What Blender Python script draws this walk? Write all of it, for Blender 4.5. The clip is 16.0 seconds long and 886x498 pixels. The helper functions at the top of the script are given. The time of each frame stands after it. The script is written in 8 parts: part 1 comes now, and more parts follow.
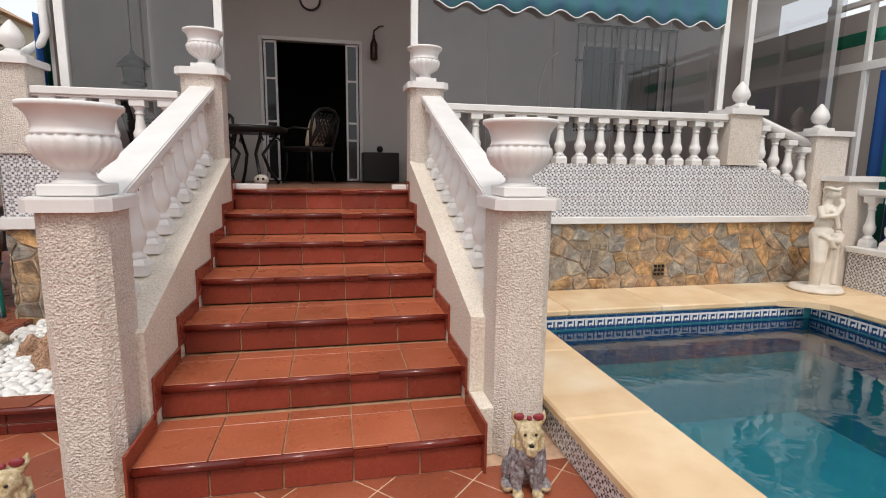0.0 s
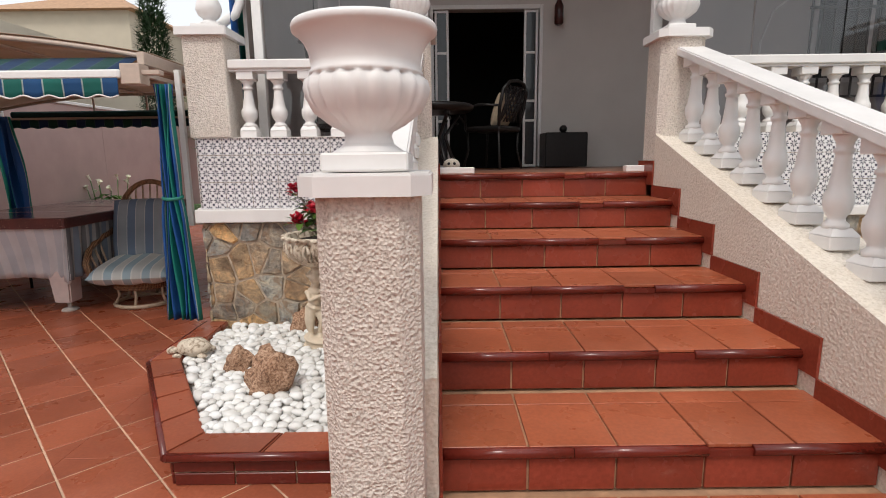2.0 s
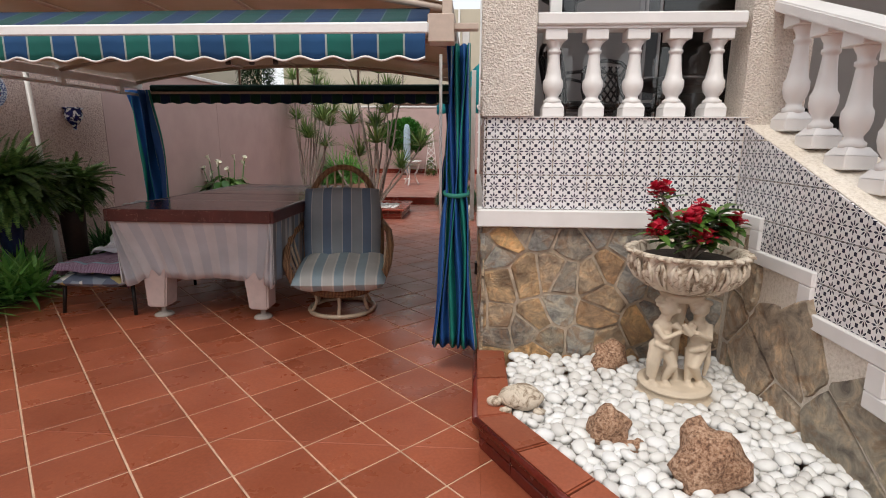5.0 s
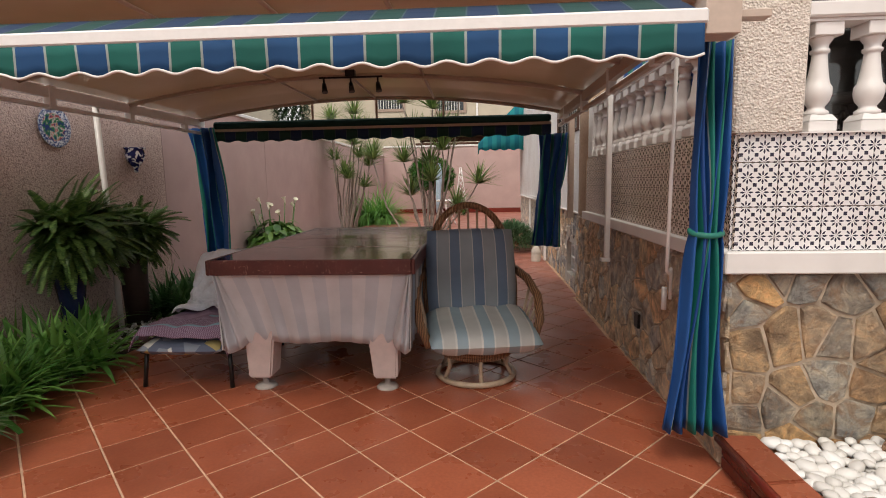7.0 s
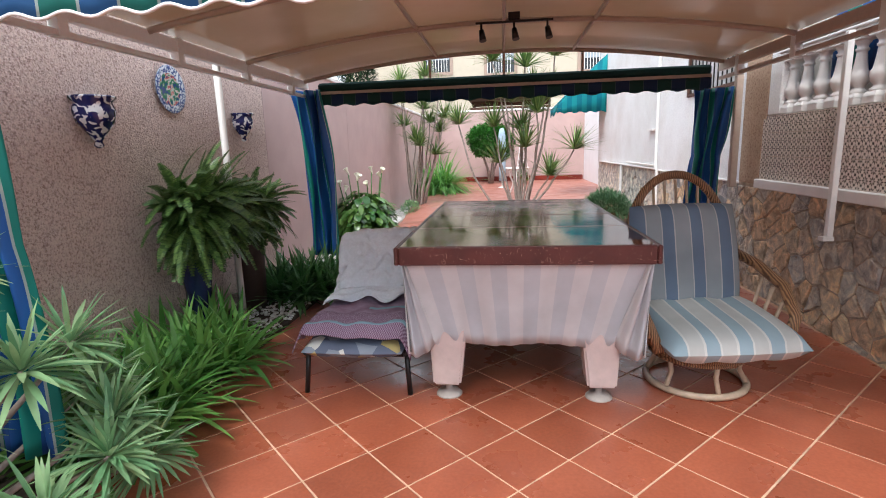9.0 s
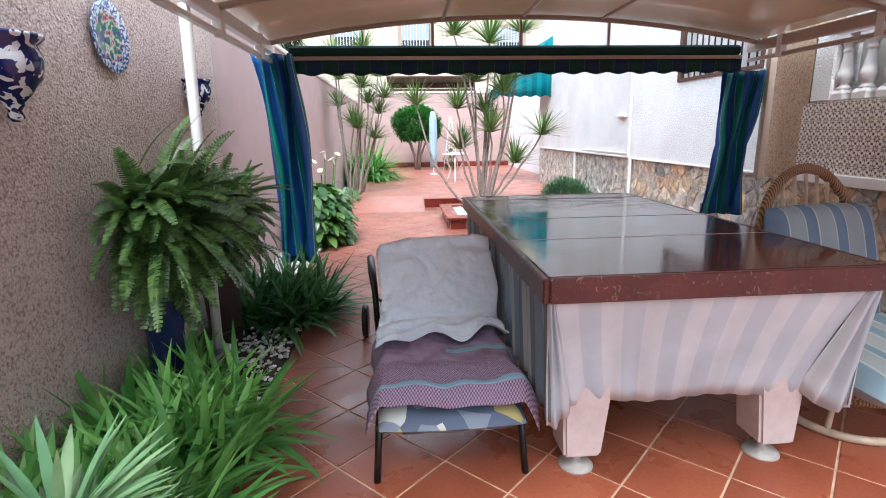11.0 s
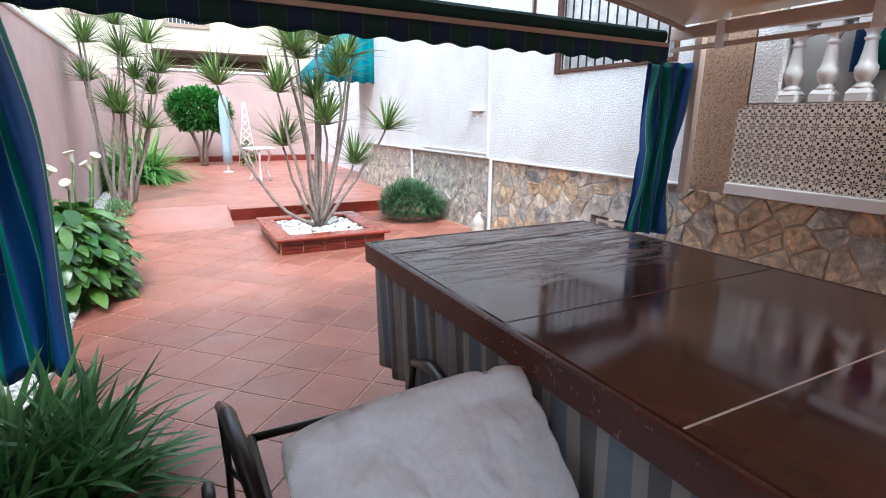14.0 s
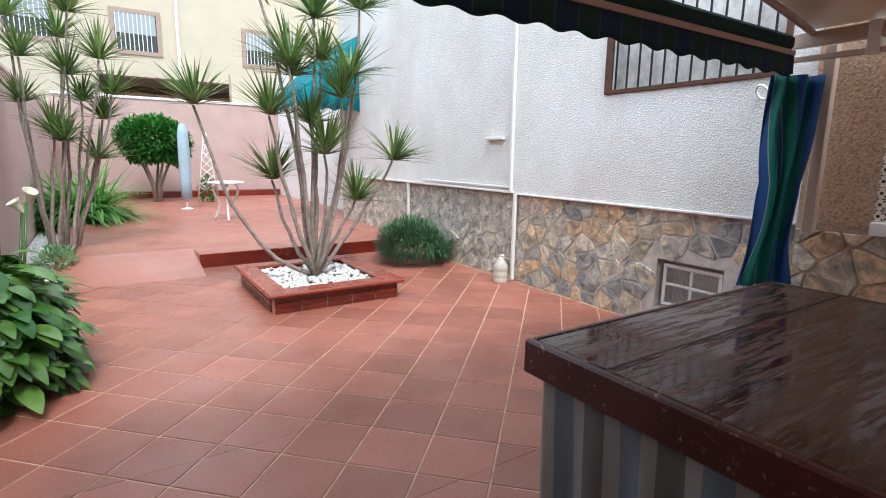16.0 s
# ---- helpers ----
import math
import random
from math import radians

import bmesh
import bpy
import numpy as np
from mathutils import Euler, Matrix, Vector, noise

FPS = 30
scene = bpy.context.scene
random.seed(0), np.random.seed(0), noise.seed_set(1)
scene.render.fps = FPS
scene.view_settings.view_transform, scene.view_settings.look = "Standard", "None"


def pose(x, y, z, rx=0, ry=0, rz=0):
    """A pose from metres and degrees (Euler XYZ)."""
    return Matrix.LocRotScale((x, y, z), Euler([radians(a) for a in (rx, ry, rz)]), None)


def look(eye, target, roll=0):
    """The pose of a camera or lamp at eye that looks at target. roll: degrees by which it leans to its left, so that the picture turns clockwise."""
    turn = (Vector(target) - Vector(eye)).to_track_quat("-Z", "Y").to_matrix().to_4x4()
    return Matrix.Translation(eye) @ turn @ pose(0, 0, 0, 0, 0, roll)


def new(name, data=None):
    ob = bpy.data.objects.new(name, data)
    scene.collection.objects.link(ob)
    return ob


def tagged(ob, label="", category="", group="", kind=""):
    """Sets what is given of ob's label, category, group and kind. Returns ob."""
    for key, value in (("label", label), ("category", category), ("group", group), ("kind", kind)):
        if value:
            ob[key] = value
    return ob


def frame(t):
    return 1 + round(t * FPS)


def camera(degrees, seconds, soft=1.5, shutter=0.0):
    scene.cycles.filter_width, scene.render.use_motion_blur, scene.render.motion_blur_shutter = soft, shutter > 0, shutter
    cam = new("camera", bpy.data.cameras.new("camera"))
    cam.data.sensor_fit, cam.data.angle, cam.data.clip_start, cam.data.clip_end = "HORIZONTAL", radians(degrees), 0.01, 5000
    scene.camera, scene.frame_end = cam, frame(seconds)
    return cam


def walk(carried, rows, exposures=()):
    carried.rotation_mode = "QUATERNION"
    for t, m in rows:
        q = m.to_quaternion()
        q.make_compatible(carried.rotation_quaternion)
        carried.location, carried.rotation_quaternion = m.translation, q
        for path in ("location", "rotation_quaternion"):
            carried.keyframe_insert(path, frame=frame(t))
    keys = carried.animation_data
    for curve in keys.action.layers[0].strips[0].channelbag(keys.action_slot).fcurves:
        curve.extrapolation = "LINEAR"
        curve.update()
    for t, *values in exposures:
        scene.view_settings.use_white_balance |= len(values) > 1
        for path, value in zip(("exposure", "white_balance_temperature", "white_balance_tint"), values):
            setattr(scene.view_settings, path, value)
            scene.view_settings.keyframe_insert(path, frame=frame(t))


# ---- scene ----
cam = camera(81.5, 16.0, 1.0)
METRES, EYE, TILT, LEAN, TURN = 10.4, 1.5, 0.0, 0.0, -12.0
ROWS = [
    (0.0, 0.0, 0.0, 0.0, 0.13, -9.11, -0.8),
    (0.5, -0.0199, 0.0246, 0.0013, 4.08, -8.71, -1.01),
    (1.0, -0.0464, 0.0454, -0.001, 6.92, -8.76, -0.42),
    (1.5, -0.0749, 0.0656, -0.0052, 9.43, -9.09, 0.21),
    (2.0, -0.1038, 0.0814, -0.0108, 11.77, -9.99, 0.7),
    (2.5, -0.1329, 0.0906, -0.0148, 13.85, -11.37, 0.93),
    (3.0, -0.1665, 0.0937, -0.014, 15.05, -12.25, 1.05),
    (3.5, -0.199, 0.1013, -0.0153, 15.62, -12.42, 1.07),
    (4.0, -0.2303, 0.1112, -0.0126, 15.07, -12.70, 0.72),
    (4.5, -0.2636, 0.1188, -0.0111, 14.74, -12.63, 0.24),
    (5.0, -0.2964, 0.1252, -0.0079, 15.56, -11.82, -0.31),
    (7.5, -0.4406, 0.17, -0.0138, 15.73, -7.13, 1.41),
    (8.0, -0.4689, 0.1773, -0.0142, 16.64, -8.27, 1.4),
    (8.5, -0.5005, 0.1828, -0.013, 17.53, -9.57, 1.62),
    (9.0, -0.5292, 0.1902, -0.0108, 18.58, -10.95, 1.81),
    (11.5, -0.665, 0.2712, -0.0091, 1.79, -13.02, 0.24),
    (12.0, -0.6813, 0.2948, -0.0098, -4.2, -12.92, -0.34),
    (12.5, -0.6919, 0.3204, -0.0075, -9.78, -13.1, -0.67),
    (13.0, -0.6922, 0.3509, -0.0079, -12.98, -12.94, -1.12),
    (13.5, -0.6949, 0.381, -0.0052, -14.58, -13.39, -1.04),
    (14.0, -0.705, 0.4098, -0.0047, -15.79, -14.04, -0.74),
    (14.5, -0.7141, 0.4371, -0.0044, -16.38, -14.44, -0.38),
    (15.0, -0.723, 0.4664, -0.0067, -16.96, -13.98, -0.28),
    (15.5, -0.7326, 0.4957, -0.009, -18.64, -12.26, -0.49),
    (16.0, -0.7421, 0.5215, -0.0114, -20.89, -10.27, -0.85),
]
walk(cam, [(t, pose(0, 0, EYE, TILT, LEAN, TURN) @ pose(METRES * x, METRES * y, METRES * z, 90 + pitch, roll, yaw)) for t, x, y, z, yaw, pitch, roll in ROWS],
     [(0.0, 0.35, 6500, 10), (5.0, 0.35, 6500, 10), (7.5, 0.62, 7000, 12), (8.0, 0.88, 6600, 11), (9.0, 1.4, 5950, 8), (11.5, 1.75, 5550, 5), (13.0, 1.85, 5450, 3), (14.0, 1.75, 5450, 3), (16.0, 1.3, 5750, 3)])

# ---- world, sun, exposure ----
world = bpy.data.worlds.new("overcast_sky")
scene.world = world
world.use_nodes = True
wt = world.node_tree
wt.nodes.clear()
w_out, w_bg, w_sky, w_mix = (wt.nodes.new(n) for n in ("ShaderNodeOutputWorld", "ShaderNodeBackground", "ShaderNodeTexSky", "ShaderNodeMix"))
w_sky.sky_type = "NISHITA"
w_sky.sun_disc = False
w_sky.sun_elevation, w_sky.sun_rotation = radians(58), radians(200)
w_sky.air_density, w_sky.dust_density = 1.5, 6.0
w_mix.data_type = "RGBA"
w_mix.inputs["Factor"].default_value = 0.72
w_mix.inputs["B"].default_value = (11.5, 11.8, 12.2, 1)
wt.links.new(w_sky.outputs[0], w_mix.inputs["A"])
wt.links.new(w_mix.outputs["Result"], w_bg.inputs[0])
w_bg.inputs[1].default_value = 0.085
wt.links.new(w_bg.outputs[0], w_out.inputs[0])
sun = new("sun", bpy.data.lights.new("sun", "SUN"))
sun.data.energy, sun.data.angle, sun.data.color = 1.2, radians(14), (1.0, 0.96, 0.9)
sun.matrix_world = look((-2, -6, 14), (0, 3, 0))

# ---- materials ----
MATS = {}


class Mat:
    """A small builder of node materials."""

    def __init__(self, name, rough=0.7, metal=0.0, coords="Object"):
        self.m = bpy.data.materials.new(name)
        self.m.use_nodes = True
        self.t = self.m.node_tree
        self.b = self.t.nodes["Principled BSDF"]
        self.b.inputs["Roughness"].default_value = rough
        self.b.inputs["Metallic"].default_value = metal
        self.co = self.t.nodes.new("ShaderNodeTexCoord").outputs[coords]
        self.pos = self.t.nodes.new("ShaderNodeNewGeometry").outputs["Position"]
        MATS[name] = self.m

    def n(self, kind, **kw):
        nd = self.t.nodes.new("ShaderNode" + kind)
        for k, v in kw.items():
            if k in nd.inputs:
                if hasattr(v, "is_output"):
                    self.t.links.new(v, nd.inputs[k])
                else:
                    nd.inputs[k].default_value = v
        return nd

    def link(self, a, b):
        self.t.links.new(a, b)
        return self

    def noise(self, scale, detail=4.0, rough=0.55, world=True, dist=0.0):
        nd = self.n("TexNoise", Scale=scale, Detail=detail, Roughness=rough, Distortion=dist)
        self.link(self.pos if world else self.co, nd.inputs["Vector"])
        return nd.outputs["Fac"]

    def ramp(self, fac, stops, constant=False):
        r = self.t.nodes.new("ShaderNodeValToRGB")
        if constant:
            r.color_ramp.interpolation = "CONSTANT"
        els = r.color_ramp.elements
        while len(els) < len(stops):
            els.new(0.5)
        for e, (p, c) in zip(els, stops):
            e.position = p
            e.color = (*c, 1) if len(c) == 3 else c
        self.link(fac, r.inputs[0])
        return r.outputs[0]

    def math(self, op, a, b=None, c=None):
        nd = self.t.nodes.new("ShaderNodeMath")
        nd.operation = op
        for i, v in enumerate((a, b, c)):
            if v is None:
                continue
            if hasattr(v, "is_output"):
                self.link(v, nd.inputs[i])
            else:
                nd.inputs[i].default_value = v
        return nd.outputs[0]

    def mix(self, fac, a, b, mode="MIX"):
        nd = self.t.nodes.new("ShaderNodeMix")
        nd.data_type, nd.blend_type = "RGBA", mode
        for key, v in (("Factor", fac), ("A", a), ("B", b)):
            s = nd.inputs[0] if key == "Factor" else nd.inputs[6 if key == "A" else 7]
            if hasattr(v, "is_output"):
                self.link(v, s)
            else:
                s.default_value = v if key == "Factor" else (*v, 1)
        return nd.outputs[2]

    def color(self, v):
        if hasattr(v, "is_output"):
            self.link(v, self.b.inputs["Base Color"])
        else:
            self.b.inputs["Base Color"].default_value = (*v, 1)
        return self

    def rough(self, v):
        self.link(v, self.b.inputs["Roughness"])
        return self

    def bump(self, h, strength=0.3, dist=0.01):
        nd = self.n("Bump", Strength=strength, Distance=dist, Height=h)
        self.link(nd.outputs[0], self.b.inputs["Normal"])
        return self

    def sep(self, v=None):
        nd = self.t.nodes.new("ShaderNodeSeparateXYZ")
        self.link(v or self.pos, nd.inputs[0])
        return nd.outputs

    def rand(self):
        return self.t.nodes.new("ShaderNodeObjectInfo").outputs["Random"]

    def island(self):
        return self.t.nodes.new("ShaderNodeNewGeometry").outputs["Random Per Island"]


def plain(name, col, rough=0.6, metal=0.0, var=0.12, scale=30.0, bump=0.0):
    m = Mat(name, rough, metal)
    a = tuple(c * (1 - var) for c in col)
    b = tuple(min(1, c * (1 + var)) for c in col)
    m.color(m.ramp(m.noise(scale), [(0.3, a), (0.7, b)]))
    if bump:
        m.bump(m.noise(scale * 4), bump, 0.004)
    return m.m


def terracotta(name, a, b, rough=(0.22, 0.5), per="rand"):
    m = Mat(name)
    base = m.ramp(m.noise(2.2, 3), [(0.3, a), (0.7, b)])
    r = m.rand() if per == "rand" else m.island()
    tone = m.ramp(r, [(0, (0.82, 0.8, 0.78)), (1, (1.12, 1.1, 1.08))])
    c = m.mix(1.0, base, tone, "MULTIPLY")
    grain = m.ramp(m.noise(60, 3), [(0.35, (0.88, 0.86, 0.84)), (0.65, (1.05, 1.05, 1.05))])
    c = m.mix(1.0, c, grain, "MULTIPLY")
    scuff = m.ramp(m.noise(9, 6, 0.7, dist=1.5), [(0.62, (0, 0, 0)), (0.78, (0.35, 0.35, 0.35))])
    c = m.mix(scuff, c, (0.42, 0.24, 0.18))
    m.color(c)
    m.rough(m.ramp(m.noise(3.5, 5), [(0.35, (rough[0],) * 3), (0.7, (rough[1],) * 3)]))
    m.bump(m.noise(14, 4), 0.12, 0.003)
    return m.m


M_TILE = terracotta("terracotta_tile", (0.27, 0.072, 0.036), (0.36, 0.105, 0.055))
M_TILE_J = terracotta("terracotta_tile_joined", (0.27, 0.072, 0.036), (0.36, 0.105, 0.055), per="island")
# paler, pinker copies of the floor tile: the sky's sheen put into the colour
M_TILE_LANE_SHEEN = terracotta("pinkish_sky_sheen_tile_joined", (0.3, 0.108, 0.078), (0.37, 0.145, 0.105), (0.3, 0.55), per="island")
M_TILE_SHEEN = terracotta("pinkish_sky_sheen_tile", (0.3, 0.105, 0.075), (0.37, 0.14, 0.1), (0.28, 0.5))
M_DARKTILE = terracotta("glazed_oxblood_tile", (0.11, 0.014, 0.009), (0.17, 0.026, 0.016), (0.12, 0.3))
M_GROUT = plain("sandy_grout", (0.56, 0.37, 0.25), 0.9, var=0.25, scale=12, bump=0.2)
M_PLATFORM = terracotta("painted_red_platform", (0.36, 0.135, 0.1), (0.44, 0.18, 0.135), (0.3, 0.5))


def pebble_render(name, base, dark, scale=55.0, strength=0.9, spots=True):
    m = Mat(name, 0.85)
    v = m.n("TexVoronoi", Scale=scale)
    m.link(m.pos, v.inputs["Vector"])
    n1 = m.noise(scale * 0.9, 6, 0.65)
    c = m.ramp(n1, [(0.34, dark), (0.52, base), (0.75, tuple(min(1, x * 1.12) for x in base))])
    big = m.ramp(m.noise(1.3, 5), [(0.3, (0.86, 0.83, 0.8)), (0.65, (1.0, 1.0, 1.0))])
    c = m.mix(1.0, c, big, "MULTIPLY")
    m.color(c)
    h = m.math("ADD", m.math("MULTIPLY", n1, 0.8), m.math("MULTIPLY", v.outputs["Distance"], 0.7))
    m.bump(h, strength, 0.012)
    return m.m


M_STUCCO = pebble_render("cream_roughcast", (0.82, 0.745, 0.67), (0.6, 0.52, 0.45), 95, 1.0)
M_PARAPET = pebble_render("cream_parapet_render", (0.8, 0.73, 0.64), (0.66, 0.58, 0.48), 70, 0.5)
M_CURB = pebble_render("cream_roughcast_curb", (0.72, 0.63, 0.48), (0.54, 0.45, 0.32), 110, 0.8)
M_PINKDASH = pebble_render("pink_pebbledash", (0.68, 0.53, 0.47), (0.31, 0.2, 0.17), 80, 0.9)
M_WHITEDASH = pebble_render("white_roughcast", (0.8, 0.8, 0.8), (0.7, 0.7, 0.71), 75, 0.7)
M_BROWNDASH = pebble_render("weathered_tan_roughcast", (0.42, 0.29, 0.2), (0.24, 0.14, 0.085), 60, 0.3)
M_PINK = plain("smooth_pink_paint", (0.47, 0.335, 0.31), 0.8, var=0.07, scale=2.0, bump=0.05)
M_WHITE = plain("white_paint", (0.75, 0.725, 0.705), 0.45, var=0.05, scale=5, bump=0.04)
M_WHITEWALL = plain("white_wall_paint", (0.8, 0.8, 0.81), 0.7, var=0.03, scale=2, bump=0.05)
M_GREYWALL = plain("pale_house_wall", (0.6, 0.57, 0.54), 0.8, var=0.04, scale=2, bump=0.03)
M_BEIGE = plain("beige_house_render", (0.5, 0.44, 0.345), 0.85, var=0.05, scale=1.5, bump=0.04)
M_BLACK = plain("black_painted_metal", (0.02, 0.018, 0.018), 0.35, 0.4)
# near-black: the inner room's lack of light is put into its wall colour
M_ROOM_SHADE = plain("room_shade_black", (0.015, 0.014, 0.013), 0.9)
M_ALU = plain("white_aluminium", (0.78, 0.77, 0.75), 0.35, 0.0, var=0.03)
M_TAUPE = plain("taupe_pergola_metal", (0.5, 0.4, 0.33), 0.45, 0.0, var=0.06)
M_CHROME = plain("worn_chrome", (0.55, 0.53, 0.5), 0.3, 0.9)
M_BROWNWOOD = plain("brown_wood", (0.08, 0.035, 0.022), 0.8, var=0.3, scale=12)
M_FLOOR2 = plain("beige_terrace_floor", (0.25, 0.13, 0.09), 0.4)


def coping():
    m = Mat("sandstone_coping", 0.55)
    c = m.ramp(m.noise(2.5, 5), [(0.3, (0.62, 0.42, 0.24)), (0.55, (0.72, 0.53, 0.33)), (0.8, (0.8, 0.66, 0.46))])
    c = m.mix(m.ramp(m.noise(1.1, 2), [(0.6, (0, 0, 0)), (0.72, (0.6, 0.6, 0.6))]), c, (0.8, 0.7, 0.55))
    m.color(m.mix(1.0, c, m.ramp(m.rand(), [(0, (0.93, 0.92, 0.9)), (1, (1.04, 1.04, 1.03))]), "MULTIPLY"))
    m.bump(m.noise(90, 3), 0.15, 0.003)
    return m.m


M_COPING = coping()


def stone(name, cols, per="rand", rusty=0.6):
    m = Mat(name, 0.75)
    r = m.rand() if per == "rand" else m.island()
    base = m.ramp(r, [(i / len(cols), c) for i, c in enumerate(cols)], constant=True)
    big = m.ramp(m.noise(9, 6, 0.65, dist=0.8), [(0.32, (0.5, 0.47, 0.45)), (0.5, (1.15, 1.1, 1.0)), (0.68, (2.0, 1.8, 1.45))])
    c = m.mix(1.0, base, big, "MULTIPLY")
    rust = m.ramp(m.noise(7, 6, 0.7, dist=1.2), [(0.5, (0, 0, 0)), (0.64, (rusty,) * 3)])
    c = m.mix(rust, c, (0.34, 0.18, 0.085))
    m.color(c)
    m.bump(m.noise(20, 8, 0.75, dist=0.8), 1.0, 0.035)
    return m.m


M_STONE = stone("brown_slate_stone", [(0.46, 0.29, 0.16), (0.4, 0.29, 0.19), (0.36, 0.36, 0.35), (0.38, 0.26, 0.17), (0.32, 0.29, 0.26), (0.44, 0.3, 0.17), (0.3, 0.3, 0.3), (0.4, 0.31, 0.23), (0.5, 0.33, 0.18), (0.29, 0.26, 0.22), (0.42, 0.33, 0.25)])
M_STONE2 = stone("pale_mixed_stone", [(0.5, 0.45, 0.38), (0.33, 0.34, 0.37), (0.56, 0.46, 0.34), (0.42, 0.4, 0.38), (0.6, 0.55, 0.5), (0.54, 0.4, 0.28), (0.28, 0.3, 0.33), (0.47, 0.46, 0.45)], rusty=0.15)
M_STONELANE = stone("pale_brown_rubble_stone", [(0.6, 0.44, 0.3), (0.55, 0.46, 0.35), (0.52, 0.5, 0.47), (0.56, 0.42, 0.3), (0.48, 0.44, 0.4), (0.64, 0.53, 0.39), (0.46, 0.46, 0.46), (0.58, 0.49, 0.4)], rusty=0.45)
M_STONEGREY = stone("sawn_grey_stone", [(0.44, 0.37, 0.3), (0.39, 0.35, 0.3), (0.47, 0.39, 0.32)])
M_MORTAR = plain("brown_mortar", (0.46, 0.37, 0.28), 0.95, var=0.35, scale=14, bump=0.6)
M_MORTAR2 = plain("pale_mortar", (0.56, 0.52, 0.47), 0.95, var=0.2, scale=14, bump=0.4)
M_BOULDER = Mat("granite_boulder", 0.85)
M_BOULDER.color(M_BOULDER.mix(1.0, M_BOULDER.ramp(M_BOULDER.noise(70, 4, 0.7), [(0.38, (0.16, 0.09, 0.06)), (0.5, (0.42, 0.26, 0.17)), (0.62, (0.6, 0.44, 0.33))]), M_BOULDER.ramp(M_BOULDER.noise(7, 3), [(0.3, (0.8, 0.7, 0.62)), (0.7, (1.1, 1.05, 1.0))]), "MULTIPLY"))
M_BOULDER.bump(M_BOULDER.noise(35, 6, 0.7), 0.9, 0.015)
M_BOULDER = M_BOULDER.m


def azulejo(name="patterned_wall_tile", size=0.15, white=(0.8, 0.79, 0.8), ink=(0.035, 0.035, 0.06)):
    """Eight-petalled stars with small dark squares between them, three to a tile's side."""
    m = Mat(name, 0.18)
    uv = m.t.nodes.new("ShaderNodeUVMap").outputs[0]
    s = [m.math("MULTIPLY", q, 3.0) for q in m.sep(uv)[:2]]

    def cell(off):
        a = m.math("SUBTRACT", m.math("FRACT", m.math("ADD", s[0], off)), 0.5)
        b = m.math("SUBTRACT", m.math("FRACT", m.math("ADD", s[1], off)), 0.5)
        r = m.math("SQRT", m.math("ADD", m.math("MULTIPLY", a, a), m.math("MULTIPLY", b, b)))
        return a, b, r, m.math("ARCTAN2", b, a)

    a, b, r, _ = cell(0.5)
    a, b = m.math("ABSOLUTE", a), m.math("ABSOLUTE", b)
    out = m.math("MULTIPLY", m.math("LESS_THAN", r, 0.44), m.math("GREATER_THAN", r, 0.13))
    axial = m.math("LESS_THAN", m.math("MINIMUM", a, b), m.math("SUBTRACT", 0.075, m.math("MULTIPLY", m.math("ABSOLUTE", m.math("SUBTRACT", r, 0.28)), 0.3)))
    diag = m.math("LESS_THAN", m.math("ABSOLUTE", m.math("SUBTRACT", a, b)), m.math("SUBTRACT", 0.1, m.math("MULTIPLY", m.math("ABSOLUTE", m.math("SUBTRACT", r, 0.3)), 0.45)))
    a2, b2, _, _ = cell(0.0)
    square = m.math("LESS_THAN", m.math("MAXIMUM", m.math("ABSOLUTE", a2), m.math("ABSOLUTE", b2)), 0.125)
    core = m.math("LESS_THAN", m.math("ABSOLUTE", m.math("SUBTRACT", r, 0.07)), 0.02)
    ink_f = m.math("MAXIMUM", m.math("MAXIMUM", m.math("MULTIPLY", m.math("MAXIMUM", axial, diag), out), square), m.math("MULTIPLY", core, 0.4))
    worn = m.ramp(m.noise(9, 5, 0.7), [(0.6, (1, 1, 1)), (0.75, (0.35, 0.35, 0.35))])
    c = m.mix(m.math("MULTIPLY", ink_f, m.sep(worn)[0]), white, ink)
    fade = m.ramp(m.noise(2, 4), [(0.3, (0.9, 0.88, 0.86)), (0.7, (1, 1, 1))])
    m.color(m.mix(1.0, c, fade, "MULTIPLY"))
    return m.m


M_AZ = azulejo()
# same tile, its white browned to carry the shade under the pergola roof
M_AZ_SHADE = azulejo("patterned_wall_tile_shade_toned", white=(0.72, 0.63, 0.56), ink=(0.03, 0.025, 0.025))


def stripes(name, axis, period, cols, rough=0.8, edge=None, noise_amt=0.12, translucent=0.0):
    """Woven stripes along one axis of UV space; cols: (share, colour)."""
    m = Mat(name, rough)
    uv = m.t.nodes.new("ShaderNodeUVMap").outputs[0]
    f = m.math("FRACT", m.math("DIVIDE", m.sep(uv)[axis], period))
    pos, stops = 0.0, []
    for share, c in cols:
        stops.append((pos, c))
        pos += share
    c = m.ramp(f, stops, constant=True)
    g = m.ramp(m.noise(3, 5), [(0.3, (1 - noise_amt * 1.6,) * 3), (0.7, (1 + noise_amt * 0.5,) * 3)])
    c = m.mix(1.0, c, g, "MULTIPLY")
    m.color(c)
    m.bump(m.noise(180, 2), 0.15, 0.002)
    if translucent:
        tr = m.n("BsdfTranslucent", Color=c)
        ms = m.n("MixShader", Fac=translucent)
        m.link(m.b.outputs[0], ms.inputs[1])
        m.link(tr.outputs[0], ms.inputs[2])
        m.link(ms.outputs[0], m.t.nodes["Material Output"].inputs[0])
    return m.m


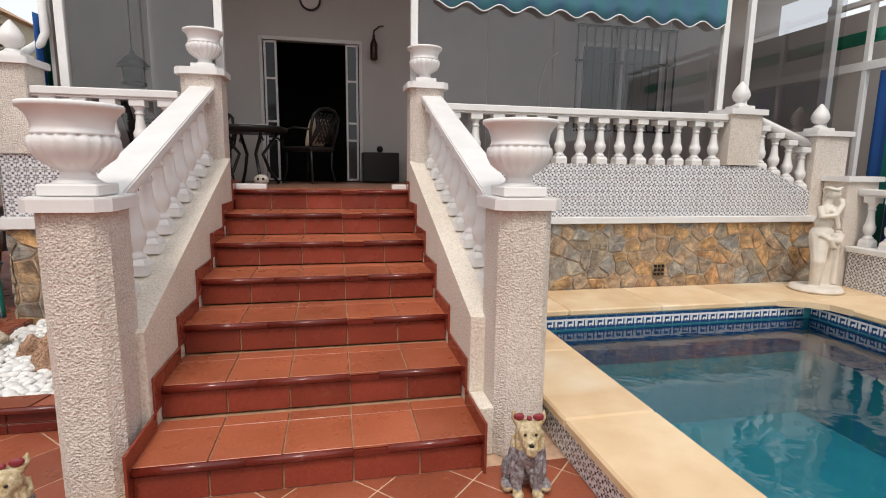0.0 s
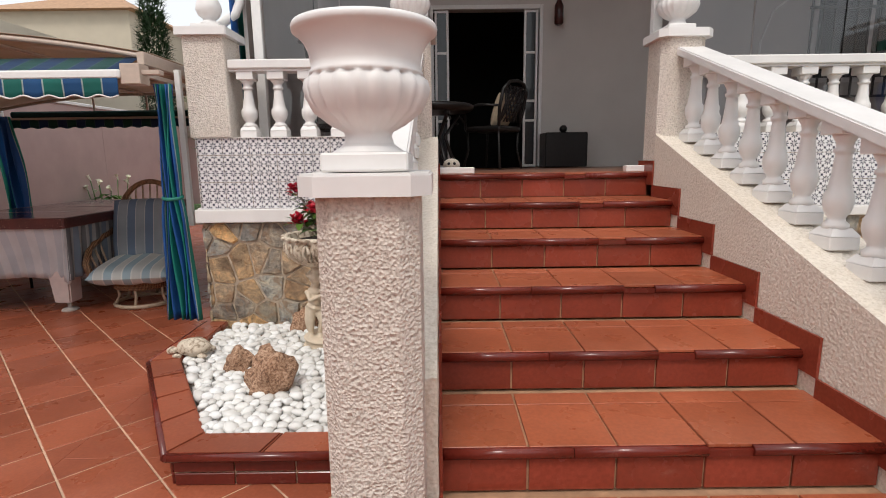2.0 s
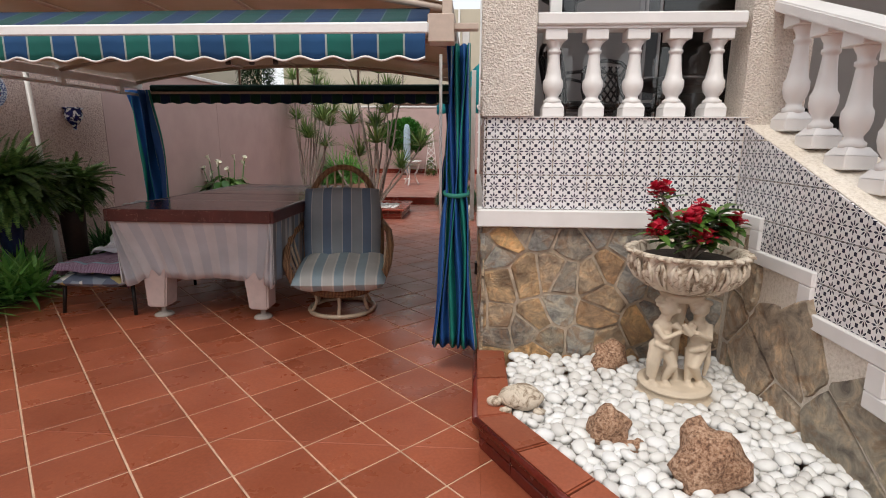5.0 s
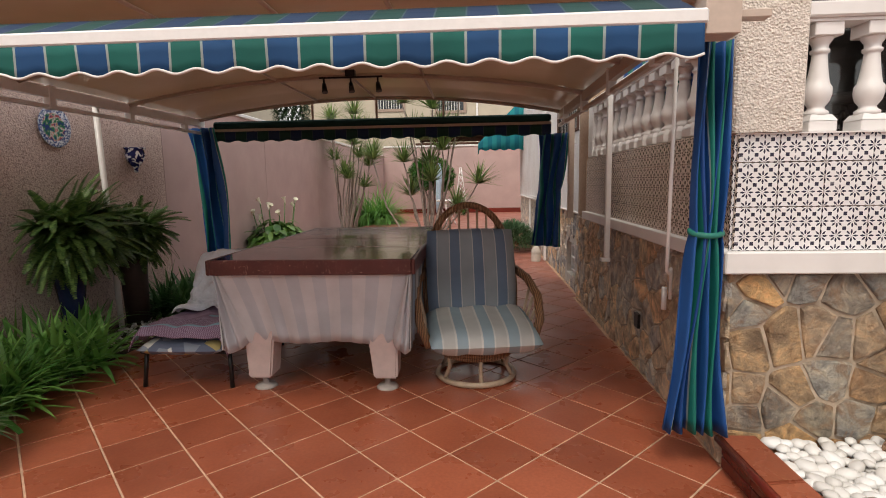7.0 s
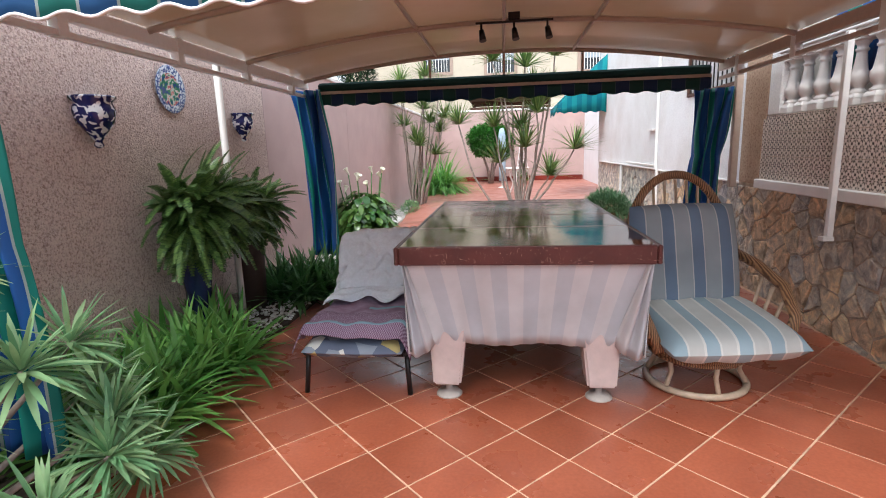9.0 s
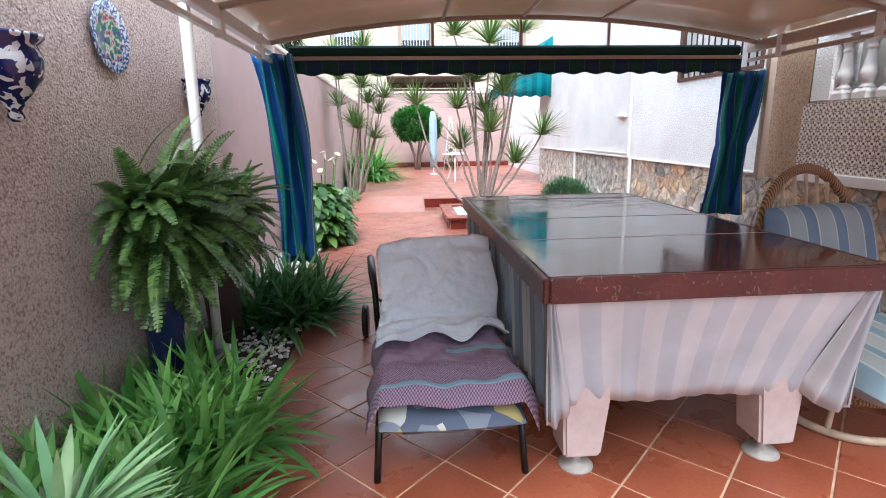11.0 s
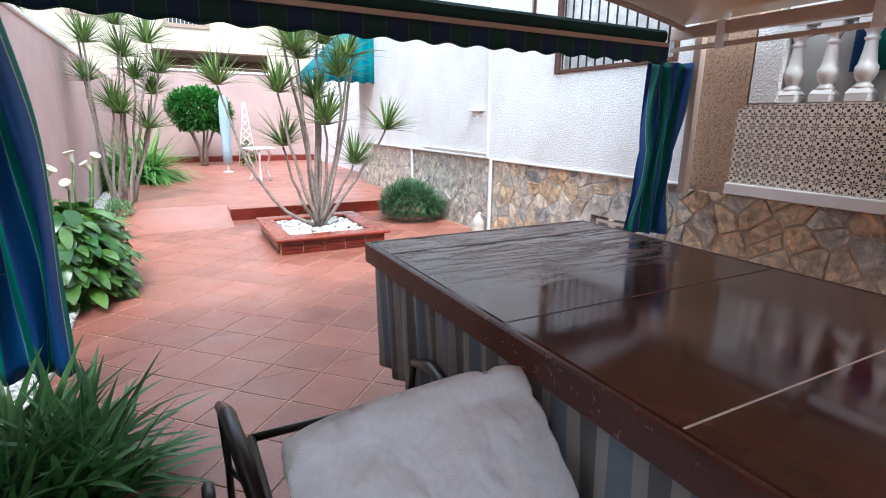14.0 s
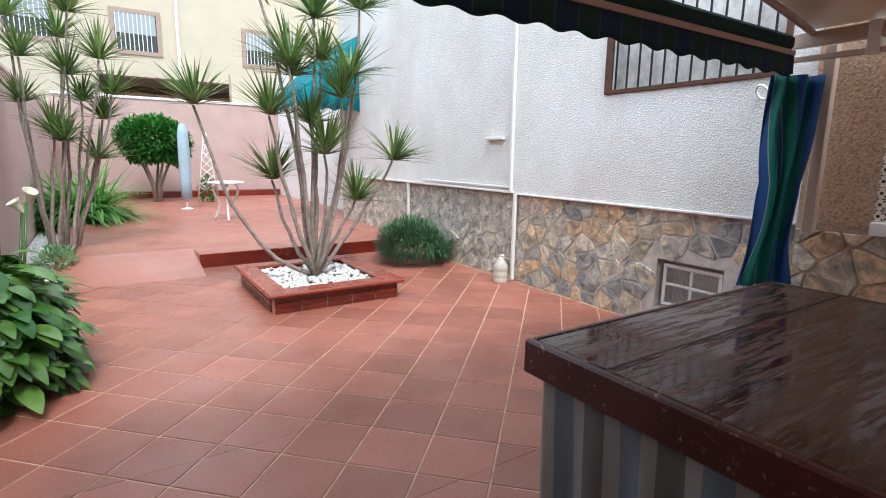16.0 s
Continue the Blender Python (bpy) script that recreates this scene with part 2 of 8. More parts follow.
GREEN, BLUE, LINE = (0.006, 0.14, 0.115), (0.012, 0.08, 0.22), (0.35, 0.42, 0.4)
M_AWNING = stripes("green_blue_awning_canvas", 0, 0.26, [(0.46, GREEN), (0.04, LINE), (0.46, BLUE), (0.04, LINE)], translucent=0.3)
# the awning stripes again, darkened in colour where the canvas hangs in shade
M_AWNSHADE = stripes("shade_toned_awning_canvas", 0, 0.26, [(0.47, (0.004, 0.05, 0.045)), (0.03, (0.05, 0.09, 0.11)), (0.47, (0.006, 0.03, 0.085)), (0.03, (0.05, 0.09, 0.11))])
M_TEAL = stripes("turquoise_awning_canvas", 0, 0.22, [(0.5, (0.0, 0.2, 0.27)), (0.5, (0.01, 0.3, 0.33))], translucent=0.3)
M_CURTAIN = stripes("striped_canvas_curtain", 0, 0.42, [(0.42, (0.01, 0.09, 0.32)), (0.03, LINE), (0.4, (0.005, 0.2, 0.16)), (0.15, (0.008, 0.06, 0.24))], rough=0.6, translucent=0.15)
# one stripe order twice: back cushion darkened for shade, upward-facing seat kept pale
M_CUSHION_SHADE = stripes("shade_toned_striped_cushion", 0, 0.17, [(0.42, (0.125, 0.175, 0.25)), (0.04, (0.42, 0.42, 0.41)), (0.5, (0.25, 0.28, 0.3)), (0.04, (0.42, 0.42, 0.41))])
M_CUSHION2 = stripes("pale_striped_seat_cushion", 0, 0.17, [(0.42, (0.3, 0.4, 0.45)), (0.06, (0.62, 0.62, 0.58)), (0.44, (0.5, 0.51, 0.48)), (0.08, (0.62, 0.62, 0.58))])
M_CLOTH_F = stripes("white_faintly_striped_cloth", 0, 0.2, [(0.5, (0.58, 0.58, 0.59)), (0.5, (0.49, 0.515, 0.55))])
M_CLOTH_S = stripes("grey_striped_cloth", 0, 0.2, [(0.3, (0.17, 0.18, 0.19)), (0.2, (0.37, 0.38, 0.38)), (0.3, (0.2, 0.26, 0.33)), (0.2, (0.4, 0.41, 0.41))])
M_TOWEL_W = plain("white_towel", (0.72, 0.75, 0.8), 0.95, var=0.05, scale=60, bump=0.6)


def lilac():
    m = Mat("lilac_towel", 0.95)
    uv = m.t.nodes.new("ShaderNodeUVMap").outputs[0]
    s = m.sep(uv)
    ck = m.n("TexChecker", Scale=110.0, Vector=uv, Color1=(0.17, 0.09, 0.15, 1), Color2=(0.36, 0.27, 0.36, 1))
    lo = m.math("LESS_THAN", s[1], 0.42)
    base = m.ramp(m.noise(7, 5, 0.6), [(0.35, (0.2, 0.12, 0.18)), (0.65, (0.34, 0.25, 0.34))])
    c = m.mix(lo, base, ck.outputs[0])
    band = m.math("LESS_THAN", m.math("ABSOLUTE", m.math("SUBTRACT", s[1], 0.1)), 0.025)
    c = m.mix(band, c, (0.25, 0.4, 0.48))
    band2 = m.math("MULTIPLY", m.math("LESS_THAN", m.math("ABSOLUTE", m.math("SUBTRACT", s[1], 0.62)), 0.03), m.math("GREATER_THAN", s[0], 0.5))
    c = m.mix(band2, c, (0.2, 0.36, 0.42))
    m.color(c)
    m.bump(m.noise(120, 3), 0.4, 0.004)
    return m.m


M_LILAC = lilac()


def tabletop():
    m = Mat("peeling_maroon_varnish", 0.15)
    n = m.t.nodes.new("ShaderNodeMapping")
    n.inputs["Scale"].default_value = (1.0, 9.0, 1.0)
    m.link(m.pos, n.inputs[0])
    nz = m.n("TexNoise", Scale=5.0, Detail=8.0, Roughness=0.7, Vector=n.outputs[0])
    c = m.ramp(m.noise(3, 5), [(0.3, (0.042, 0.016, 0.013)), (0.7, (0.1, 0.028, 0.021))])
    zone = m.ramp(m.noise(1.6, 3), [(0.42, (0, 0, 0)), (0.56, (1, 1, 1))])
    far = m.ramp(m.math("DIVIDE", m.sep(m.pos)[1], 10.0), [(0.7, (0.0,) * 3), (0.77, (1, 1, 1))])
    worn = m.ramp(nz.outputs[0], [(0.55, (0, 0, 0)), (0.6, (0.8, 0.8, 0.8))])
    worn = m.mix(1.0, worn, m.mix(1.0, zone, far, "MULTIPLY"), "MULTIPLY")
    c = m.mix(worn, c, (0.3, 0.22, 0.18))
    m.color(c)
    m.rough(m.ramp(m.noise(4, 5), [(0.3, (0.05,) * 3), (0.75, (0.16,) * 3)]))
    ridge = m.ramp(nz.outputs[0], [(0.5, (0, 0, 0)), (0.58, (1, 1, 1)), (0.66, (0.2, 0.2, 0.2))])
    blister = m.math("MULTIPLY", ridge, far)
    m.bump(m.math("ADD", blister, m.math("MULTIPLY", nz.outputs[0], 0.03)), 0.5, 0.005)
    return m.m


M_TABLE = tabletop()


def edge_wood():
    m = Mat("chipped_maroon_edge", 0.4)
    c = m.ramp(m.noise(4, 4), [(0.3, (0.05, 0.014, 0.012)), (0.7, (0.11, 0.028, 0.024))])
    chip = m.ramp(m.noise(30, 6, 0.72, dist=1.8), [(0.6, (0, 0, 0)), (0.65, (0.9, 0.9, 0.9))])
    m.color(m.mix(chip, c, (0.38, 0.24, 0.18)))
    m.bump(m.noise(40, 4), 0.3, 0.003)
    return m.m


M_EDGE = edge_wood()


def rattan(name, a, b):
    m = Mat(name, 0.5)
    w = m.n("TexWave", Scale=28.0, Distortion=3.0, Detail=2.0)
    m.link(m.co, w.inputs["Vector"])
    m.color(m.ramp(w.outputs["Fac"], [(0.2, a), (0.8, b)]))
    m.bump(w.outputs["Fac"], 0.6, 0.006)
    return m.m


M_RATTAN = rattan("woven_brown_rattan", (0.12, 0.055, 0.025), (0.36, 0.2, 0.1))
M_CANE = plain("pale_cane", (0.5, 0.38, 0.27), 0.5, var=0.2, scale=20)
M_LEGS = plain("pinkish_fabric_leg", (0.55, 0.44, 0.41), 0.85, var=0.08, scale=18, bump=0.2)


def pvc():
    m = Mat("cream_pvc_roof", 0.22)
    m.color(m.ramp(m.noise(1.5, 4), [(0.3, (0.42, 0.32, 0.24)), (0.7, (0.54, 0.43, 0.34))]))
    tr = m.n("BsdfTranslucent", Color=(0.62, 0.46, 0.34, 1))
    ms = m.n("MixShader", Fac=0.28)
    m.link(m.b.outputs[0], ms.inputs[1])
    m.link(tr.outputs[0], ms.inputs[2])
    m.link(ms.outputs[0], m.t.nodes["Material Output"].inputs[0])
    return m.m


M_PVC = pvc()


def leaf(name, a, b, rough=0.45, tr=0.25):
    m = Mat(name, rough)
    c = m.ramp(m.island(), [(0, a), (1, b)])
    c = m.mix(1.0, c, m.ramp(m.noise(8, 3), [(0.3, (0.75, 0.75, 0.75)), (0.7, (1.15, 1.15, 1.15))]), "MULTIPLY")
    m.color(c)
    t = m.n("BsdfTranslucent", Color=c)
    ms = m.n("MixShader", Fac=tr)
    m.link(m.b.outputs[0], ms.inputs[1])
    m.link(t.outputs[0], ms.inputs[2])
    m.link(ms.outputs[0], m.t.nodes["Material Output"].inputs[0])
    return m.m


M_LEAF_EUPH = leaf("pale_green_spurge_leaf", (0.14, 0.3, 0.14), (0.36, 0.52, 0.26), tr=0.35)
M_LEAF_FERN = leaf("fern_green", (0.035, 0.09, 0.025), (0.15, 0.25, 0.065), tr=0.3)
M_LEAF_STRAP = leaf("strap_leaf_green", (0.08, 0.26, 0.05), (0.24, 0.48, 0.11), tr=0.35)
M_LEAF_DRAC = leaf("dragon_tree_green", (0.06, 0.13, 0.035), (0.24, 0.34, 0.1))
M_LEAF_BROAD = leaf("broad_leaf_green", (0.03, 0.11, 0.018), (0.15, 0.27, 0.055), 0.28)
M_LEAF_BUSH = leaf("hedge_green", (0.02, 0.11, 0.015), (0.075, 0.28, 0.035), 0.6)
M_LEAF_DARK = leaf("dark_shrub_green", (0.035, 0.12, 0.033), (0.11, 0.26, 0.075))
M_LEAF_ROSE = leaf("rosemary_green", (0.05, 0.12, 0.06), (0.12, 0.24, 0.1))
M_LEAF_CYP = leaf("cypress_green", (0.015, 0.04, 0.015), (0.04, 0.08, 0.03))
M_RED = leaf("crimson_petal", (0.42, 0.004, 0.02), (0.62, 0.02, 0.06), 0.5, 0.15)
M_PETAL = plain("white_spathe", (0.74, 0.72, 0.58), 0.5)
M_TRUNK = plain("grey_ringed_trunk", (0.27, 0.22, 0.19), 0.9, var=0.3, scale=22, bump=0.6)
M_STATUE = plain("aged_cream_cast_stone", (0.62, 0.52, 0.4), 0.75, var=0.14, scale=7, bump=0.25)
M_GARDENSTATUE = plain("white_cast_stone", (0.68, 0.62, 0.54), 0.7, var=0.1, scale=8, bump=0.2)


def carved():
    m = Mat("carved_stained_cast_stone", 0.75)
    m.color(m.ramp(m.noise(16, 6, 0.6, dist=1.2), [(0.38, (0.24, 0.17, 0.11)), (0.5, (0.62, 0.53, 0.42)), (0.8, (0.74, 0.67, 0.56))]))
    m.bump(m.noise(16, 5, 0.6, dist=1.2), 0.8, 0.015)
    return m.m


M_CARVED = carved()
M_PEBBLE = Mat("white_river_pebble", 0.5)
M_PEBBLE.color(M_PEBBLE.ramp(M_PEBBLE.rand(), [(0, (0.6, 0.58, 0.55)), (0.5, (0.76, 0.75, 0.72)), (1, (0.8, 0.8, 0.79))]))
M_PEBBLE = M_PEBBLE.m
M_PEBBLE_J = Mat("white_gravel", 0.6)
M_PEBBLE_J.color(M_PEBBLE_J.ramp(M_PEBBLE_J.island(), [(0, (0.5, 0.47, 0.43)), (0.5, (0.72, 0.7, 0.67)), (1, (0.8, 0.79, 0.78))]))
M_PEBBLE_J = M_PEBBLE_J.m
M_SOIL = plain("dark_soil", (0.05, 0.035, 0.025), 0.95, var=0.4, scale=20, bump=0.6)
M_BLUEWHITE = Mat("blue_and_white_ceramic", 0.15)
M_BLUEWHITE.color(M_BLUEWHITE.ramp(M_BLUEWHITE.noise(24, 2, 0.4, dist=1.0), [(0.47, (0.01, 0.015, 0.1)), (0.53, (0.7, 0.71, 0.75))], constant=True))
M_BLUEWHITE = M_BLUEWHITE.m
M_PLATE = Mat("painted_ceramic_plate", 0.15)
pp = M_PLATE.sep(M_PLATE.co)
pr_ = M_PLATE.math("SQRT", M_PLATE.math("ADD", M_PLATE.math("MULTIPLY", pp[1], pp[1]), M_PLATE.math("MULTIPLY", pp[2], pp[2])))
rim_c = M_PLATE.ramp(M_PLATE.noise(45, 2, 0.4), [(0.0, (0.6, 0.64, 0.7)), (0.47, (0.03, 0.06, 0.2)), (0.6, (0.5, 0.56, 0.64))], constant=True)
mid_c = M_PLATE.ramp(M_PLATE.noise(24, 3, 0.5), [(0.0, (0.02, 0.05, 0.18)), (0.4, (0.03, 0.16, 0.08)), (0.5, (0.5, 0.5, 0.45)), (0.56, (0.45, 0.1, 0.09)), (0.62, (0.03, 0.05, 0.16))], constant=True)
M_PLATE.color(M_PLATE.mix(M_PLATE.math("GREATER_THAN", pr_, 0.118), mid_c, rim_c))
M_PLATE = M_PLATE.m


def glass(name, tint=(1, 1, 1), rough=0.0):
    m = Mat(name, rough)
    m.color(tint)
    m.b.inputs["Transmission Weight"].default_value = 1.0
    m.b.inputs["IOR"].default_value = 1.5
    return m.m


def pane_glass(name, tint, gloss):
    """Thin glass: a clear pane with a real reflection on it."""
    m = Mat(name)
    tr = m.n("BsdfTransparent", Color=(*tint, 1))
    gl = m.n("BsdfGlossy", Roughness=0.01, Color=(1, 1, 1, 1))
    fr = m.n("Fresnel", IOR=gloss)
    ms = m.n("MixShader")
    m.link(fr.outputs[0], ms.inputs[0])
    m.link(tr.outputs[0], ms.inputs[1])
    m.link(gl.outputs[0], ms.inputs[2])
    m.link(ms.outputs[0], m.t.nodes["Material Output"].inputs[0])
    return m.m


M_GLASS = pane_glass("enclosure_glass", (0.62, 0.62, 0.64), 1.75)
M_GLASSDK = plain("dark_window_glass", (0.03, 0.035, 0.04), 0.08)


def water():
    m = Mat("pool_water", 0.01)
    tr = m.n("BsdfTransparent", Color=(0.5, 0.86, 0.9, 1))
    gl = m.n("BsdfGlossy", Roughness=0.015, Color=(1, 1, 1, 1))
    fr = m.n("Fresnel", IOR=1.62)
    bp = m.n("Bump", Strength=0.25, Distance=0.02, Height=m.noise(3.5, 3, 0.5, dist=0.5))
    m.link(bp.outputs[0], gl.inputs["Normal"])
    m.link(bp.outputs[0], fr.inputs["Normal"])
    ms = m.n("MixShader")
    m.link(fr.outputs[0], ms.inputs[0])
    m.link(tr.outputs[0], ms.inputs[1])
    m.link(gl.outputs[0], ms.inputs[2])
    m.link(ms.outputs[0], m.t.nodes["Material Output"].inputs[0])
    return m.m


M_WATER = water()
M_POOL = plain("turquoise_pool_lining", (0.045, 0.26, 0.32), 0.5, var=0.1, scale=3)
M_POOLBLUE = plain("deep_blue_pool_mosaic", (0.015, 0.06, 0.17), 0.25, var=0.25, scale=40)
M_BLUEPARASOL = plain("pale_blue_furled_parasol", (0.35, 0.47, 0.56), 0.8, var=0.1, scale=20)

# ---- mesh helpers ----


def box(bm, x0, x1, y0, y1, z0, z1, bevel=0.0, segs=1):
    vs = [bm.verts.new((x, y, z)) for z in (z0, z1) for x, y in ((x0, y0), (x1, y0), (x1, y1), (x0, y1))]
    fs = [bm.faces.new([vs[i] for i in q]) for q in ((3, 2, 1, 0), (4, 5, 6, 7), (0, 1, 5, 4), (1, 2, 6, 5), (2, 3, 7, 6), (3, 0, 4, 7))]
    if bevel:
        bmesh.ops.bevel(bm, geom=list({e for f in fs for e in f.edges}), offset=bevel, segments=segs, affect="EDGES")
    return fs


def prism(bm, poly, z0, z1, bevel=0.0):
    lo = [bm.verts.new((x, y, z0)) for x, y in poly]
    hi = [bm.verts.new((x, y, z1)) for x, y in poly]
    n = len(poly)
    fs = [bm.faces.new(lo[::-1]), bm.faces.new(hi)]
    fs += [bm.faces.new((lo[i], lo[(i + 1) % n], hi[(i + 1) % n], hi[i])) for i in range(n)]
    if bevel:
        bmesh.ops.bevel(bm, geom=list(fs[1].edges), offset=bevel, segments=2, affect="EDGES")
    return fs


def lathe(bm, profile, steps=20, cx=0.0, cy=0.0, z=0.0, flutes=0, depth=0.0, span=(0, 0)):
    rings = []
    for r, h in profile:
        ring = []
        for i in range(steps):
            a = 2 * math.pi * i / steps
            rr = r
            if flutes and span[0] <= h <= span[1]:
                rr = r * (1 + depth * math.cos(a * flutes))
            ring.append(bm.verts.new((cx + rr * math.cos(a), cy + rr * math.sin(a), z + h)))
        rings.append(ring)
    for a, b in zip(rings, rings[1:]):
        for i in range(steps):
            j = (i + 1) % steps
            f = bm.faces.new((a[i], a[j], b[j], b[i]))
            f.smooth = True
    bm.faces.new(rings[0][::-1])
    bm.faces.new(rings[-1])


def tube(bm, pts, r, sides=8, close=False):
    pts = [Vector(p) for p in pts]
    n = len(pts)
    rs = r if isinstance(r, (list, tuple)) else [r] * n
    rings = []
    up = Vector((0, 0, 1))
    prev = None
    for i, p in enumerate(pts):
        if close:
            d = pts[(i + 1) % n] - pts[i - 1]
        else:
            d = pts[min(i + 1, n - 1)] - pts[max(i - 1, 0)]
        d.normalize()
        ref = prev if prev is not None else (up if abs(d.z) < 0.9 else Vector((1, 0, 0)))
        u = (ref - d * ref.dot(d))
        if u.length < 1e-5:
            u = d.orthogonal()
        u.normalize()
        prev = u
        v = d.cross(u)
        rings.append([bm.verts.new(p + rs[i] * (math.cos(a) * u + math.sin(a) * v)) for a in (2 * math.pi * k / sides for k in range(sides))])
    pairs = list(zip(rings, rings[1:])) + ([(rings[-1], rings[0])] if close else [])
    for a, b in pairs:
        for k in range(sides):
            f = bm.faces.new((a[k], a[(k + 1) % sides], b[(k + 1) % sides], b[k]))
            f.smooth = True
    if not close:
        bm.faces.new(rings[0][::-1])
        bm.faces.new(rings[-1])


def blob(bm, c, r, sub=2, rough=0.0, seed=0.0, m=None):
    made = bmesh.ops.create_icosphere(bm, subdivisions=sub, radius=1.0)["verts"]
    r = r if isinstance(r, (tuple, list)) else (r, r, r)
    for v in made:
        k = 1 + rough * noise.noise(v.co * 1.7 + Vector((seed, seed * 1.3, 0)))
        co = Vector((v.co.x * r[0], v.co.y * r[1], v.co.z * r[2])) * k
        if m is not None:
            co = m @ co
        v.co = co + Vector(c)
    for f in {f for v in made for f in v.link_faces}:
        f.smooth = True


def mesh_of(name, bm, material):
    bmesh.ops.recalc_face_normals(bm, faces=bm.faces)
    me = bpy.data.meshes.new(name)
    bm.to_mesh(me)
    bm.free()
    me.materials.append(material)
    return me


def part(name, bm, material, parent=None, label="", kind=""):
    """One mesh object from a bmesh or a ready mesh, under a thing or a part."""
    me = bm if isinstance(bm, bpy.types.Mesh) else mesh_of(name, bm, material)
    ob = new(name, me)
    if parent is not None:
        ob.parent = parent
    return tagged(ob, label=label, kind=kind)


def thing(name, label, category, at=(0, 0, 0), rz=0.0, group="", kind=""):
    ob = new(name)
    ob.empty_display_size = 0.1
    ob.matrix_basis = pose(*at, 0, 0, rz)
    return tagged(ob, label, category, group, kind)


def struct(name, bm, material, label=""):
    ob = part(name, bm, material)
    return tagged(ob, label, "", "", "structure")


def quick(name, material, parent, *boxes, bevel=0.003, label=""):
    bm = bmesh.new()
    for b in boxes:
        box(bm, *b, bevel=bevel)
    return part(name, bm, material, parent, label)


def soup(name, verts, faces, material, parent=None, label="", kind="", uvs=None, smooth=True):
    me = bpy.data.meshes.new(name)
    me.from_pydata([tuple(v) for v in verts], [], faces)
    me.materials.append(material)
    if smooth:
        me.polygons.foreach_set("use_smooth", [True] * len(me.polygons))
    if uvs is not None:
        layer = me.uv_layers.new(name="UVMap")
        idx = np.empty(len(me.loops), dtype=np.int32)
        me.loops.foreach_get("vertex_index", idx)
        layer.data.foreach_set("uv", np.asarray(uvs, dtype=np.float32)[idx].ravel())
    me.update()
    ob = new(name, me)
    if parent is not None:
        ob.parent = parent
    return tagged(ob, label=label, kind=kind)


def sheet(name, f, nu, nv, material, parent=None, label="", uv=(1.0, 1.0), kind="", thick=0.006):
    """A curved sheet: f(u, v) gives a place for u, v in 0..1; uv: its size in metres."""
    verts, uvs, faces = [], [], []
    for j in range(nv + 1):
        for i in range(nu + 1):
            verts.append(f(i / nu, j / nv))
            uvs.append((uv[0] * i / nu, uv[1] * j / nv))
    for j in range(nv):
        for i in range(nu):
            a = j * (nu + 1) + i
            faces.append((a, a + 1, a + nu + 2, a + nu + 1))
    ob = soup(name, verts, faces, material, parent, label, kind, uvs)
    if thick:
        sol = ob.modifiers.new("thickness", "SOLIDIFY")
        sol.thickness = thick
    return ob


def blades(specs, seg=4, fold=0.15):
    """Long leaves. specs: root, direction, length, width, droop, shape. Returns vertices and faces."""
    V, F = [], []
    for root, d, L, w, droop, shape in specs:
        d = Vector(d).normalized()
        side = d.cross(Vector((0, 0, 1)))
        if side.length < 0.1:
            side = d.cross(Vector((1, 0, 0)))
        side.normalize()
        up = side.cross(d)
        p, dd, base = Vector(root), d.copy(), len(V)
        for k in range(seg + 1):
            t = k / seg
            if shape == "strap":
                ww = w * (1 - t ** 3)
            elif shape == "spike":
                ww = w * (1 - t) ** 0.7
            else:
                ww = w * math.sin(math.pi * min(0.98, 0.06 + t * 0.94)) ** 0.8
            V += [p - side * ww * 0.5 + up * fold * ww, p.copy(), p + side * ww * 0.5 + up * fold * ww]
            dd = (dd + Vector((0, 0, -droop / seg))).normalized()
            p = p + dd * (L / seg)
        for k in range(seg):
            a = base + 3 * k
            F += [(a, a + 1, a + 4, a + 3), (a + 1, a + 2, a + 5, a + 4)]
    return V, F


R = random.Random(7)


def rnd_dir(zmin=-1.0, zmax=1.0):
    z = R.uniform(zmin, zmax)
    a = R.uniform(0, 2 * math.pi)
    s = math.sqrt(max(0, 1 - z * z))
    return Vector((s * math.cos(a), s * math.sin(a), z))


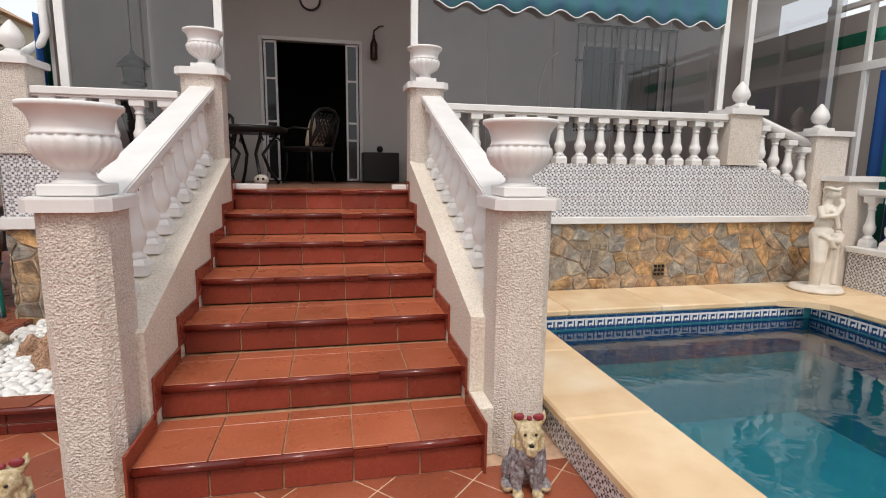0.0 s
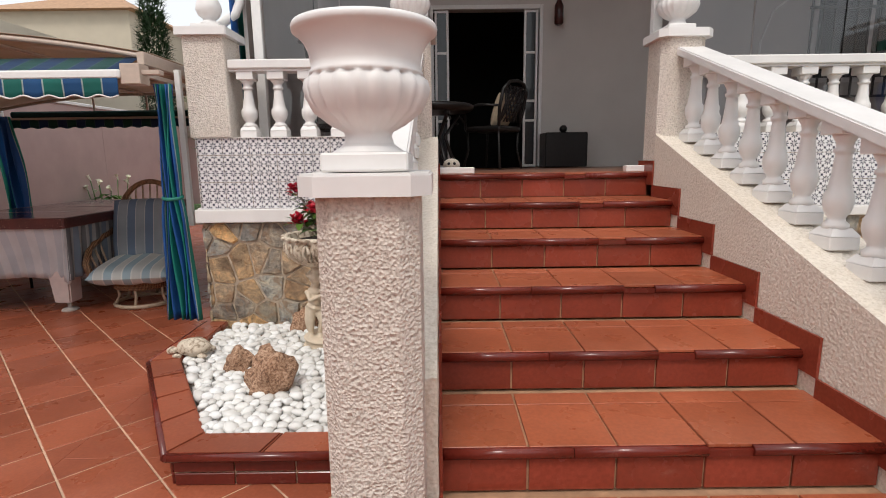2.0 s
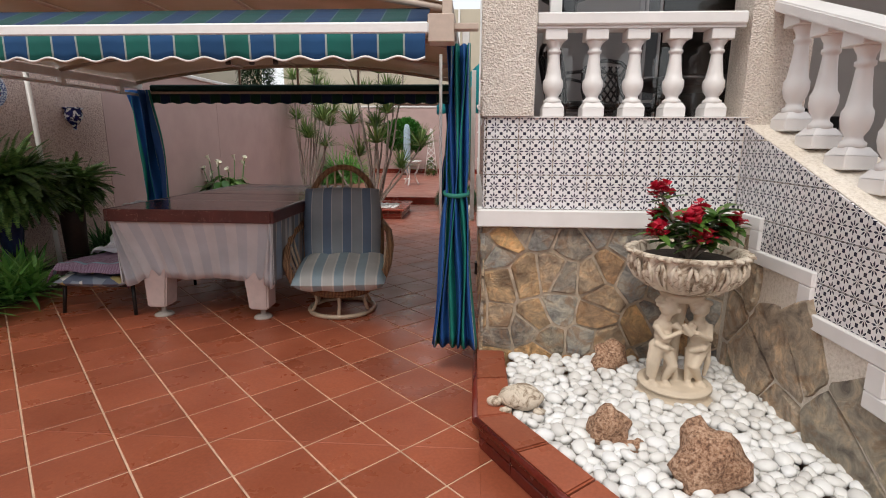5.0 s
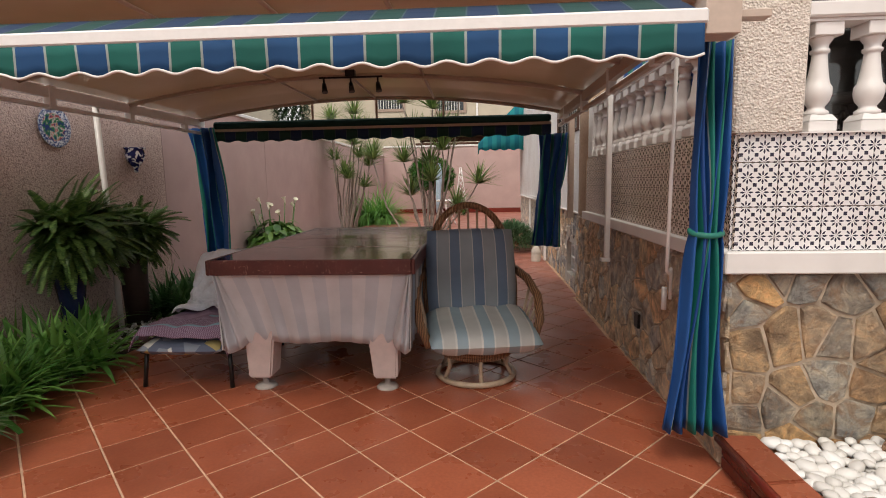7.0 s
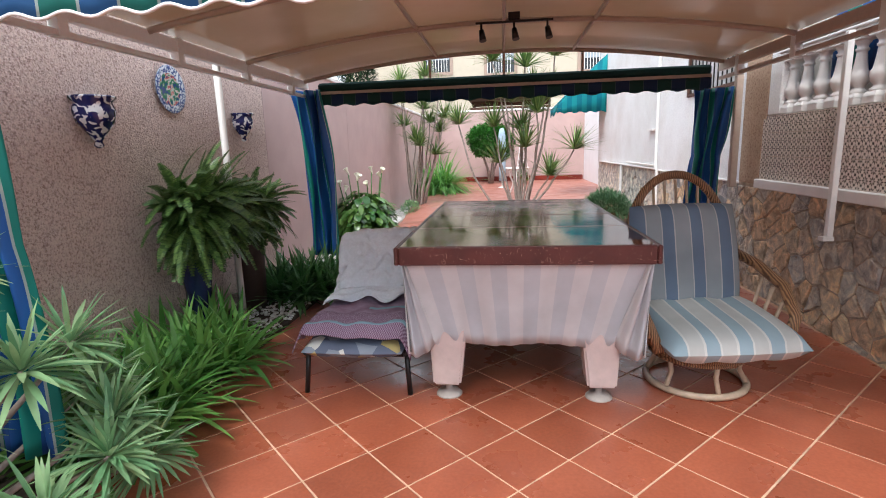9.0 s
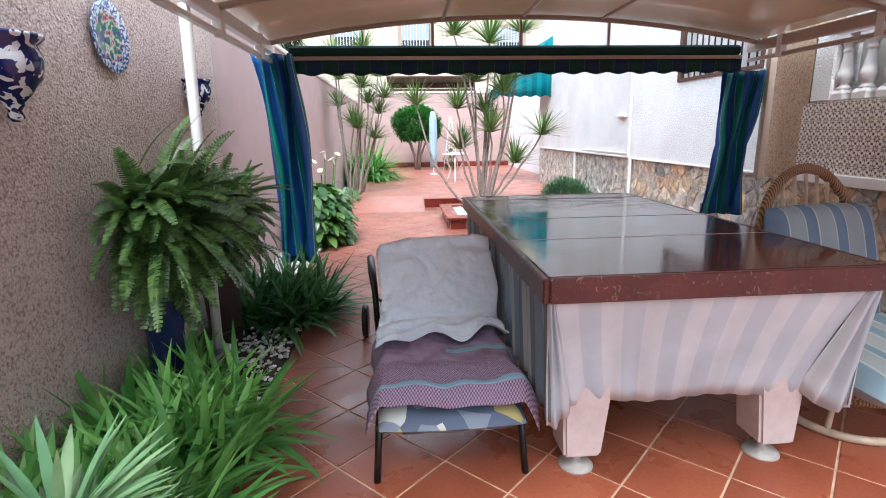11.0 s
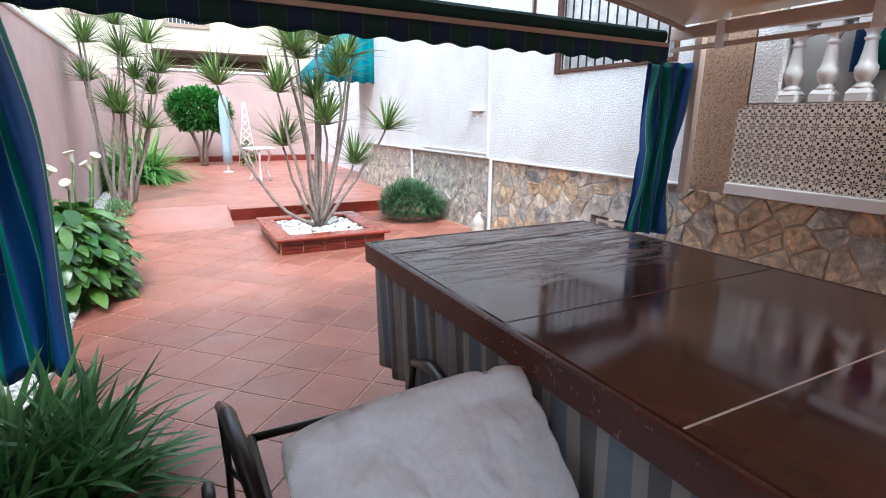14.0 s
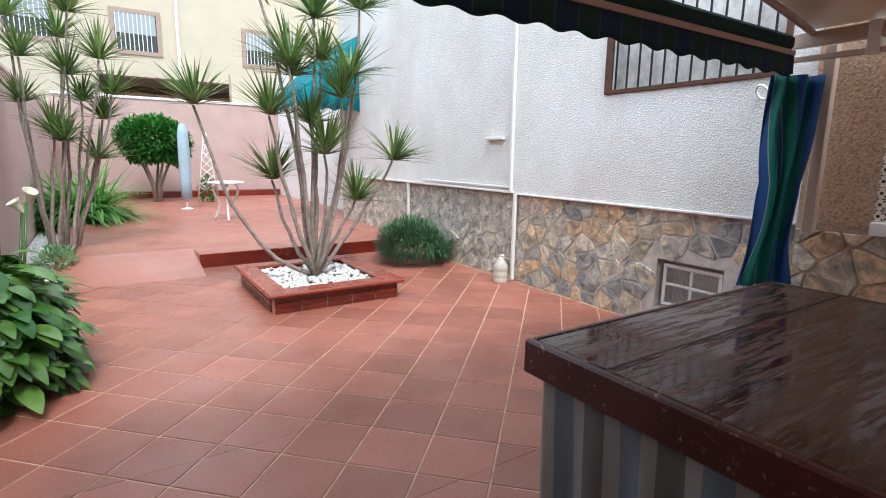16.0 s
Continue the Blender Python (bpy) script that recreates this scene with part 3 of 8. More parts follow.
def voronoi_cells(u0, u1, v0, v1, size, seed, jitter=0.5):
    """Irregular stones that fill a rectangle: convex cells, shrunk by the joint."""
    rr = random.Random(seed)
    nu, nv = max(1, round((u1 - u0) / size)), max(1, round((v1 - v0) / (size * 0.8)))
    du, dv = (u1 - u0) / nu, (v1 - v0) / nv
    seeds = []
    for j in range(-1, nv + 1):
        for i in range(-1, nu + 1):
            off = 0.5 * (j % 2)
            seeds.append((u0 + (i + 0.5 + off + rr.uniform(-jitter, jitter)) * du, v0 + (j + 0.5 + rr.uniform(-jitter, jitter)) * dv))
    out = []
    for a in seeds:
        poly = [(u0, v0), (u1, v0), (u1, v1), (u0, v1)]
        for b in seeds:
            if b is a or abs(b[0] - a[0]) > 3 * du or abs(b[1] - a[1]) > 3 * dv:
                continue
            nx, ny = b[0] - a[0], b[1] - a[1]
            L = math.hypot(nx, ny)
            if L < 1e-6:
                continue
            nx, ny = nx / L, ny / L
            lim = (a[0] + b[0]) / 2 * nx + (a[1] + b[1]) / 2 * ny - 0.007
            res = []
            for k in range(len(poly)):
                p, q = poly[k], poly[(k + 1) % len(poly)]
                dp, dq = p[0] * nx + p[1] * ny - lim, q[0] * nx + q[1] * ny - lim
                if dp <= 0:
                    res.append(p)
                if (dp < 0 < dq) or (dq < 0 < dp):
                    t = dp / (dp - dq)
                    res.append((p[0] + (q[0] - p[0]) * t, p[1] + (q[1] - p[1]) * t))
            poly = res
            if len(poly) < 3:
                break
        if len(poly) >= 3:
            area = abs(sum(poly[k][0] * poly[(k + 1) % len(poly)][1] - poly[(k + 1) % len(poly)][0] * poly[k][1] for k in range(len(poly)))) / 2
            if area > 0.0012:
                out.append(poly)
    return out


def stones(parent, cells, to3, material, proud=0.025, seed=1, name="stone", keep=None, joined=False):
    """Stones from cells; to3(u, v, h) lays them on the wall, h metres out of it."""
    rr = random.Random(seed)
    V, F = [], []
    for poly in cells:
        cx, cy = sum(p[0] for p in poly) / len(poly), sum(p[1] for p in poly) / len(poly)
        if keep and not keep(cx, cy):
            continue
        rag = []
        for k, p in enumerate(poly):
            q = poly[(k + 1) % len(poly)]
            L = math.hypot(q[0] - p[0], q[1] - p[1])
            cut = rr.uniform(0.0, 0.06)
            rag.append((p[0] + (cx - p[0]) * cut, p[1] + (cy - p[1]) * cut))
            for f in ((0.33, 0.67) if L > 0.09 else (0.5,) if L > 0.05 else ()):
                cut = rr.uniform(-0.03, 0.04)
                x, y = p[0] + (q[0] - p[0]) * f, p[1] + (q[1] - p[1]) * f
                rag.append((x + (cx - x) * cut, y + (cy - y) * cut))
        poly = rag
        h = proud * rr.uniform(0.6, 1.3)
        tilt = (rr.uniform(-0.09, 0.09), rr.uniform(-0.09, 0.09))
        n = len(poly)
        rings = []
        for s, hh in ((1.0, 0.0), (0.985, h * 0.7), (0.9, h)):
            rings.append([to3(cx + (p[0] - cx) * s, cy + (p[1] - cy) * s, hh + (hh > h * 0.9) * (tilt[0] * (p[0] - cx) + tilt[1] * (p[1] - cy) + rr.uniform(-0.0035, 0.0035))) for p in poly])
        verts = [v for r_ in rings for v in r_] + [to3(cx, cy, h * 1.08)]
        faces = [(a * n + i, a * n + (i + 1) % n, (a + 1) * n + (i + 1) % n, (a + 1) * n + i) for a in (0, 1) for i in range(n)]
        faces += [(2 * n + i, 2 * n + (i + 1) % n, 3 * n) for i in range(n)]
        if joined:
            b = len(V)
            V += verts
            F += [tuple(i + b for i in f) for f in faces]
        else:
            soup(name, verts, faces, material, parent, smooth=False)
    if joined and V:
        soup("stones", V, F, material, parent, kind="stuff", smooth=False)


def tri_frame(origin, n_axis):
    """A wall's frame: u along it, v up, w out of it towards -y or -x."""
    if n_axis == "-y":
        cols = ((1, 0, 0), (0, 0, 1), (0, -1, 0))
    elif n_axis == "-x":
        cols = ((0, -1, 0), (0, 0, 1), (-1, 0, 0))
    elif n_axis == "+x":
        cols = ((0, 1, 0), (0, 0, 1), (1, 0, 0))
    else:
        cols = ((1, 0, 0), (0, 1, 0), (0, 0, 1))
    m = Matrix.Identity(4)
    for j, c in enumerate(cols):
        for i in range(3):
            m[i][j] = c[i]
    for i in range(3):
        m[i][3] = origin[i]
    return m


def clip(poly, planes):
    """Cut a convex polygon by half planes (a, b, c): a*u + b*v <= c."""
    for a, b, c in planes:
        res = []
        for k in range(len(poly)):
            p, q = poly[k], poly[(k + 1) % len(poly)]
            dp, dq = a * p[0] + b * p[1] - c, a * q[0] + b * q[1] - c
            if dp <= 1e-9:
                res.append(p)
            if (dp < -1e-9 and dq > 1e-9) or (dq < -1e-9 and dp > 1e-9):
                t = dp / (dp - dq)
                res.append((p[0] + (q[0] - p[0]) * t, p[1] + (q[1] - p[1]) * t))
        poly = res
        if len(poly) < 3:
            return []
    return poly


TILE_MESH = {}


def flat_tiles(parent, frame_m, u0, u1, v0, v1, size, material, planes=(), thick=0.006, joint=0.0015, name="tile", joined=False, phase=(0.0, 0.0), stagger=0.0):
    """Square tiles laid on a plane, cut where they meet the edges."""
    V, F, UV = [], [], []
    for j in range(math.floor((v0 - phase[1]) / size), math.ceil((v1 - phase[1]) / size)):
        for i in range(math.floor((u0 - phase[0]) / size) - 1, math.ceil((u1 - phase[0]) / size) + 1):
            a, b = phase[0] + (i + stagger * (j % 2)) * size, phase[1] + j * size
            full = [(a + joint, b + joint), (a + size - joint, b + joint), (a + size - joint, b + size - joint), (a + joint, b + size - joint)]
            poly = clip(full, [(-1, 0, -u0), (1, 0, u1), (0, -1, -v0), (0, 1, v1), *planes])
            if len(poly) < 3:
                continue
            ar = abs(sum(poly[k][0] * poly[(k + 1) % len(poly)][1] - poly[(k + 1) % len(poly)][0] * poly[k][1] for k in range(len(poly)))) / 2
            if ar < 0.0004:
                continue
            whole = ar > 0.999 * (size - 2 * joint) ** 2
            key = (round(size, 4), material.name, round(thick, 4), name)
            if whole and not joined and key in TILE_MESH:
                ob = new(name, TILE_MESH[key])
                ob.parent = parent
                ob.matrix_basis = frame_m @ Matrix.Translation((a, b, 0))
                continue
            cx, cy = sum(p[0] for p in poly) / len(poly), sum(p[1] for p in poly) / len(poly)
            n = len(poly)
            bev = min(0.002, thick * 0.4)
            ring = [(p[0], p[1], 0.0) for p in poly] + [(p[0], p[1], thick - bev) for p in poly]
            ring += [(p[0] + (cx - p[0]) * 0.02, p[1] + (cy - p[1]) * 0.02, thick) for p in poly]
            uv = [((p[0] - a) / size, (p[1] - b) / size) for p in ring]
            faces = [(s * n + k, s * n + (k + 1) % n, (s + 1) * n + (k + 1) % n, (s + 1) * n + k) for s in (0, 1) for k in range(n)]
            faces.append(tuple(2 * n + k for k in range(n)))
            if joined:
                o = len(V)
                V += [frame_m @ Vector(p) for p in ring]
                F += [tuple(x + o for x in f) for f in faces]
                UV += uv
            elif whole:
                ob = soup(name, [(p[0] - a, p[1] - b, p[2]) for p in ring], faces, material, parent, uvs=uv, smooth=False)
                ob.matrix_basis = frame_m @ Matrix.Translation((a, b, 0))
                TILE_MESH[key] = ob.data
            else:
                ob = soup(name, ring, faces, material, parent, uvs=uv, smooth=False)
                ob.matrix_basis = frame_m
    if joined and V:
        soup(name, V, F, material, parent, uvs=UV, kind="stuff", smooth=False)


# ---- ground and floors ----
LX = -2.70       # face of the house along the lane
FY = 4.93        # front face of the raised terrace
RISE, GOING, N0 = 0.181, 0.458, 2.27
SX0, SX1 = -0.9, 0.712
ZT = 7 * RISE

bm = bmesh.new()
box(bm, -60, 60, -60, 80, -1.6, -1.55)
ground = struct("ground", bm, plain("distant_ground", (0.3, 0.25, 0.2), 0.95, var=0.2, scale=0.3), "bare dusty ground round the house")

bm = bmesh.new()
box(bm, -7.6, 1.17, -4, 24, -0.12, -0.0035)
box(bm, 1.17, 7.0, -4, -0.6, -0.12, -0.006)
box(bm, 1.17, 7.0, 4.9, 24, -0.12, -0.006)
floor = struct("floor", bm, M_GROUT, "terracotta patio floor with sandy grout, tiles laid diagonally")

# the house and terrace cores
bm = bmesh.new()
box(bm, LX + 0.02, -1.23, FY + 0.02, FY + 0.27, 0, 1.55)
box(bm, LX + 0.02, LX + 0.25, FY + 0.27, 8.45, 0, 1.55)
wall_w = struct("wall_west_terrace", bm, M_MORTAR, "raised terrace wall of brown rubble stone under patterned tiles")
bm = bmesh.new()
box(bm, 1.08, 5.5, FY + 0.02, FY + 0.27, 0, 1.0)
prism(bm, [(1.08, FY + 0.02), (4.65, FY + 0.02), (4.65, FY + 0.27), (1.08, FY + 0.27)], 1.0, 1.55)
vs = [bm.verts.new(p) for p in ((4.65, FY + 0.02, 1.0), (5.5, FY + 0.02, 1.0), (5.5, FY + 0.02, 1.22), (4.65, FY + 0.02, 1.55), (4.65, FY + 0.27, 1.0), (5.5, FY + 0.27, 1.0), (5.5, FY + 0.27, 1.22), (4.65, FY + 0.27, 1.55))]
for q in ((0, 1, 2, 3), (7, 6, 5, 4), (0, 3, 7, 4), (1, 5, 6, 2), (3, 2, 6, 7), (0, 4, 5, 1)):
    bm.faces.new([vs[i] for i in q])
wall_e = struct("wall_east_terrace", bm, M_MORTAR, "raised terrace wall beside the pool, rubble stone and patterned tiles")
bm = bmesh.new()
box(bm, LX + 0.26, 7.5, FY + 0.28, 8.0, 1.0, ZT - 0.012)
box(bm, SX0, SX1, 5.064, FY + 0.28, 1.0, ZT - 0.016)
terrace_floor = struct("floor_terrace", bm, M_FLOOR2, "covered terrace floor of red-brown tiles")

# house wall behind the terrace, with its doorway and window
HY = 8.0
bm = bmesh.new()
box(bm, LX + 0.24, -0.98, HY, HY + 0.25, 1.0, 4.3)
box(bm, 0.42, 3.9, HY, HY + 0.25, 1.0, 4.3)
box(bm, 5.4, 7.6, HY, HY + 0.25, 1.0, 4.3)
box(bm, -0.98, 0.42, HY, HY + 0.25, 3.27, 4.3)
box(bm, 3.9, 5.4, HY, HY + 0.25, 1.0, 2.3)
box(bm, 3.9, 5.4, HY, HY + 0.25, 3.5, 4.3)
house_wall = struct("wall_house_front", bm, M_GREYWALL, "pale painted house wall behind the glazed terrace")
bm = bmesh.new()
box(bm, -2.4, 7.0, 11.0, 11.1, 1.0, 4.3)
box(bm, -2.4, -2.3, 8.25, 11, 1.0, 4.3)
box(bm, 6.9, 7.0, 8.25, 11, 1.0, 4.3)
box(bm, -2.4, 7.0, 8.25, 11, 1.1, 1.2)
room = struct("wall_inner_room", bm, M_ROOM_SHADE, "room behind the open doors, its shade coloured near-black")
bm = bmesh.new()
box(bm, LX, 7.6, FY + 0.2, 11.2, 4.3, 4.5)
ceiling = struct("ceiling_terrace", bm, M_WHITEWALL, "plain white ceiling over the glazed terrace")

# lane side of the house
WX = -2.66
bm = bmesh.new()
box(bm, WX, WX + 0.25, 8.45, 10.1, 0.98, 1.93)
box(bm, WX, WX + 0.25, 8.45, 8.62, 1.93, 3.2)
box(bm, WX, WX + 0.25, 10.1, 16.3, 0.98, 3.2)
box(bm, WX, WX + 0.25, 8.62, 10.1, 3.0, 3.2)
box(bm, WX, WX + 0.25, 8.25, 16.3, 3.2, 4.4)
box(bm, WX + 0.26, 3, 16.05, 16.3, 0.0, 4.4)
wall_lane = struct("wall_lane", bm, M_WHITEDASH, "white roughcast house wall above a stone plinth")
bm = bmesh.new()
box(bm, WX + 0.03, WX + 0.28, 8.45, 8.9, 0, 0.975)
box(bm, WX + 0.03, WX + 0.28, 9.46, 16.3, 0, 0.975)
box(bm, WX + 0.03, WX + 0.28, 8.9, 9.46, 0, 0.15)
box(bm, WX + 0.03, WX + 0.28, 8.9, 9.46, 0.57, 0.975)
box(bm, WX + 0.5, WX + 0.52, 8.8, 9.6, 0, 0.9)
plinth = struct("wall_lane_plinth", bm, M_MORTAR2, "plinth of pale mixed rubble stones with pale mortar")
bm = bmesh.new()
box(bm, WX + 0.6, WX + 0.85, 16.32, 22.6, 0.0, 3.6)
annex = struct("wall_annex", bm, M_WHITEWALL, "smooth white wall of the house's rear part")
bm = bmesh.new()
box(bm, -2.69, -2.46, 8.0, 8.44, 1.56, 2.6)
box(bm, -2.69, -2.46, 8.05, 8.44, 0.99, 1.56)
tanwall = struct("wall_tan_pier", bm, M_BROWNDASH, "weathered tan roughcast pier at the end of the side balustrade")

# boundary walls
bm = bmesh.new()
box(bm, -7.7, -7.45, -4, 8.35, 0, 2.42)
wall_left = struct("wall_boundary_pebbledash", bm, M_PINKDASH, "pink pebbledash boundary wall behind the plants")
wall_left2 = thing("wall_boundary_smooth", "smooth pink boundary wall with upright joints", "wall", kind="structure")
for k in range(5):
    quick("wall_panel", M_PINK, wall_left2, (-7.7, -7.452, 8.36 + k * 2.95, 8.352 + (k + 1) * 2.95, 0, 2.4), bevel=0)
bm = bmesh.new()
box(bm, -7.45, -1.6, 22.9, 23.15, 0, 2.72)
wall_back = struct("wall_boundary_back", bm, M_PINK, "smooth pink wall at the end of the lane")
bm = bmesh.new()
box(bm, -3.2, -2.2, 23.2, 23.5, 0, 3.6)
struct("wall_boundary_end", bm, M_BEIGE, "higher grey-beige wall end behind the pink wall")
bm = bmesh.new()
box(bm, -7.72, -7.42, 8.36, 23.2, 2.402, 2.46, bevel=0.01)
box(bm, -7.42, -1.6, 22.87, 23.18, 2.722, 2.79, bevel=0.01)
cap_w = struct("trim_wall_coping", bm, M_WHITE, "narrow white coping of the pink walls")
bm = bmesh.new()
box(bm, -7.7, 7.0, -4.2, -4.0, 0, 2.3)
box(bm, 7.0, 7.2, -4.2, -1.1, 0, 2.3)
wall_s = struct("wall_boundary_south", bm, M_PINK, "plain pink garden wall closing the patio")
bm = bmesh.new()
for k in range(56):
    y = -3.9 + k * 0.22
    tube(bm, [(-7.74, y, 2.43), (-7.58, y, 2.47), (-7.42, y, 2.43)], 0.05, 8)
ridge = struct("trim_wall_tiles", bm, M_WHITE, "row of small curved white tiles along the wall top")

# raised red platform at the lane's end, with its ramp
bm = bmesh.new()
box(bm, -7.0, WX + 0.6, 14.1, 22.9, -0.005, 0.165)
box(bm, -5.57, WX + 0.02, 13.62, 14.1, -0.005, 0.165)
vs = [bm.verts.new(p) for p in ((-7.0, 13.1, -0.004), (-5.57, 13.1, -0.004), (-5.57, 14.1, -0.004), (-7.0, 14.1, -0.004), (-7.0, 14.1, 0.165), (-5.57, 14.1, 0.165))]
for q in ((0, 1, 5, 4), (0, 4, 3), (1, 2, 5), (3, 4, 5, 2), (0, 3, 2, 1)):
    bm.faces.new([vs[i] for i in q])
platform = struct("floor_platform", bm, M_PLATFORM, "raised red-painted platform with a short tiled ramp")
bm = bmesh.new()
box(bm, -5.57, WX, 13.59, 13.618, 0.0, 0.16)
box(bm, -6.9, -2.1, 22.55, 22.88, 0.167, 0.33, bevel=0.008)
kerb = struct("trim_platform_edge", bm, M_DARKTILE, "dark red glazed step edge")

# gravel strip and soil on the left
bm = bmesh.new()
box(bm, -7.449, -7.0, 8.2, 22.5, -0.004, 0.03)
gravel_bed = struct("ground_gravel_bed", bm, M_MORTAR2, "bed of small pale gravel along the wall")
bm = bmesh.new()
box(bm, -7.449, -6.75, 3.9, 8.19, -0.004, 0.035)
soil_bed = struct("ground_soil_bed", bm, M_SOIL, "soil bed along the wall")


# ---- stairs ----
steps = thing("staircase", "seven wide terracotta tiled steps with dark bullnose edges rising to the terrace", "stairs", kind="structure")
bm = bmesh.new()
for k in range(1, 8):
    y0 = N0 + 0.03 + GOING * (k - 1)
    y1 = y0 + GOING if k < 7 else FY + 0.27
    box(bm, SX0, SX1, y0 + 0.012, 5.2, RISE * (k - 1), RISE * k - 0.012)
part("core", bm, plain("step_grout", (0.42, 0.24, 0.14), 0.9, var=0.25, scale=12, bump=0.2), steps)
TW = (SX1 - SX0) / 5
bm0 = bmesh.new()
box(bm0, 0.0045, TW - 0.0045, 0, 0.013, 0.0, RISE - 0.05, bevel=0.002)
riser_me = mesh_of("riser_tile", bm0, M_DARKTILE)
riser_red = terracotta("glazed_red_riser", (0.21, 0.038, 0.022), (0.29, 0.056, 0.032), (0.15, 0.35))
riser_me.materials[0] = riser_red
bm0 = bmesh.new()
tube(bm0, [(0.0015, 0.0, 0.0), (TW * 1.5 - 0.0015, 0.0, 0.0)], 0.021, 12)
nose_me = mesh_of("nosing", bm0, M_DARKTILE)
bm0 = bmesh.new()
box(bm0, 0.0045, TW - 0.0045, 0.003, TW - 0.003, 0, 0.014, bevel=0.002)
M_TREAD = terracotta("terracotta_tread", (0.33, 0.088, 0.04), (0.43, 0.125, 0.06))
tread_me = mesh_of("tread_tile", bm0, M_TREAD)
bm0 = bmesh.new()
box(bm0, 0.0045, TW - 0.0045, 0.003, GOING - TW - 0.032, 0, 0.014, bevel=0.002)
strip_me = mesh_of("tread_strip", bm0, M_TREAD)
for k in range(1, 8):
    y0, z = N0 + GOING * (k - 1), RISE * k
    for i in range(5):
        x = SX0 + i * TW
        part("riser", riser_me, None, steps).location = (x, y0 + 0.03, z - RISE + 0.002)
        if k < 7:
            part("tile", tread_me, None, steps).location = (x, y0 + 0.022, z - 0.014)
            part("tile_strip", strip_me, None, steps).location = (x, y0 + 0.022 + TW, z - 0.014)
        else:
            part("tile", tread_me, None, steps).location = (x, y0 + 0.022, z - 0.014)
    for i in range(3):
        o = part("nosing", nose_me, None, steps, "dark red bullnose edge")
        o.location = (SX0 + i * TW * 1.5, y0 + 0.02, z - 0.022)
        if i == 2:
            o.location = (SX0 + 5 * TW - TW * 1.5 - 0.0005, y0 + 0.0205, z - 0.0222)
    bmn = bmesh.new()
    box(bmn, SX0, SX1, y0 + 0.012, y0 + 0.03, z - 0.043, z - 0.016)
    part("nosing_back", bmn, M_DARKTILE, steps)
bm = bmesh.new()
for sx, sg in ((SX0, 1), (SX1, -1)):
    xa, xb = (sx + 0.001, sx + 0.013) if sg > 0 else (sx - 0.013, sx - 0.001)
    for k in range(1, 8):
        y0, z = N0 + GOING * (k - 1), RISE * k
        end = y0 + GOING - 0.085 if k < 7 else y0 + 0.2
        for pts in ([(y0 - 0.085, z - RISE + 0.085 * (k > 1)), (y0 + 0.035, z - RISE + 0.085 * (k > 1)), (y0 + 0.035, z + 0.085), (y0 - 0.085, z + 0.085)] if k > 1 else [(y0 - 0.03, 0.0), (y0 + 0.035, 0.0), (y0 + 0.035, z + 0.085), (y0 - 0.03, z + 0.085)], [(y0 + 0.035, z), (end, z), (end, z + 0.085), (y0 + 0.035, z + 0.085)]):
            lo = [bm.verts.new((xa, *q)) for q in pts]
            hi = [bm.verts.new((xb, *q)) for q in pts]
            bm.faces.new(lo)
            bm.faces.new(hi[::-1])
            for a in range(4):
                b = (a + 1) % 4
                bm.faces.new((lo[a], hi[a], hi[b], lo[b]))
part("skirting", bm, riser_red, steps, "red glazed stepped skirting")


# ---- balusters, rails, pillars ----
def baluster_mesh(h, w=0.122, girth=0.9):
    bmb = bmesh.new()
    s = h / 0.47
    prof = [(0.044, 0.07), (0.056, 0.076), (0.056, 0.092), (0.04, 0.102), (0.037, 0.114), (0.056, 0.138), (0.065, 0.168), (0.064, 0.198), (0.052, 0.214), (0.047, 0.24), (0.039, 0.29), (0.034, 0.335), (0.034, 0.345), (0.043, 0.35), (0.043, 0.362), (0.034, 0.367), (0.037, 0.385), (0.052, 0.405), (0.056, 0.415)]
    lathe(bmb, [(r * girth, z * s) for r, z in prof], 16)
    box(bmb, -w / 2, w / 2, -w / 2, w / 2, 0, 0.05 * s, bevel=0.004)
    fs = [bmb.verts.new((a * w / 2, b * w / 2, 0.05 * s)) for a, b in ((-1, -1), (1, -1), (1, 1), (-1, 1))]
    gs = [bmb.verts.new((a * 0.045, b * 0.045, 0.078 * s)) for a, b in ((-1, -1), (1, -1), (1, 1), (-1, 1))]
    for i in range(4):
        bmb.faces.new((fs[i], fs[(i + 1) % 4], gs[(i + 1) % 4], gs[i]))
    box(bmb, -w / 2, w / 2, -w / 2, w / 2, 0.413 * s, h, bevel=0.004)
    return mesh_of("baluster", bmb, M_WHITE)


BAL = baluster_mesh(0.475)
BAL_S = baluster_mesh(0.56, 0.138, 0.93)


def level_balustrade(label, a, b, z0, ztop, n, inset=0.14):
    t = thing("balustrade", label, "balustrade")
    a, b = Vector((*a, 0)), Vector((*b, 0))
    d = (b - a)
    L = d.length
    ang = math.degrees(math.atan2(d.y, d.x))
    bm = bmesh.new()
    box(bm, 0, L, -0.085, 0.085, ztop - 0.065, ztop, bevel=0.008)
    box(bm, 0, L, -0.065, 0.065, ztop - 0.08, ztop - 0.066)
    o = part("rail", bm, M_WHITE, t, "white painted flat rail")
    o.matrix_basis = pose(a.x, a.y, 0, 0, 0, ang)
    for i in range(n):
        p = a + d * ((i + 0.5) / n)
        o = part("baluster", BAL, None, t)
        o.matrix_basis = pose(p.x, p.y, z0, 0, 0, ang)
        o.scale.z = (ztop - 0.08 - z0) / 0.475
    return t


def ztop_curb(y):
    return 0.66 + 0.365 * (y - 2.5)


def zrail(y):
    return 1.345 + 0.372 * (y - 2.74)


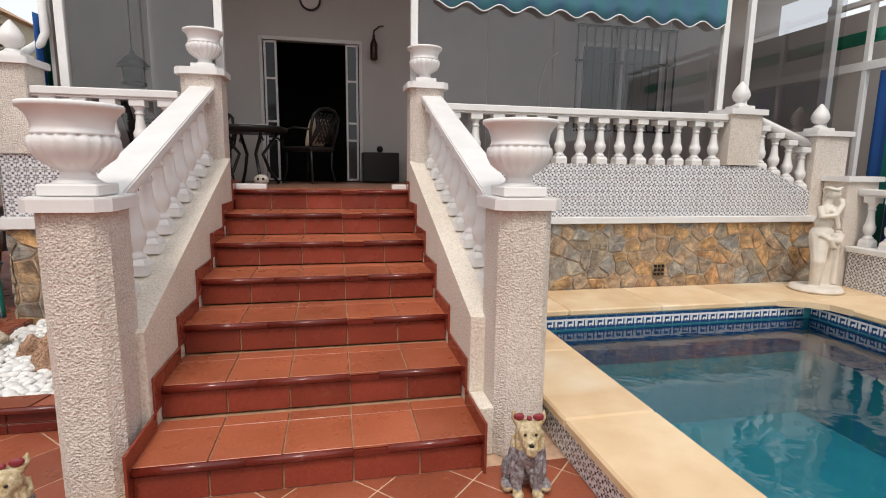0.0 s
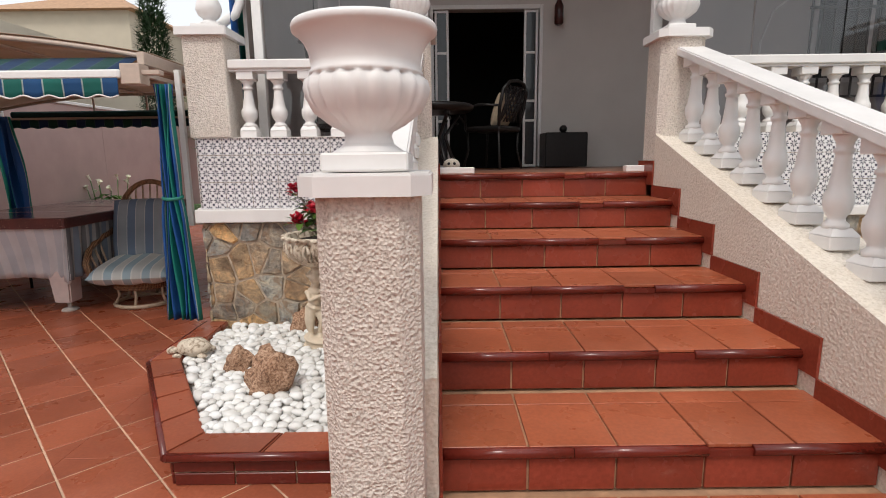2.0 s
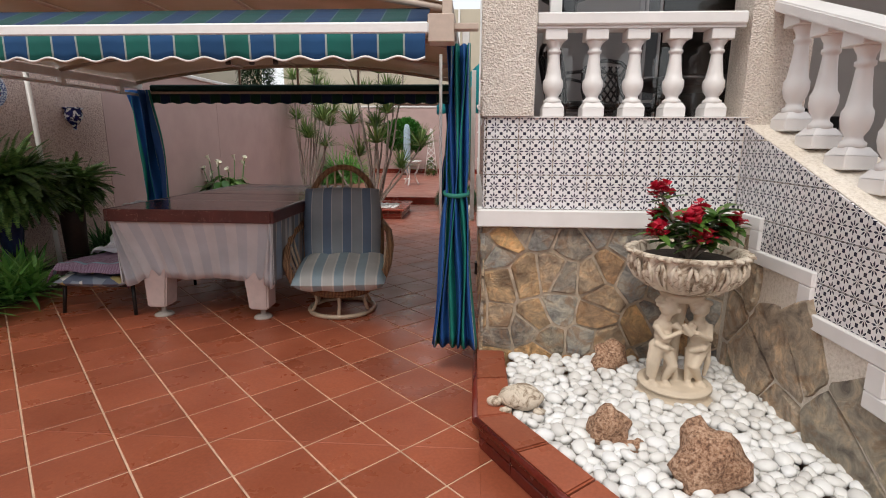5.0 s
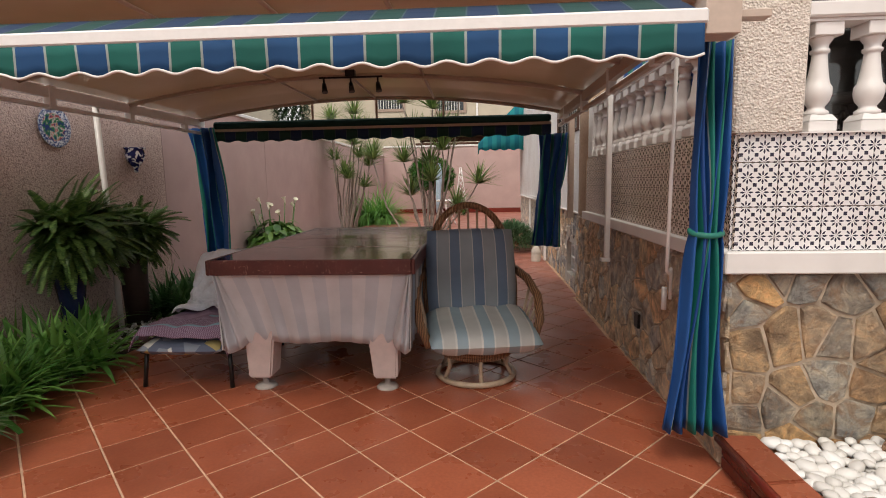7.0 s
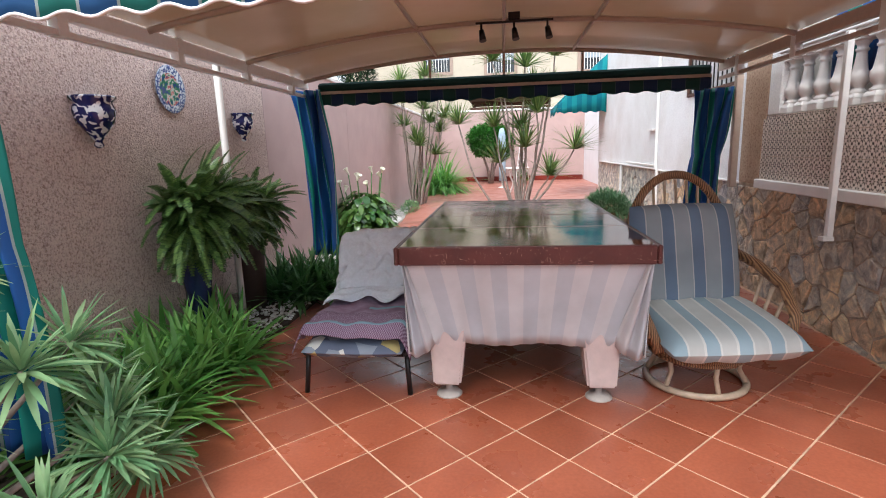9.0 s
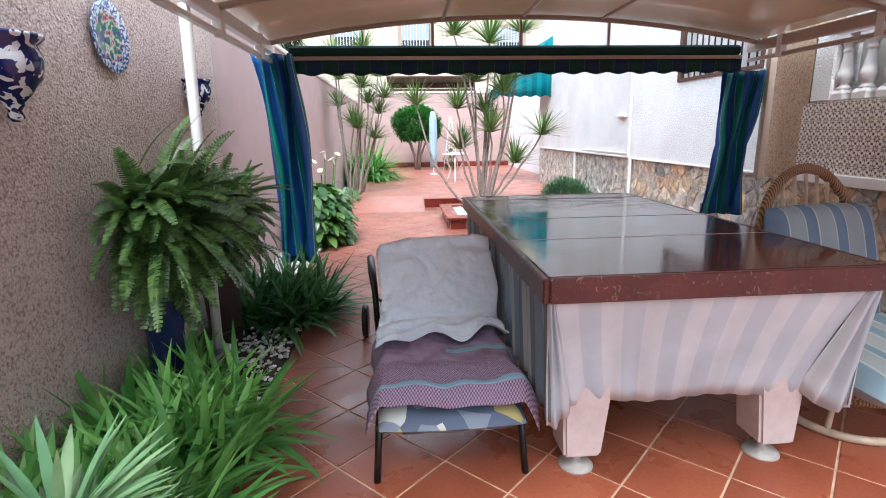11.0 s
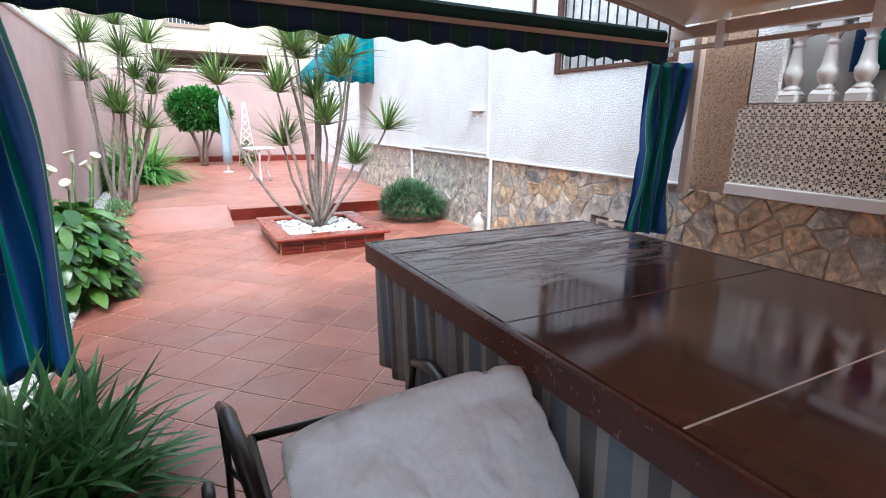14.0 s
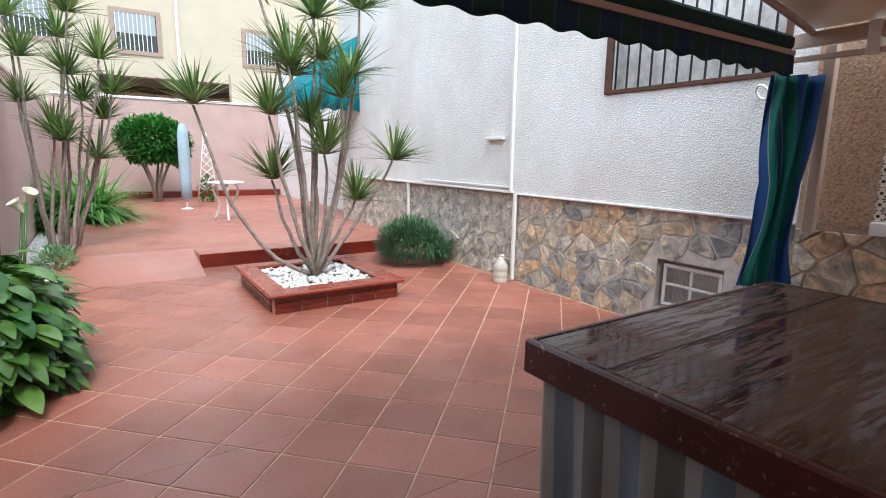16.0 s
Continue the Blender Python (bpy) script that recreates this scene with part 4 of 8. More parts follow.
def cheek(xa, xb, label, outer):
    """The solid sloping wall beside the stairs, with its balustrade."""
    w = thing("stair_parapet_wall", label, "wall", kind="structure")
    bm = bmesh.new()
    pts = [(2.6, 0), (4.95, 0), (4.95, ztop_curb(4.93)), (2.6, ztop_curb(2.6))]
    up_a, up_b = (-0.02, 0.0) if outer == "l" else (0.0, -0.02)
    lo = [bm.verts.new((xa, y, z + (up_a if z > 0 else 0))) for y, z in pts]
    hi = [bm.verts.new((xb, y, z + (up_b if z > 0 else 0))) for y, z in pts]
    bm.faces.new(lo)
    bm.faces.new(hi[::-1])
    for i in range(4):
        j = (i + 1) % 4
        bm.faces.new((lo[i], hi[i], hi[j], lo[j]))
    part("body", bm, M_PARAPET, w)
    b = thing("balustrade", "sloping white balustrade beside the terracotta steps", "balustrade", group="stair balustrades")
    xc = -1.095 if outer == "l" else 0.917
    bm = bmesh.new()
    pts = [(2.5, zrail(2.5)), (4.96, zrail(4.96)), (4.96, zrail(4.96) - 0.06), (2.5, zrail(2.5) - 0.06)]
    lo = [bm.verts.new((xc - 0.1, *p)) for p in pts]
    hi = [bm.verts.new((xc + 0.1, *p)) for p in pts]
    bm.faces.new(lo)
    bm.faces.new(hi[::-1])
    for i in range(4):
        j = (i + 1) % 4
        bm.faces.new((lo[i], hi[i], hi[j], lo[j]))
    bmesh.ops.bevel(bm, geom=bm.edges[:], offset=0.008, segments=2, affect="EDGES")
    part("rail", bm, M_WHITE, b, "white painted sloping rail")
    n = 10
    for i in range(n):
        y = 2.665 + 0.237 * i
        z0 = ztop_curb(y) - 0.02
        o = part("baluster", BAL_S, None, b)
        o.location = (xc, y, z0)
        o.scale.z = (zrail(y) - 0.04 - z0) / 0.56
    return w


cheek_l = cheek(-1.255, SX0 - 0.001, "cream roughcast stair parapet with patterned tiles above a rubble base", "l")
cheek_r = cheek(SX1 + 0.001, 1.12, "cream roughcast stair parapet beside the pool", "r")

foot_block = thing("trim", "small white painted block at the foot of the stair pillar", "trim", kind="structure")
quick("block_body", M_PARAPET, foot_block, (0.714, 0.793, 2.4, 2.598, 0.0, 0.27), bevel=0.006)
URN_PROF = [(0.095, 0.0), (0.095, 0.006), (0.07, 0.022), (0.064, 0.045), (0.068, 0.056), (0.1, 0.075), (0.14, 0.108), (0.158, 0.145), (0.163, 0.17), (0.158, 0.192), (0.148, 0.2), (0.154, 0.205), (0.154, 0.213), (0.148, 0.218), (0.148, 0.235), (0.153, 0.262), (0.165, 0.288), (0.184, 0.308), (0.193, 0.313), (0.195, 0.325), (0.19, 0.334), (0.172, 0.334), (0.155, 0.31), (0.14, 0.28)]


def urn(at, s, label, group=""):
    t = thing("urn", label, "planter urn", at, group=group)
    bm = bmesh.new()
    lathe(bm, [(r * s, z * s) for r, z in URN_PROF], 64, z=0.05 * s, flutes=20, depth=0.06, span=(0.06 * s, 0.2 * s))
    part("bowl", bm, M_WHITE, t, "fluted white bowl with a wide rim")
    bm = bmesh.new()
    box(bm, -0.115 * s, 0.115 * s, -0.115 * s, 0.115 * s, 0.0, 0.05 * s, bevel=0.006)
    lathe(bm, [(0.11 * s, 0.048 * s), (0.085 * s, 0.06 * s), (0.07 * s, 0.075 * s)], 24)
    part("foot", bm, M_WHITE, t)
    return t


def chamfered(x0, x1, y0, y1, c=0.05):
    return [(x0 + c, y0), (x1 - c, y0), (x1, y0 + c), (x1, y1 - c), (x1 - c, y1), (x0 + c, y1), (x0, y1 - c), (x0, y0 + c)]


def pillar(x0, x1, y0, y1, z0, z1, label, c=0.05, capover=0.035, capz=0.058):
    t = thing("pillar", label, "pillar", kind="")
    bm = bmesh.new()
    prism(bm, chamfered(x0, x1, y0, y1, c), z0, z1)
    part("shaft", bm, M_STUCCO, t, "cream roughcast shaft")
    bm = bmesh.new()
    prism(bm, chamfered(x0 - capover, x1 + capover, y0 - capover, y1 + capover, c), z1, z1 + capz, bevel=0.006)
    part("capstone", bm, M_WHITE, t, "flat white capstone")
    return t


def finial(at, s, label):
    t = thing("finial", label, "ornament", at, group="pillar finials")
    bm = bmesh.new()
    box(bm, -0.09 * s, 0.09 * s, -0.09 * s, 0.09 * s, 0, 0.035 * s, bevel=0.005)
    lathe(bm, [(0.08 * s, 0.035 * s), (0.05 * s, 0.055 * s), (0.035 * s, 0.07 * s), (0.065 * s, 0.095 * s), (0.08 * s, 0.13 * s), (0.074 * s, 0.165 * s), (0.05 * s, 0.21 * s), (0.02 * s, 0.25 * s), (0.006 * s, 0.265 * s)], 20)
    part("finial_body", bm, M_WHITE, t)
    return t


pillar(-1.215, -0.94, 2.37, 2.7, 0.0, 1.295, "cream roughcast pillar with a white cap at the foot of the stairs, beside the pebble bed")
pillar(0.795, 1.072, 2.37, 2.7, 0.0, 1.295, "cream roughcast pillar with a white cap at the foot of the stairs, beside the pool")
urn((-1.08, 2.52, 1.356), 1.0, "large white fluted urn on the stair pillar beside the pebble bed", "stair urns")
urn((0.933, 2.54, 1.356), 0.99, "large white fluted urn on the stair pillar beside the pool", "stair urns")
pillar(-1.275, -0.945, FY - 0.02, FY + 0.3, 1.2, 2.25, "cream roughcast pillar with a white cap at the top of the stairs")
pillar(0.72, 1.04, FY - 0.02, FY + 0.3, 1.2, 2.22, "cream roughcast pillar with a white cap at the head of the stairs, pool side")
urn((-1.09, 5.06, 2.31), 0.86, "white fluted urn on the upper stair pillar", "stair urns")
urn((0.87, 5.06, 2.28), 0.86, "white fluted urn on the upper stair pillar, before the glass", "stair urns")
pillar(-2.72, -2.42, FY - 0.012, FY + 0.3, 1.56, 2.27, "cream roughcast corner pillar of the raised terrace", c=0.01)
finial((-2.57, 5.08, 2.33), 1.15, "white acorn finial on the corner pillar above the lane")
pillar(4.2, 4.6, FY - 0.012, FY + 0.3, 1.56, 2.1, "cream roughcast terrace pillar above the pool", c=0.01)
finial((4.4, 5.05, 2.16), 1.15, "white acorn finial on the terrace pillar above the pool")
level_balustrade("short white balustrade on the tiled terrace wall", (-2.42, FY + 0.1), (-1.3, FY + 0.1), 1.56, 2.11, 5)
level_balustrade("long white balustrade above the patterned tiles by the pool", (1.04, FY + 0.1), (4.2, FY + 0.1), 1.55, 2.1, 14)
level_balustrade("white balustrade along the lane side of the terrace", (-2.62, FY + 0.3), (-2.62, 7.85), 1.59, 2.14, 13)
bm = bmesh.new()
box(bm, -2.69, -2.47, 7.79, 7.99, 1.586, 2.14, bevel=0.01)
struct("wall_rail_end", bm, M_WHITEDASH, "short white roughcast end of the side balustrade")

# ledges
bm = bmesh.new()
box(bm, LX - 0.03, -1.262, FY - 0.035, FY + 0.02, 0.93, 1.03, bevel=0.006)
box(bm, LX - 0.03, LX + 0.02, FY + 0.021, 8.05, 0.96, 1.04, bevel=0.006)
box(bm, 1.08, 5.45, FY - 0.035, FY + 0.02, 0.93, 1.0, bevel=0.006)
box(bm, LX, -1.22, FY + 0.0, FY + 0.24, 1.552, 1.558)
ledge = struct("trim_ledge", bm, M_WHITE, "white painted ledge between stone and tiles")

# stepped white band on the parapet's outer side
OX = -1.255
bands = [(4.9, 4.62, 0.93), (4.62, 4.16, 0.76), (4.16, 3.70, 0.583), (3.70, 3.24, 0.406), (3.24, 2.78, 0.229), (2.78, 2.62, 0.05)]
bm = bmesh.new()
for i, (ya, yb, z) in enumerate(bands):
    box(bm, OX - 0.025, OX + 0.01, yb + 0.0, ya + (0.0 if i == 0 else 0.09), z + 0.042, z + 0.112, bevel=0.006)
    if i < len(bands) - 1:
        z2 = bands[i + 1][2]
        box(bm, OX - 0.0252, OX + 0.0098, yb + 0.001, yb + 0.089, z2 + 0.1125, z + 0.0415, bevel=0.004)
part("stepped_band", bm, M_WHITE, cheek_l, "white stepped band")

# ---- pool ----
bm = bmesh.new()
box(bm, 1.64, 4.74, -0.55, 4.2, -1.1, -1.0)
box(bm, 1.56, 1.64, -0.6, 4.28, -1.1, 0.17)
box(bm, 4.74, 4.84, -0.6, 4.28, -1.1, 0.17)
box(bm, 1.641, 4.739, 4.2, 4.28, -1.1, 0.17)
box(bm, 1.641, 4.739, -0.6, -0.55, -1.1, 0.17)
pool = struct("pool", bm, M_POOL, "turquoise lined swimming pool")
bm = bmesh.new()
box(bm, 1.642, 1.65, -0.55, 4.19, -0.32, 0.02)
box(bm, 4.73, 4.738, -0.55, 4.19, -0.32, 0.02)
box(bm, 1.65, 4.73, 4.191, 4.199, -0.32, 0.02)
struct("pool_band", bm, M_POOLBLUE, "deep blue mosaic band under the waterline")
wat = soup("water", [(1.645, -0.5, 0.035), (4.735, -0.5, 0.035), (4.735, 4.195, 0.035), (1.645, 4.195, 0.035)], [(0, 1, 2, 3)], M_WATER, None, "still turquoise pool water", "structure", smooth=False)
wat.visible_shadow = False
bm = bmesh.new()
box(bm, 1.172, 1.56, -3.9, 4.3, -0.1, 0.168)
box(bm, 4.84, 5.6, -3.9, 4.9, -0.1, 0.168)
box(bm, 1.56, 4.84, 4.281, 4.94, -0.1, 0.168)
pool_surround = struct("pool_surround", bm, M_MORTAR2, "raised surround of the pool")
coping_t = thing("pool_coping", "smooth sandstone coping slabs round the pool", "coping", kind="structure")
for k in range(6):
    ya = 4.18 - (k + 1) * 0.95
    quick("slab", M_COPING, coping_t, (1.135, 1.66, ya + 0.003, ya + 0.947, 0.17, 0.23), bevel=0.012)
for k in range(5):
    quick("slab", M_COPING, coping_t, (1.135 + k * 0.94, 1.135 + k * 0.94 + 0.936, 4.183, 4.92, 0.17, 0.23), bevel=0.012)
for k in range(5):
    ya = 4.18 - (k + 1) * 0.95
    quick("slab", M_COPING, coping_t, (4.72, 5.58, ya + 0.003, ya + 0.947, 0.17, 0.23), bevel=0.012)
bm = bmesh.new()
prism(bm, [(4.72, 4.18), (4.3, 4.18), (4.55, 4.08), (4.68, 3.95), (4.72, 3.75)], 0.171, 0.2305)
part("corner_slab", bm, M_COPING, coping_t)


def key_pattern(parent, frame_m, length, z0, h):
    """White and blue meander tiles under the coping."""
    n = int(length / 0.1)
    bmw, bmk = bmesh.new(), bmesh.new()
    for i in range(n):
        u = i * 0.1
        box(bmw, u + 0.002, u + 0.098, z0, z0 + h, 0.0, 0.004)
        for a, b, c, d in ((0.0, 1.0, 0.8, 1.0), (0.0, 1.0, 0.0, 0.2), (0.12, 0.26, 0.2, 0.62), (0.26, 0.62, 0.42, 0.62), (0.76, 0.9, 0.2, 0.66), (0.42, 0.56, 0.2, 0.3)):
            box(bmk, u + 0.002 + a * 0.096, u + 0.002 + b * 0.096, z0 + c * h, z0 + d * h, 0.0042, 0.0055)
    for b in (bmw, bmk):
        b.transform(frame_m)
    part("white_tiles", bmw, M_WHITE, parent, kind="stuff")
    part("blue_key", bmk, M_POOLBLUE, parent, "dark blue meander pattern", kind="stuff")


border = thing("pool_border", "white and dark blue key-pattern tile border under the coping", "tiles", kind="structure")
key_pattern(border, tri_frame((1.65, 4.199, 0), "-y"), 3.05, 0.045, 0.12)
key_pattern(border, tri_frame((4.738, 4.19, 0), "-x"), 4.6, 0.045, 0.12)

# ---- wall at the far side of the pool ----
bm = bmesh.new()
box(bm, 5.6, 5.85, -1.0, 4.6, 0.1, 0.63)
side_w = struct("wall_pool_side", bm, M_MORTAR2, "low tiled wall beside the pool")
bm = bmesh.new()
box(bm, 5.55, 5.9, -1.0, 4.6, 0.631, 0.69, bevel=0.006)
struct("trim_pool_side_ledge", bm, M_WHITE, "white ledge of the low tiled wall")
level_balustrade("white balustrade on the low tiled wall by the pool", (5.72, 4.62), (5.72, 1.2), 0.69, 1.32, 15)
pillar(5.5, 5.92, 4.62, 4.92, 0.1, 1.4, "cream roughcast pillar with a broad white cap at the pool corner", c=0.01)
pillar(5.35, 5.8, FY + 0.0, FY + 0.4, 1.0, 1.9, "cream roughcast pillar with an acorn finial at the foot of the sloping rail", c=0.01)
finial((5.57, FY + 0.2, 1.96), 1.2, "white acorn finial at the foot of the sloping rail")
sl = thing("balustrade", "short sloping white balustrade down the terrace's side stair", "balustrade")
bm = bmesh.new()
tube(bm, [(4.6, FY + 0.1, 2.07), (5.38, FY + 0.1, 1.8)], 0.05, 4)
part("rail", bm, M_WHITE, sl)
for i in range(4):
    x = 4.7 + i * 0.19
    o = part("baluster", BAL, None, sl)
    o.location = (x, FY + 0.1, 1.53 - (x - 4.65) * 0.39)
    o.scale.z = 1.02

# enclosure frames and glass
encl = thing("glazed_enclosure", "white aluminium framed terrace enclosure with tall clear glass panes", "glass enclosure")
EY = FY + 0.34
for x in (-2.28, -1.0, 0.8, 4.3, 4.62):
    quick("post", M_ALU, encl, (x - 0.035, x + 0.035, EY - 0.03, EY + 0.03, ZT, 4.29))
quick("sill", M_ALU, encl, (0.83, 4.28, EY - 0.03, EY + 0.03, ZT + 0.001, ZT + 0.045))
quick("sill", M_ALU, encl, (-2.3, -1.02, EY - 0.03, EY + 0.03, ZT + 0.001, ZT + 0.045))
quick("post", M_ALU, encl, (5.9, 5.98, 5.4, 5.48, 1.0, 4.29))
for x0, x1 in ((-2.23, -1.65), (-1.64, -1.05), (0.85, 1.55), (1.56, 2.26), (2.27, 2.97), (2.98, 3.62), (3.63, 4.25)):
    soup("pane", [(x0, EY, ZT + 0.05), (x1, EY, ZT + 0.05), (x1, EY, 4.28), (x0, EY, 4.28)], [(0, 1, 2, 3)], M_GLASS, encl, smooth=False).visible_shadow = False
soup("pane", [(4.67, EY, ZT), (5.9, EY, ZT), (5.9, EY, 4.28), (4.67, EY, 4.28)], [(0, 1, 2, 3)], M_GLASS, encl, smooth=False).visible_shadow = False
bm = bmesh.new()
box(bm, LX + 0.27, LX + 0.3, FY + 0.45, 7.95, ZT, 4.29)
struct("wall_terrace_side", bm, M_GREYWALL, "side wall of the terrace enclosure")


def scalloped(name, x0, x1, y, ztop, drop, material, parent, period=0.17, label="", lean=0.0, vary=0.0):
    n = int((x1 - x0) / 0.0125)

    def f(u, v):
        x = x0 + (x1 - x0) * u
        low = drop * (1 - 0.16 * (0.5 + 0.5 * math.cos(2 * math.pi * x / period)))
        return (x, y + lean * v + 0.006 * math.sin(x * 9) * v, ztop - low * v + vary * math.sin(x * 1.3))
    return sheet(name, f, n, 3, material, parent, label, (x1 - x0, drop), thick=0.003)


def edging(name, x0, x1, y, ztop, drop, material, parent, period=0.17, r=0.006):
    bmx = bmesh.new()
    pts = []
    n = int((x1 - x0) / 0.02)
    for i in range(n + 1):
        x = x0 + (x1 - x0) * i / n
        low = drop * (1 - 0.16 * (0.5 + 0.5 * math.cos(2 * math.pi * x / period)))
        pts.append((x, y + 0.006 * math.sin(x * 9), ztop - low))
    tube(bmx, pts, r, 5)
    return part(name, bmx, material, parent, "pale piping along the scallops")


hang = thing("terrace_awning", "faded blue awning with a scalloped white edge inside the glazing", "awning")
M_FADED = stripes("faded_blue_canvas", 0, 0.3, [(0.5, (0.08, 0.2, 0.3)), (0.5, (0.07, 0.22, 0.27))], translucent=0.2)
scalloped("valance", 1.0, 4.25, EY - 0.06, 3.45, 0.42, M_FADED, hang, 0.33)
edging("piping", 1.0, 4.25, EY - 0.065, 3.45, 0.42, M_WHITE, hang, 0.33, 0.007)

# house front door, open
d1 = thing("door_1", "white framed glazed double door standing open onto a dark room", "door", kind="structure")
quick("door_frame", M_ALU, d1, (-1.0, -0.955, HY - 0.03, HY + 0.02, ZT, 3.29), (0.395, 0.44, HY - 0.03, HY + 0.02, ZT, 3.29), (-0.954, 0.394, HY - 0.03, HY + 0.02, 3.24, 3.29))
for x0, x1 in ((-0.94, -0.76), (0.2, 0.38)):
    quick("side_light", M_ALU, d1, (x0, x0 + 0.03, HY - 0.02, HY + 0.01, ZT, 3.23), (x1 - 0.03, x1, HY - 0.02, HY + 0.01, ZT, 3.23),
          *[(x0 + 0.031, x1 - 0.031, HY - 0.018, HY + 0.008, z, z + 0.03) for z in (ZT, 1.85, 2.1, 2.7, 3.2)])
    quick("pane", M_GLASSDK, d1, (x0 + 0.03, x1 - 0.03, HY - 0.006, HY - 0.002, ZT, 3.22), bevel=0)
win = thing("window_1", "black iron window grille over a white-framed window", "window", kind="structure")
gr = [(3.8 + i * 0.145, 3.82 + i * 0.145, HY - 0.105, HY - 0.085, 2.1, 3.75) for i in range(13)]
quick("grille", M_BLACK, win, *gr, (3.78, 5.57, HY - 0.11, HY - 0.08, 2.1, 2.13), (3.78, 5.57, HY - 0.107, HY - 0.083, 3.72, 3.75), (3.78, 5.57, HY - 0.107, HY - 0.083, 3.18, 3.21), bevel=0)
quick("window_frame", M_ALU, win, (3.9, 5.4, HY + 0.0, HY + 0.05, 2.3, 2.36), (3.9, 5.4, HY + 0.0, HY + 0.05, 3.44, 3.5), (3.9, 3.96, HY, HY + 0.05, 2.361, 3.439), (5.34, 5.4, HY, HY + 0.05, 2.361, 3.439), (4.62, 4.68, HY, HY + 0.05, 2.361, 3.439))
quick("pane", M_GLASSDK, win, (3.96, 4.62, HY + 0.02, HY + 0.03, 2.36, 3.44), (4.68, 5.34, HY + 0.02, HY + 0.03, 2.36, 3.44), bevel=0)


# ---- pergola ----
perg = thing("pergola", "metal framed pergola with an arched cream plastic roof over the patio", "pergola")
PX0, PX1 = -7.02, -2.9


def arch(x):
    return 2.11 + 0.2 * (1 - ((x - (PX0 + PX1) / 2) / ((PX1 - PX0) / 2)) ** 2)


sheet("roof_sheet", lambda u, v: (PX0 + (PX1 - PX0) * u, 4.85 + 3.6 * v, arch(PX0 + (PX1 - PX0) * u) + 0.03), 30, 6, M_PVC, perg, "arched cream plastic sheet", thick=0.004)
for y in (4.87, 6.02, 7.18, 8.4):
    bm = bmesh.new()
    tube(bm, [(PX0 + (PX1 - PX0) * i / 24, y, arch(PX0 + (PX1 - PX0) * i / 24) - 0.0) for i in range(25)], 0.02, 6)
    part("bow", bm, M_TAUPE, perg)
for x in (-5.62, -4.96, -4.3):
    bm = bmesh.new()
    tube(bm, [(x, 4.87, arch(x) + 0.005), (x, 8.42, arch(x) + 0.005)], 0.014, 6)
    part("purlin", bm, M_TAUPE, perg)
for x in (PX0, PX1):
    quick("side_beam", M_TAUPE if x > -5 else M_ALU, perg, (x - 0.025, x + 0.025, 4.7, 8.5, 2.04, 2.12), (x - 0.018, x + 0.018, 4.7, 8.5, 1.96, 1.99))
    for y in (5.4, 6.3, 7.2, 8.1):
        quick("bracket", M_ALU, perg, (x - 0.03, x + 0.03, y - 0.03, y + 0.03, 1.955, 2.13))
bm = bmesh.new()
tube(bm, [(-7.17, 7.03, 0.0), (-7.06, 6.82, 2.05)], 0.03, 4)
part("post", bm, M_ALU, perg, "white square post")
quick("wall_post", M_ALU, perg, (-2.79, -2.75, 6.81, 6.85, 0.72, 2.05), (-2.82, -2.745, 6.8, 6.86, 0.69, 0.72))
quick("wall_post", M_TAUPE, perg, (-2.83, -2.77, 8.3, 8.36, 0.95, 2.05))
quick("wall_post", M_ALU, perg, (-2.83, -2.79, 4.99, 5.03, 0.9, 2.05))

awn = thing("front_awning", "green and blue striped awning with a white bar and scalloped valance", "awning")
quick("front_bar", M_ALU, awn, (-7.15, -2.985, 4.58, 4.64, 1.935, 1.99), bevel=0.008)
scalloped("valance", -7.13, -3.0, 4.585, 1.935, 0.125, M_AWNING, awn, 0.165)
edging("piping", -7.13, -3.0, 4.583, 1.935, 0.125, M_WHITE, awn, 0.165)
sheet("canvas", lambda u, v: (-7.13 + 4.13 * u, 4.62 + 0.26 * v, 1.99 + 0.13 * v + 0.0 * u), 20, 3, M_AWNSHADE, awn, "striped canvas above the bar, colours darkened for shade", (4.13, 0.3), thick=0.004)
quick("end_bracket", M_TAUPE, awn, (-2.99, -2.86, 4.6, 4.72, 1.9, 2.03), (-2.9, -2.74, 4.62, 4.68, 1.96, 1.99))
crank = thing("awning_crank", "white cranked winding handle of the awning hanging by the stone wall", "crank handle")
bm = bmesh.new()
tube(bm, [(-2.95, 4.98, 1.9), (-2.95, 5.0, 0.93), (-2.9, 5.1, 0.9), (-2.8, 5.35, 0.88), (-2.78, 5.4, 0.82), (-2.78, 5.4, 0.7)], 0.009, 8)
part("rod", bm, M_ALU, crank)
bm = bmesh.new()
tube(bm, [(-2.78, 5.49, 0.75), (-2.78, 5.49, 0.62)], 0.015, 10)
part("grip", bm, M_ALU, crank)

awb = thing("back_awning", "rolled striped awning under the pergola, scalloped valance, colours darkened for shade", "awning")
quick("front_bar", M_TAUPE, awb, (-6.88, -3.0, 8.44, 8.5, 1.985, 2.015))
quick("canvas", M_AWNSHADE, awb, (-6.88, -3.0, 8.445, 8.52, 2.017, 2.1), bevel=0.02, label="rolled striped canvas, colours darkened for shade")
scalloped("valance", -6.87, -3.0, 8.45, 1.985, 0.12, M_AWNSHADE, awb, 0.2)
edging("piping", -6.87, -3.0, 8.447, 1.985, 0.12, M_AWNSHADE, awb, 0.2, 0.004)
for x in (-4.96, -5.7, -4.2):
    quick("hanger", M_TAUPE, awb, (x - 0.012, x + 0.012, 8.455, 8.475, 2.1, arch(x)))

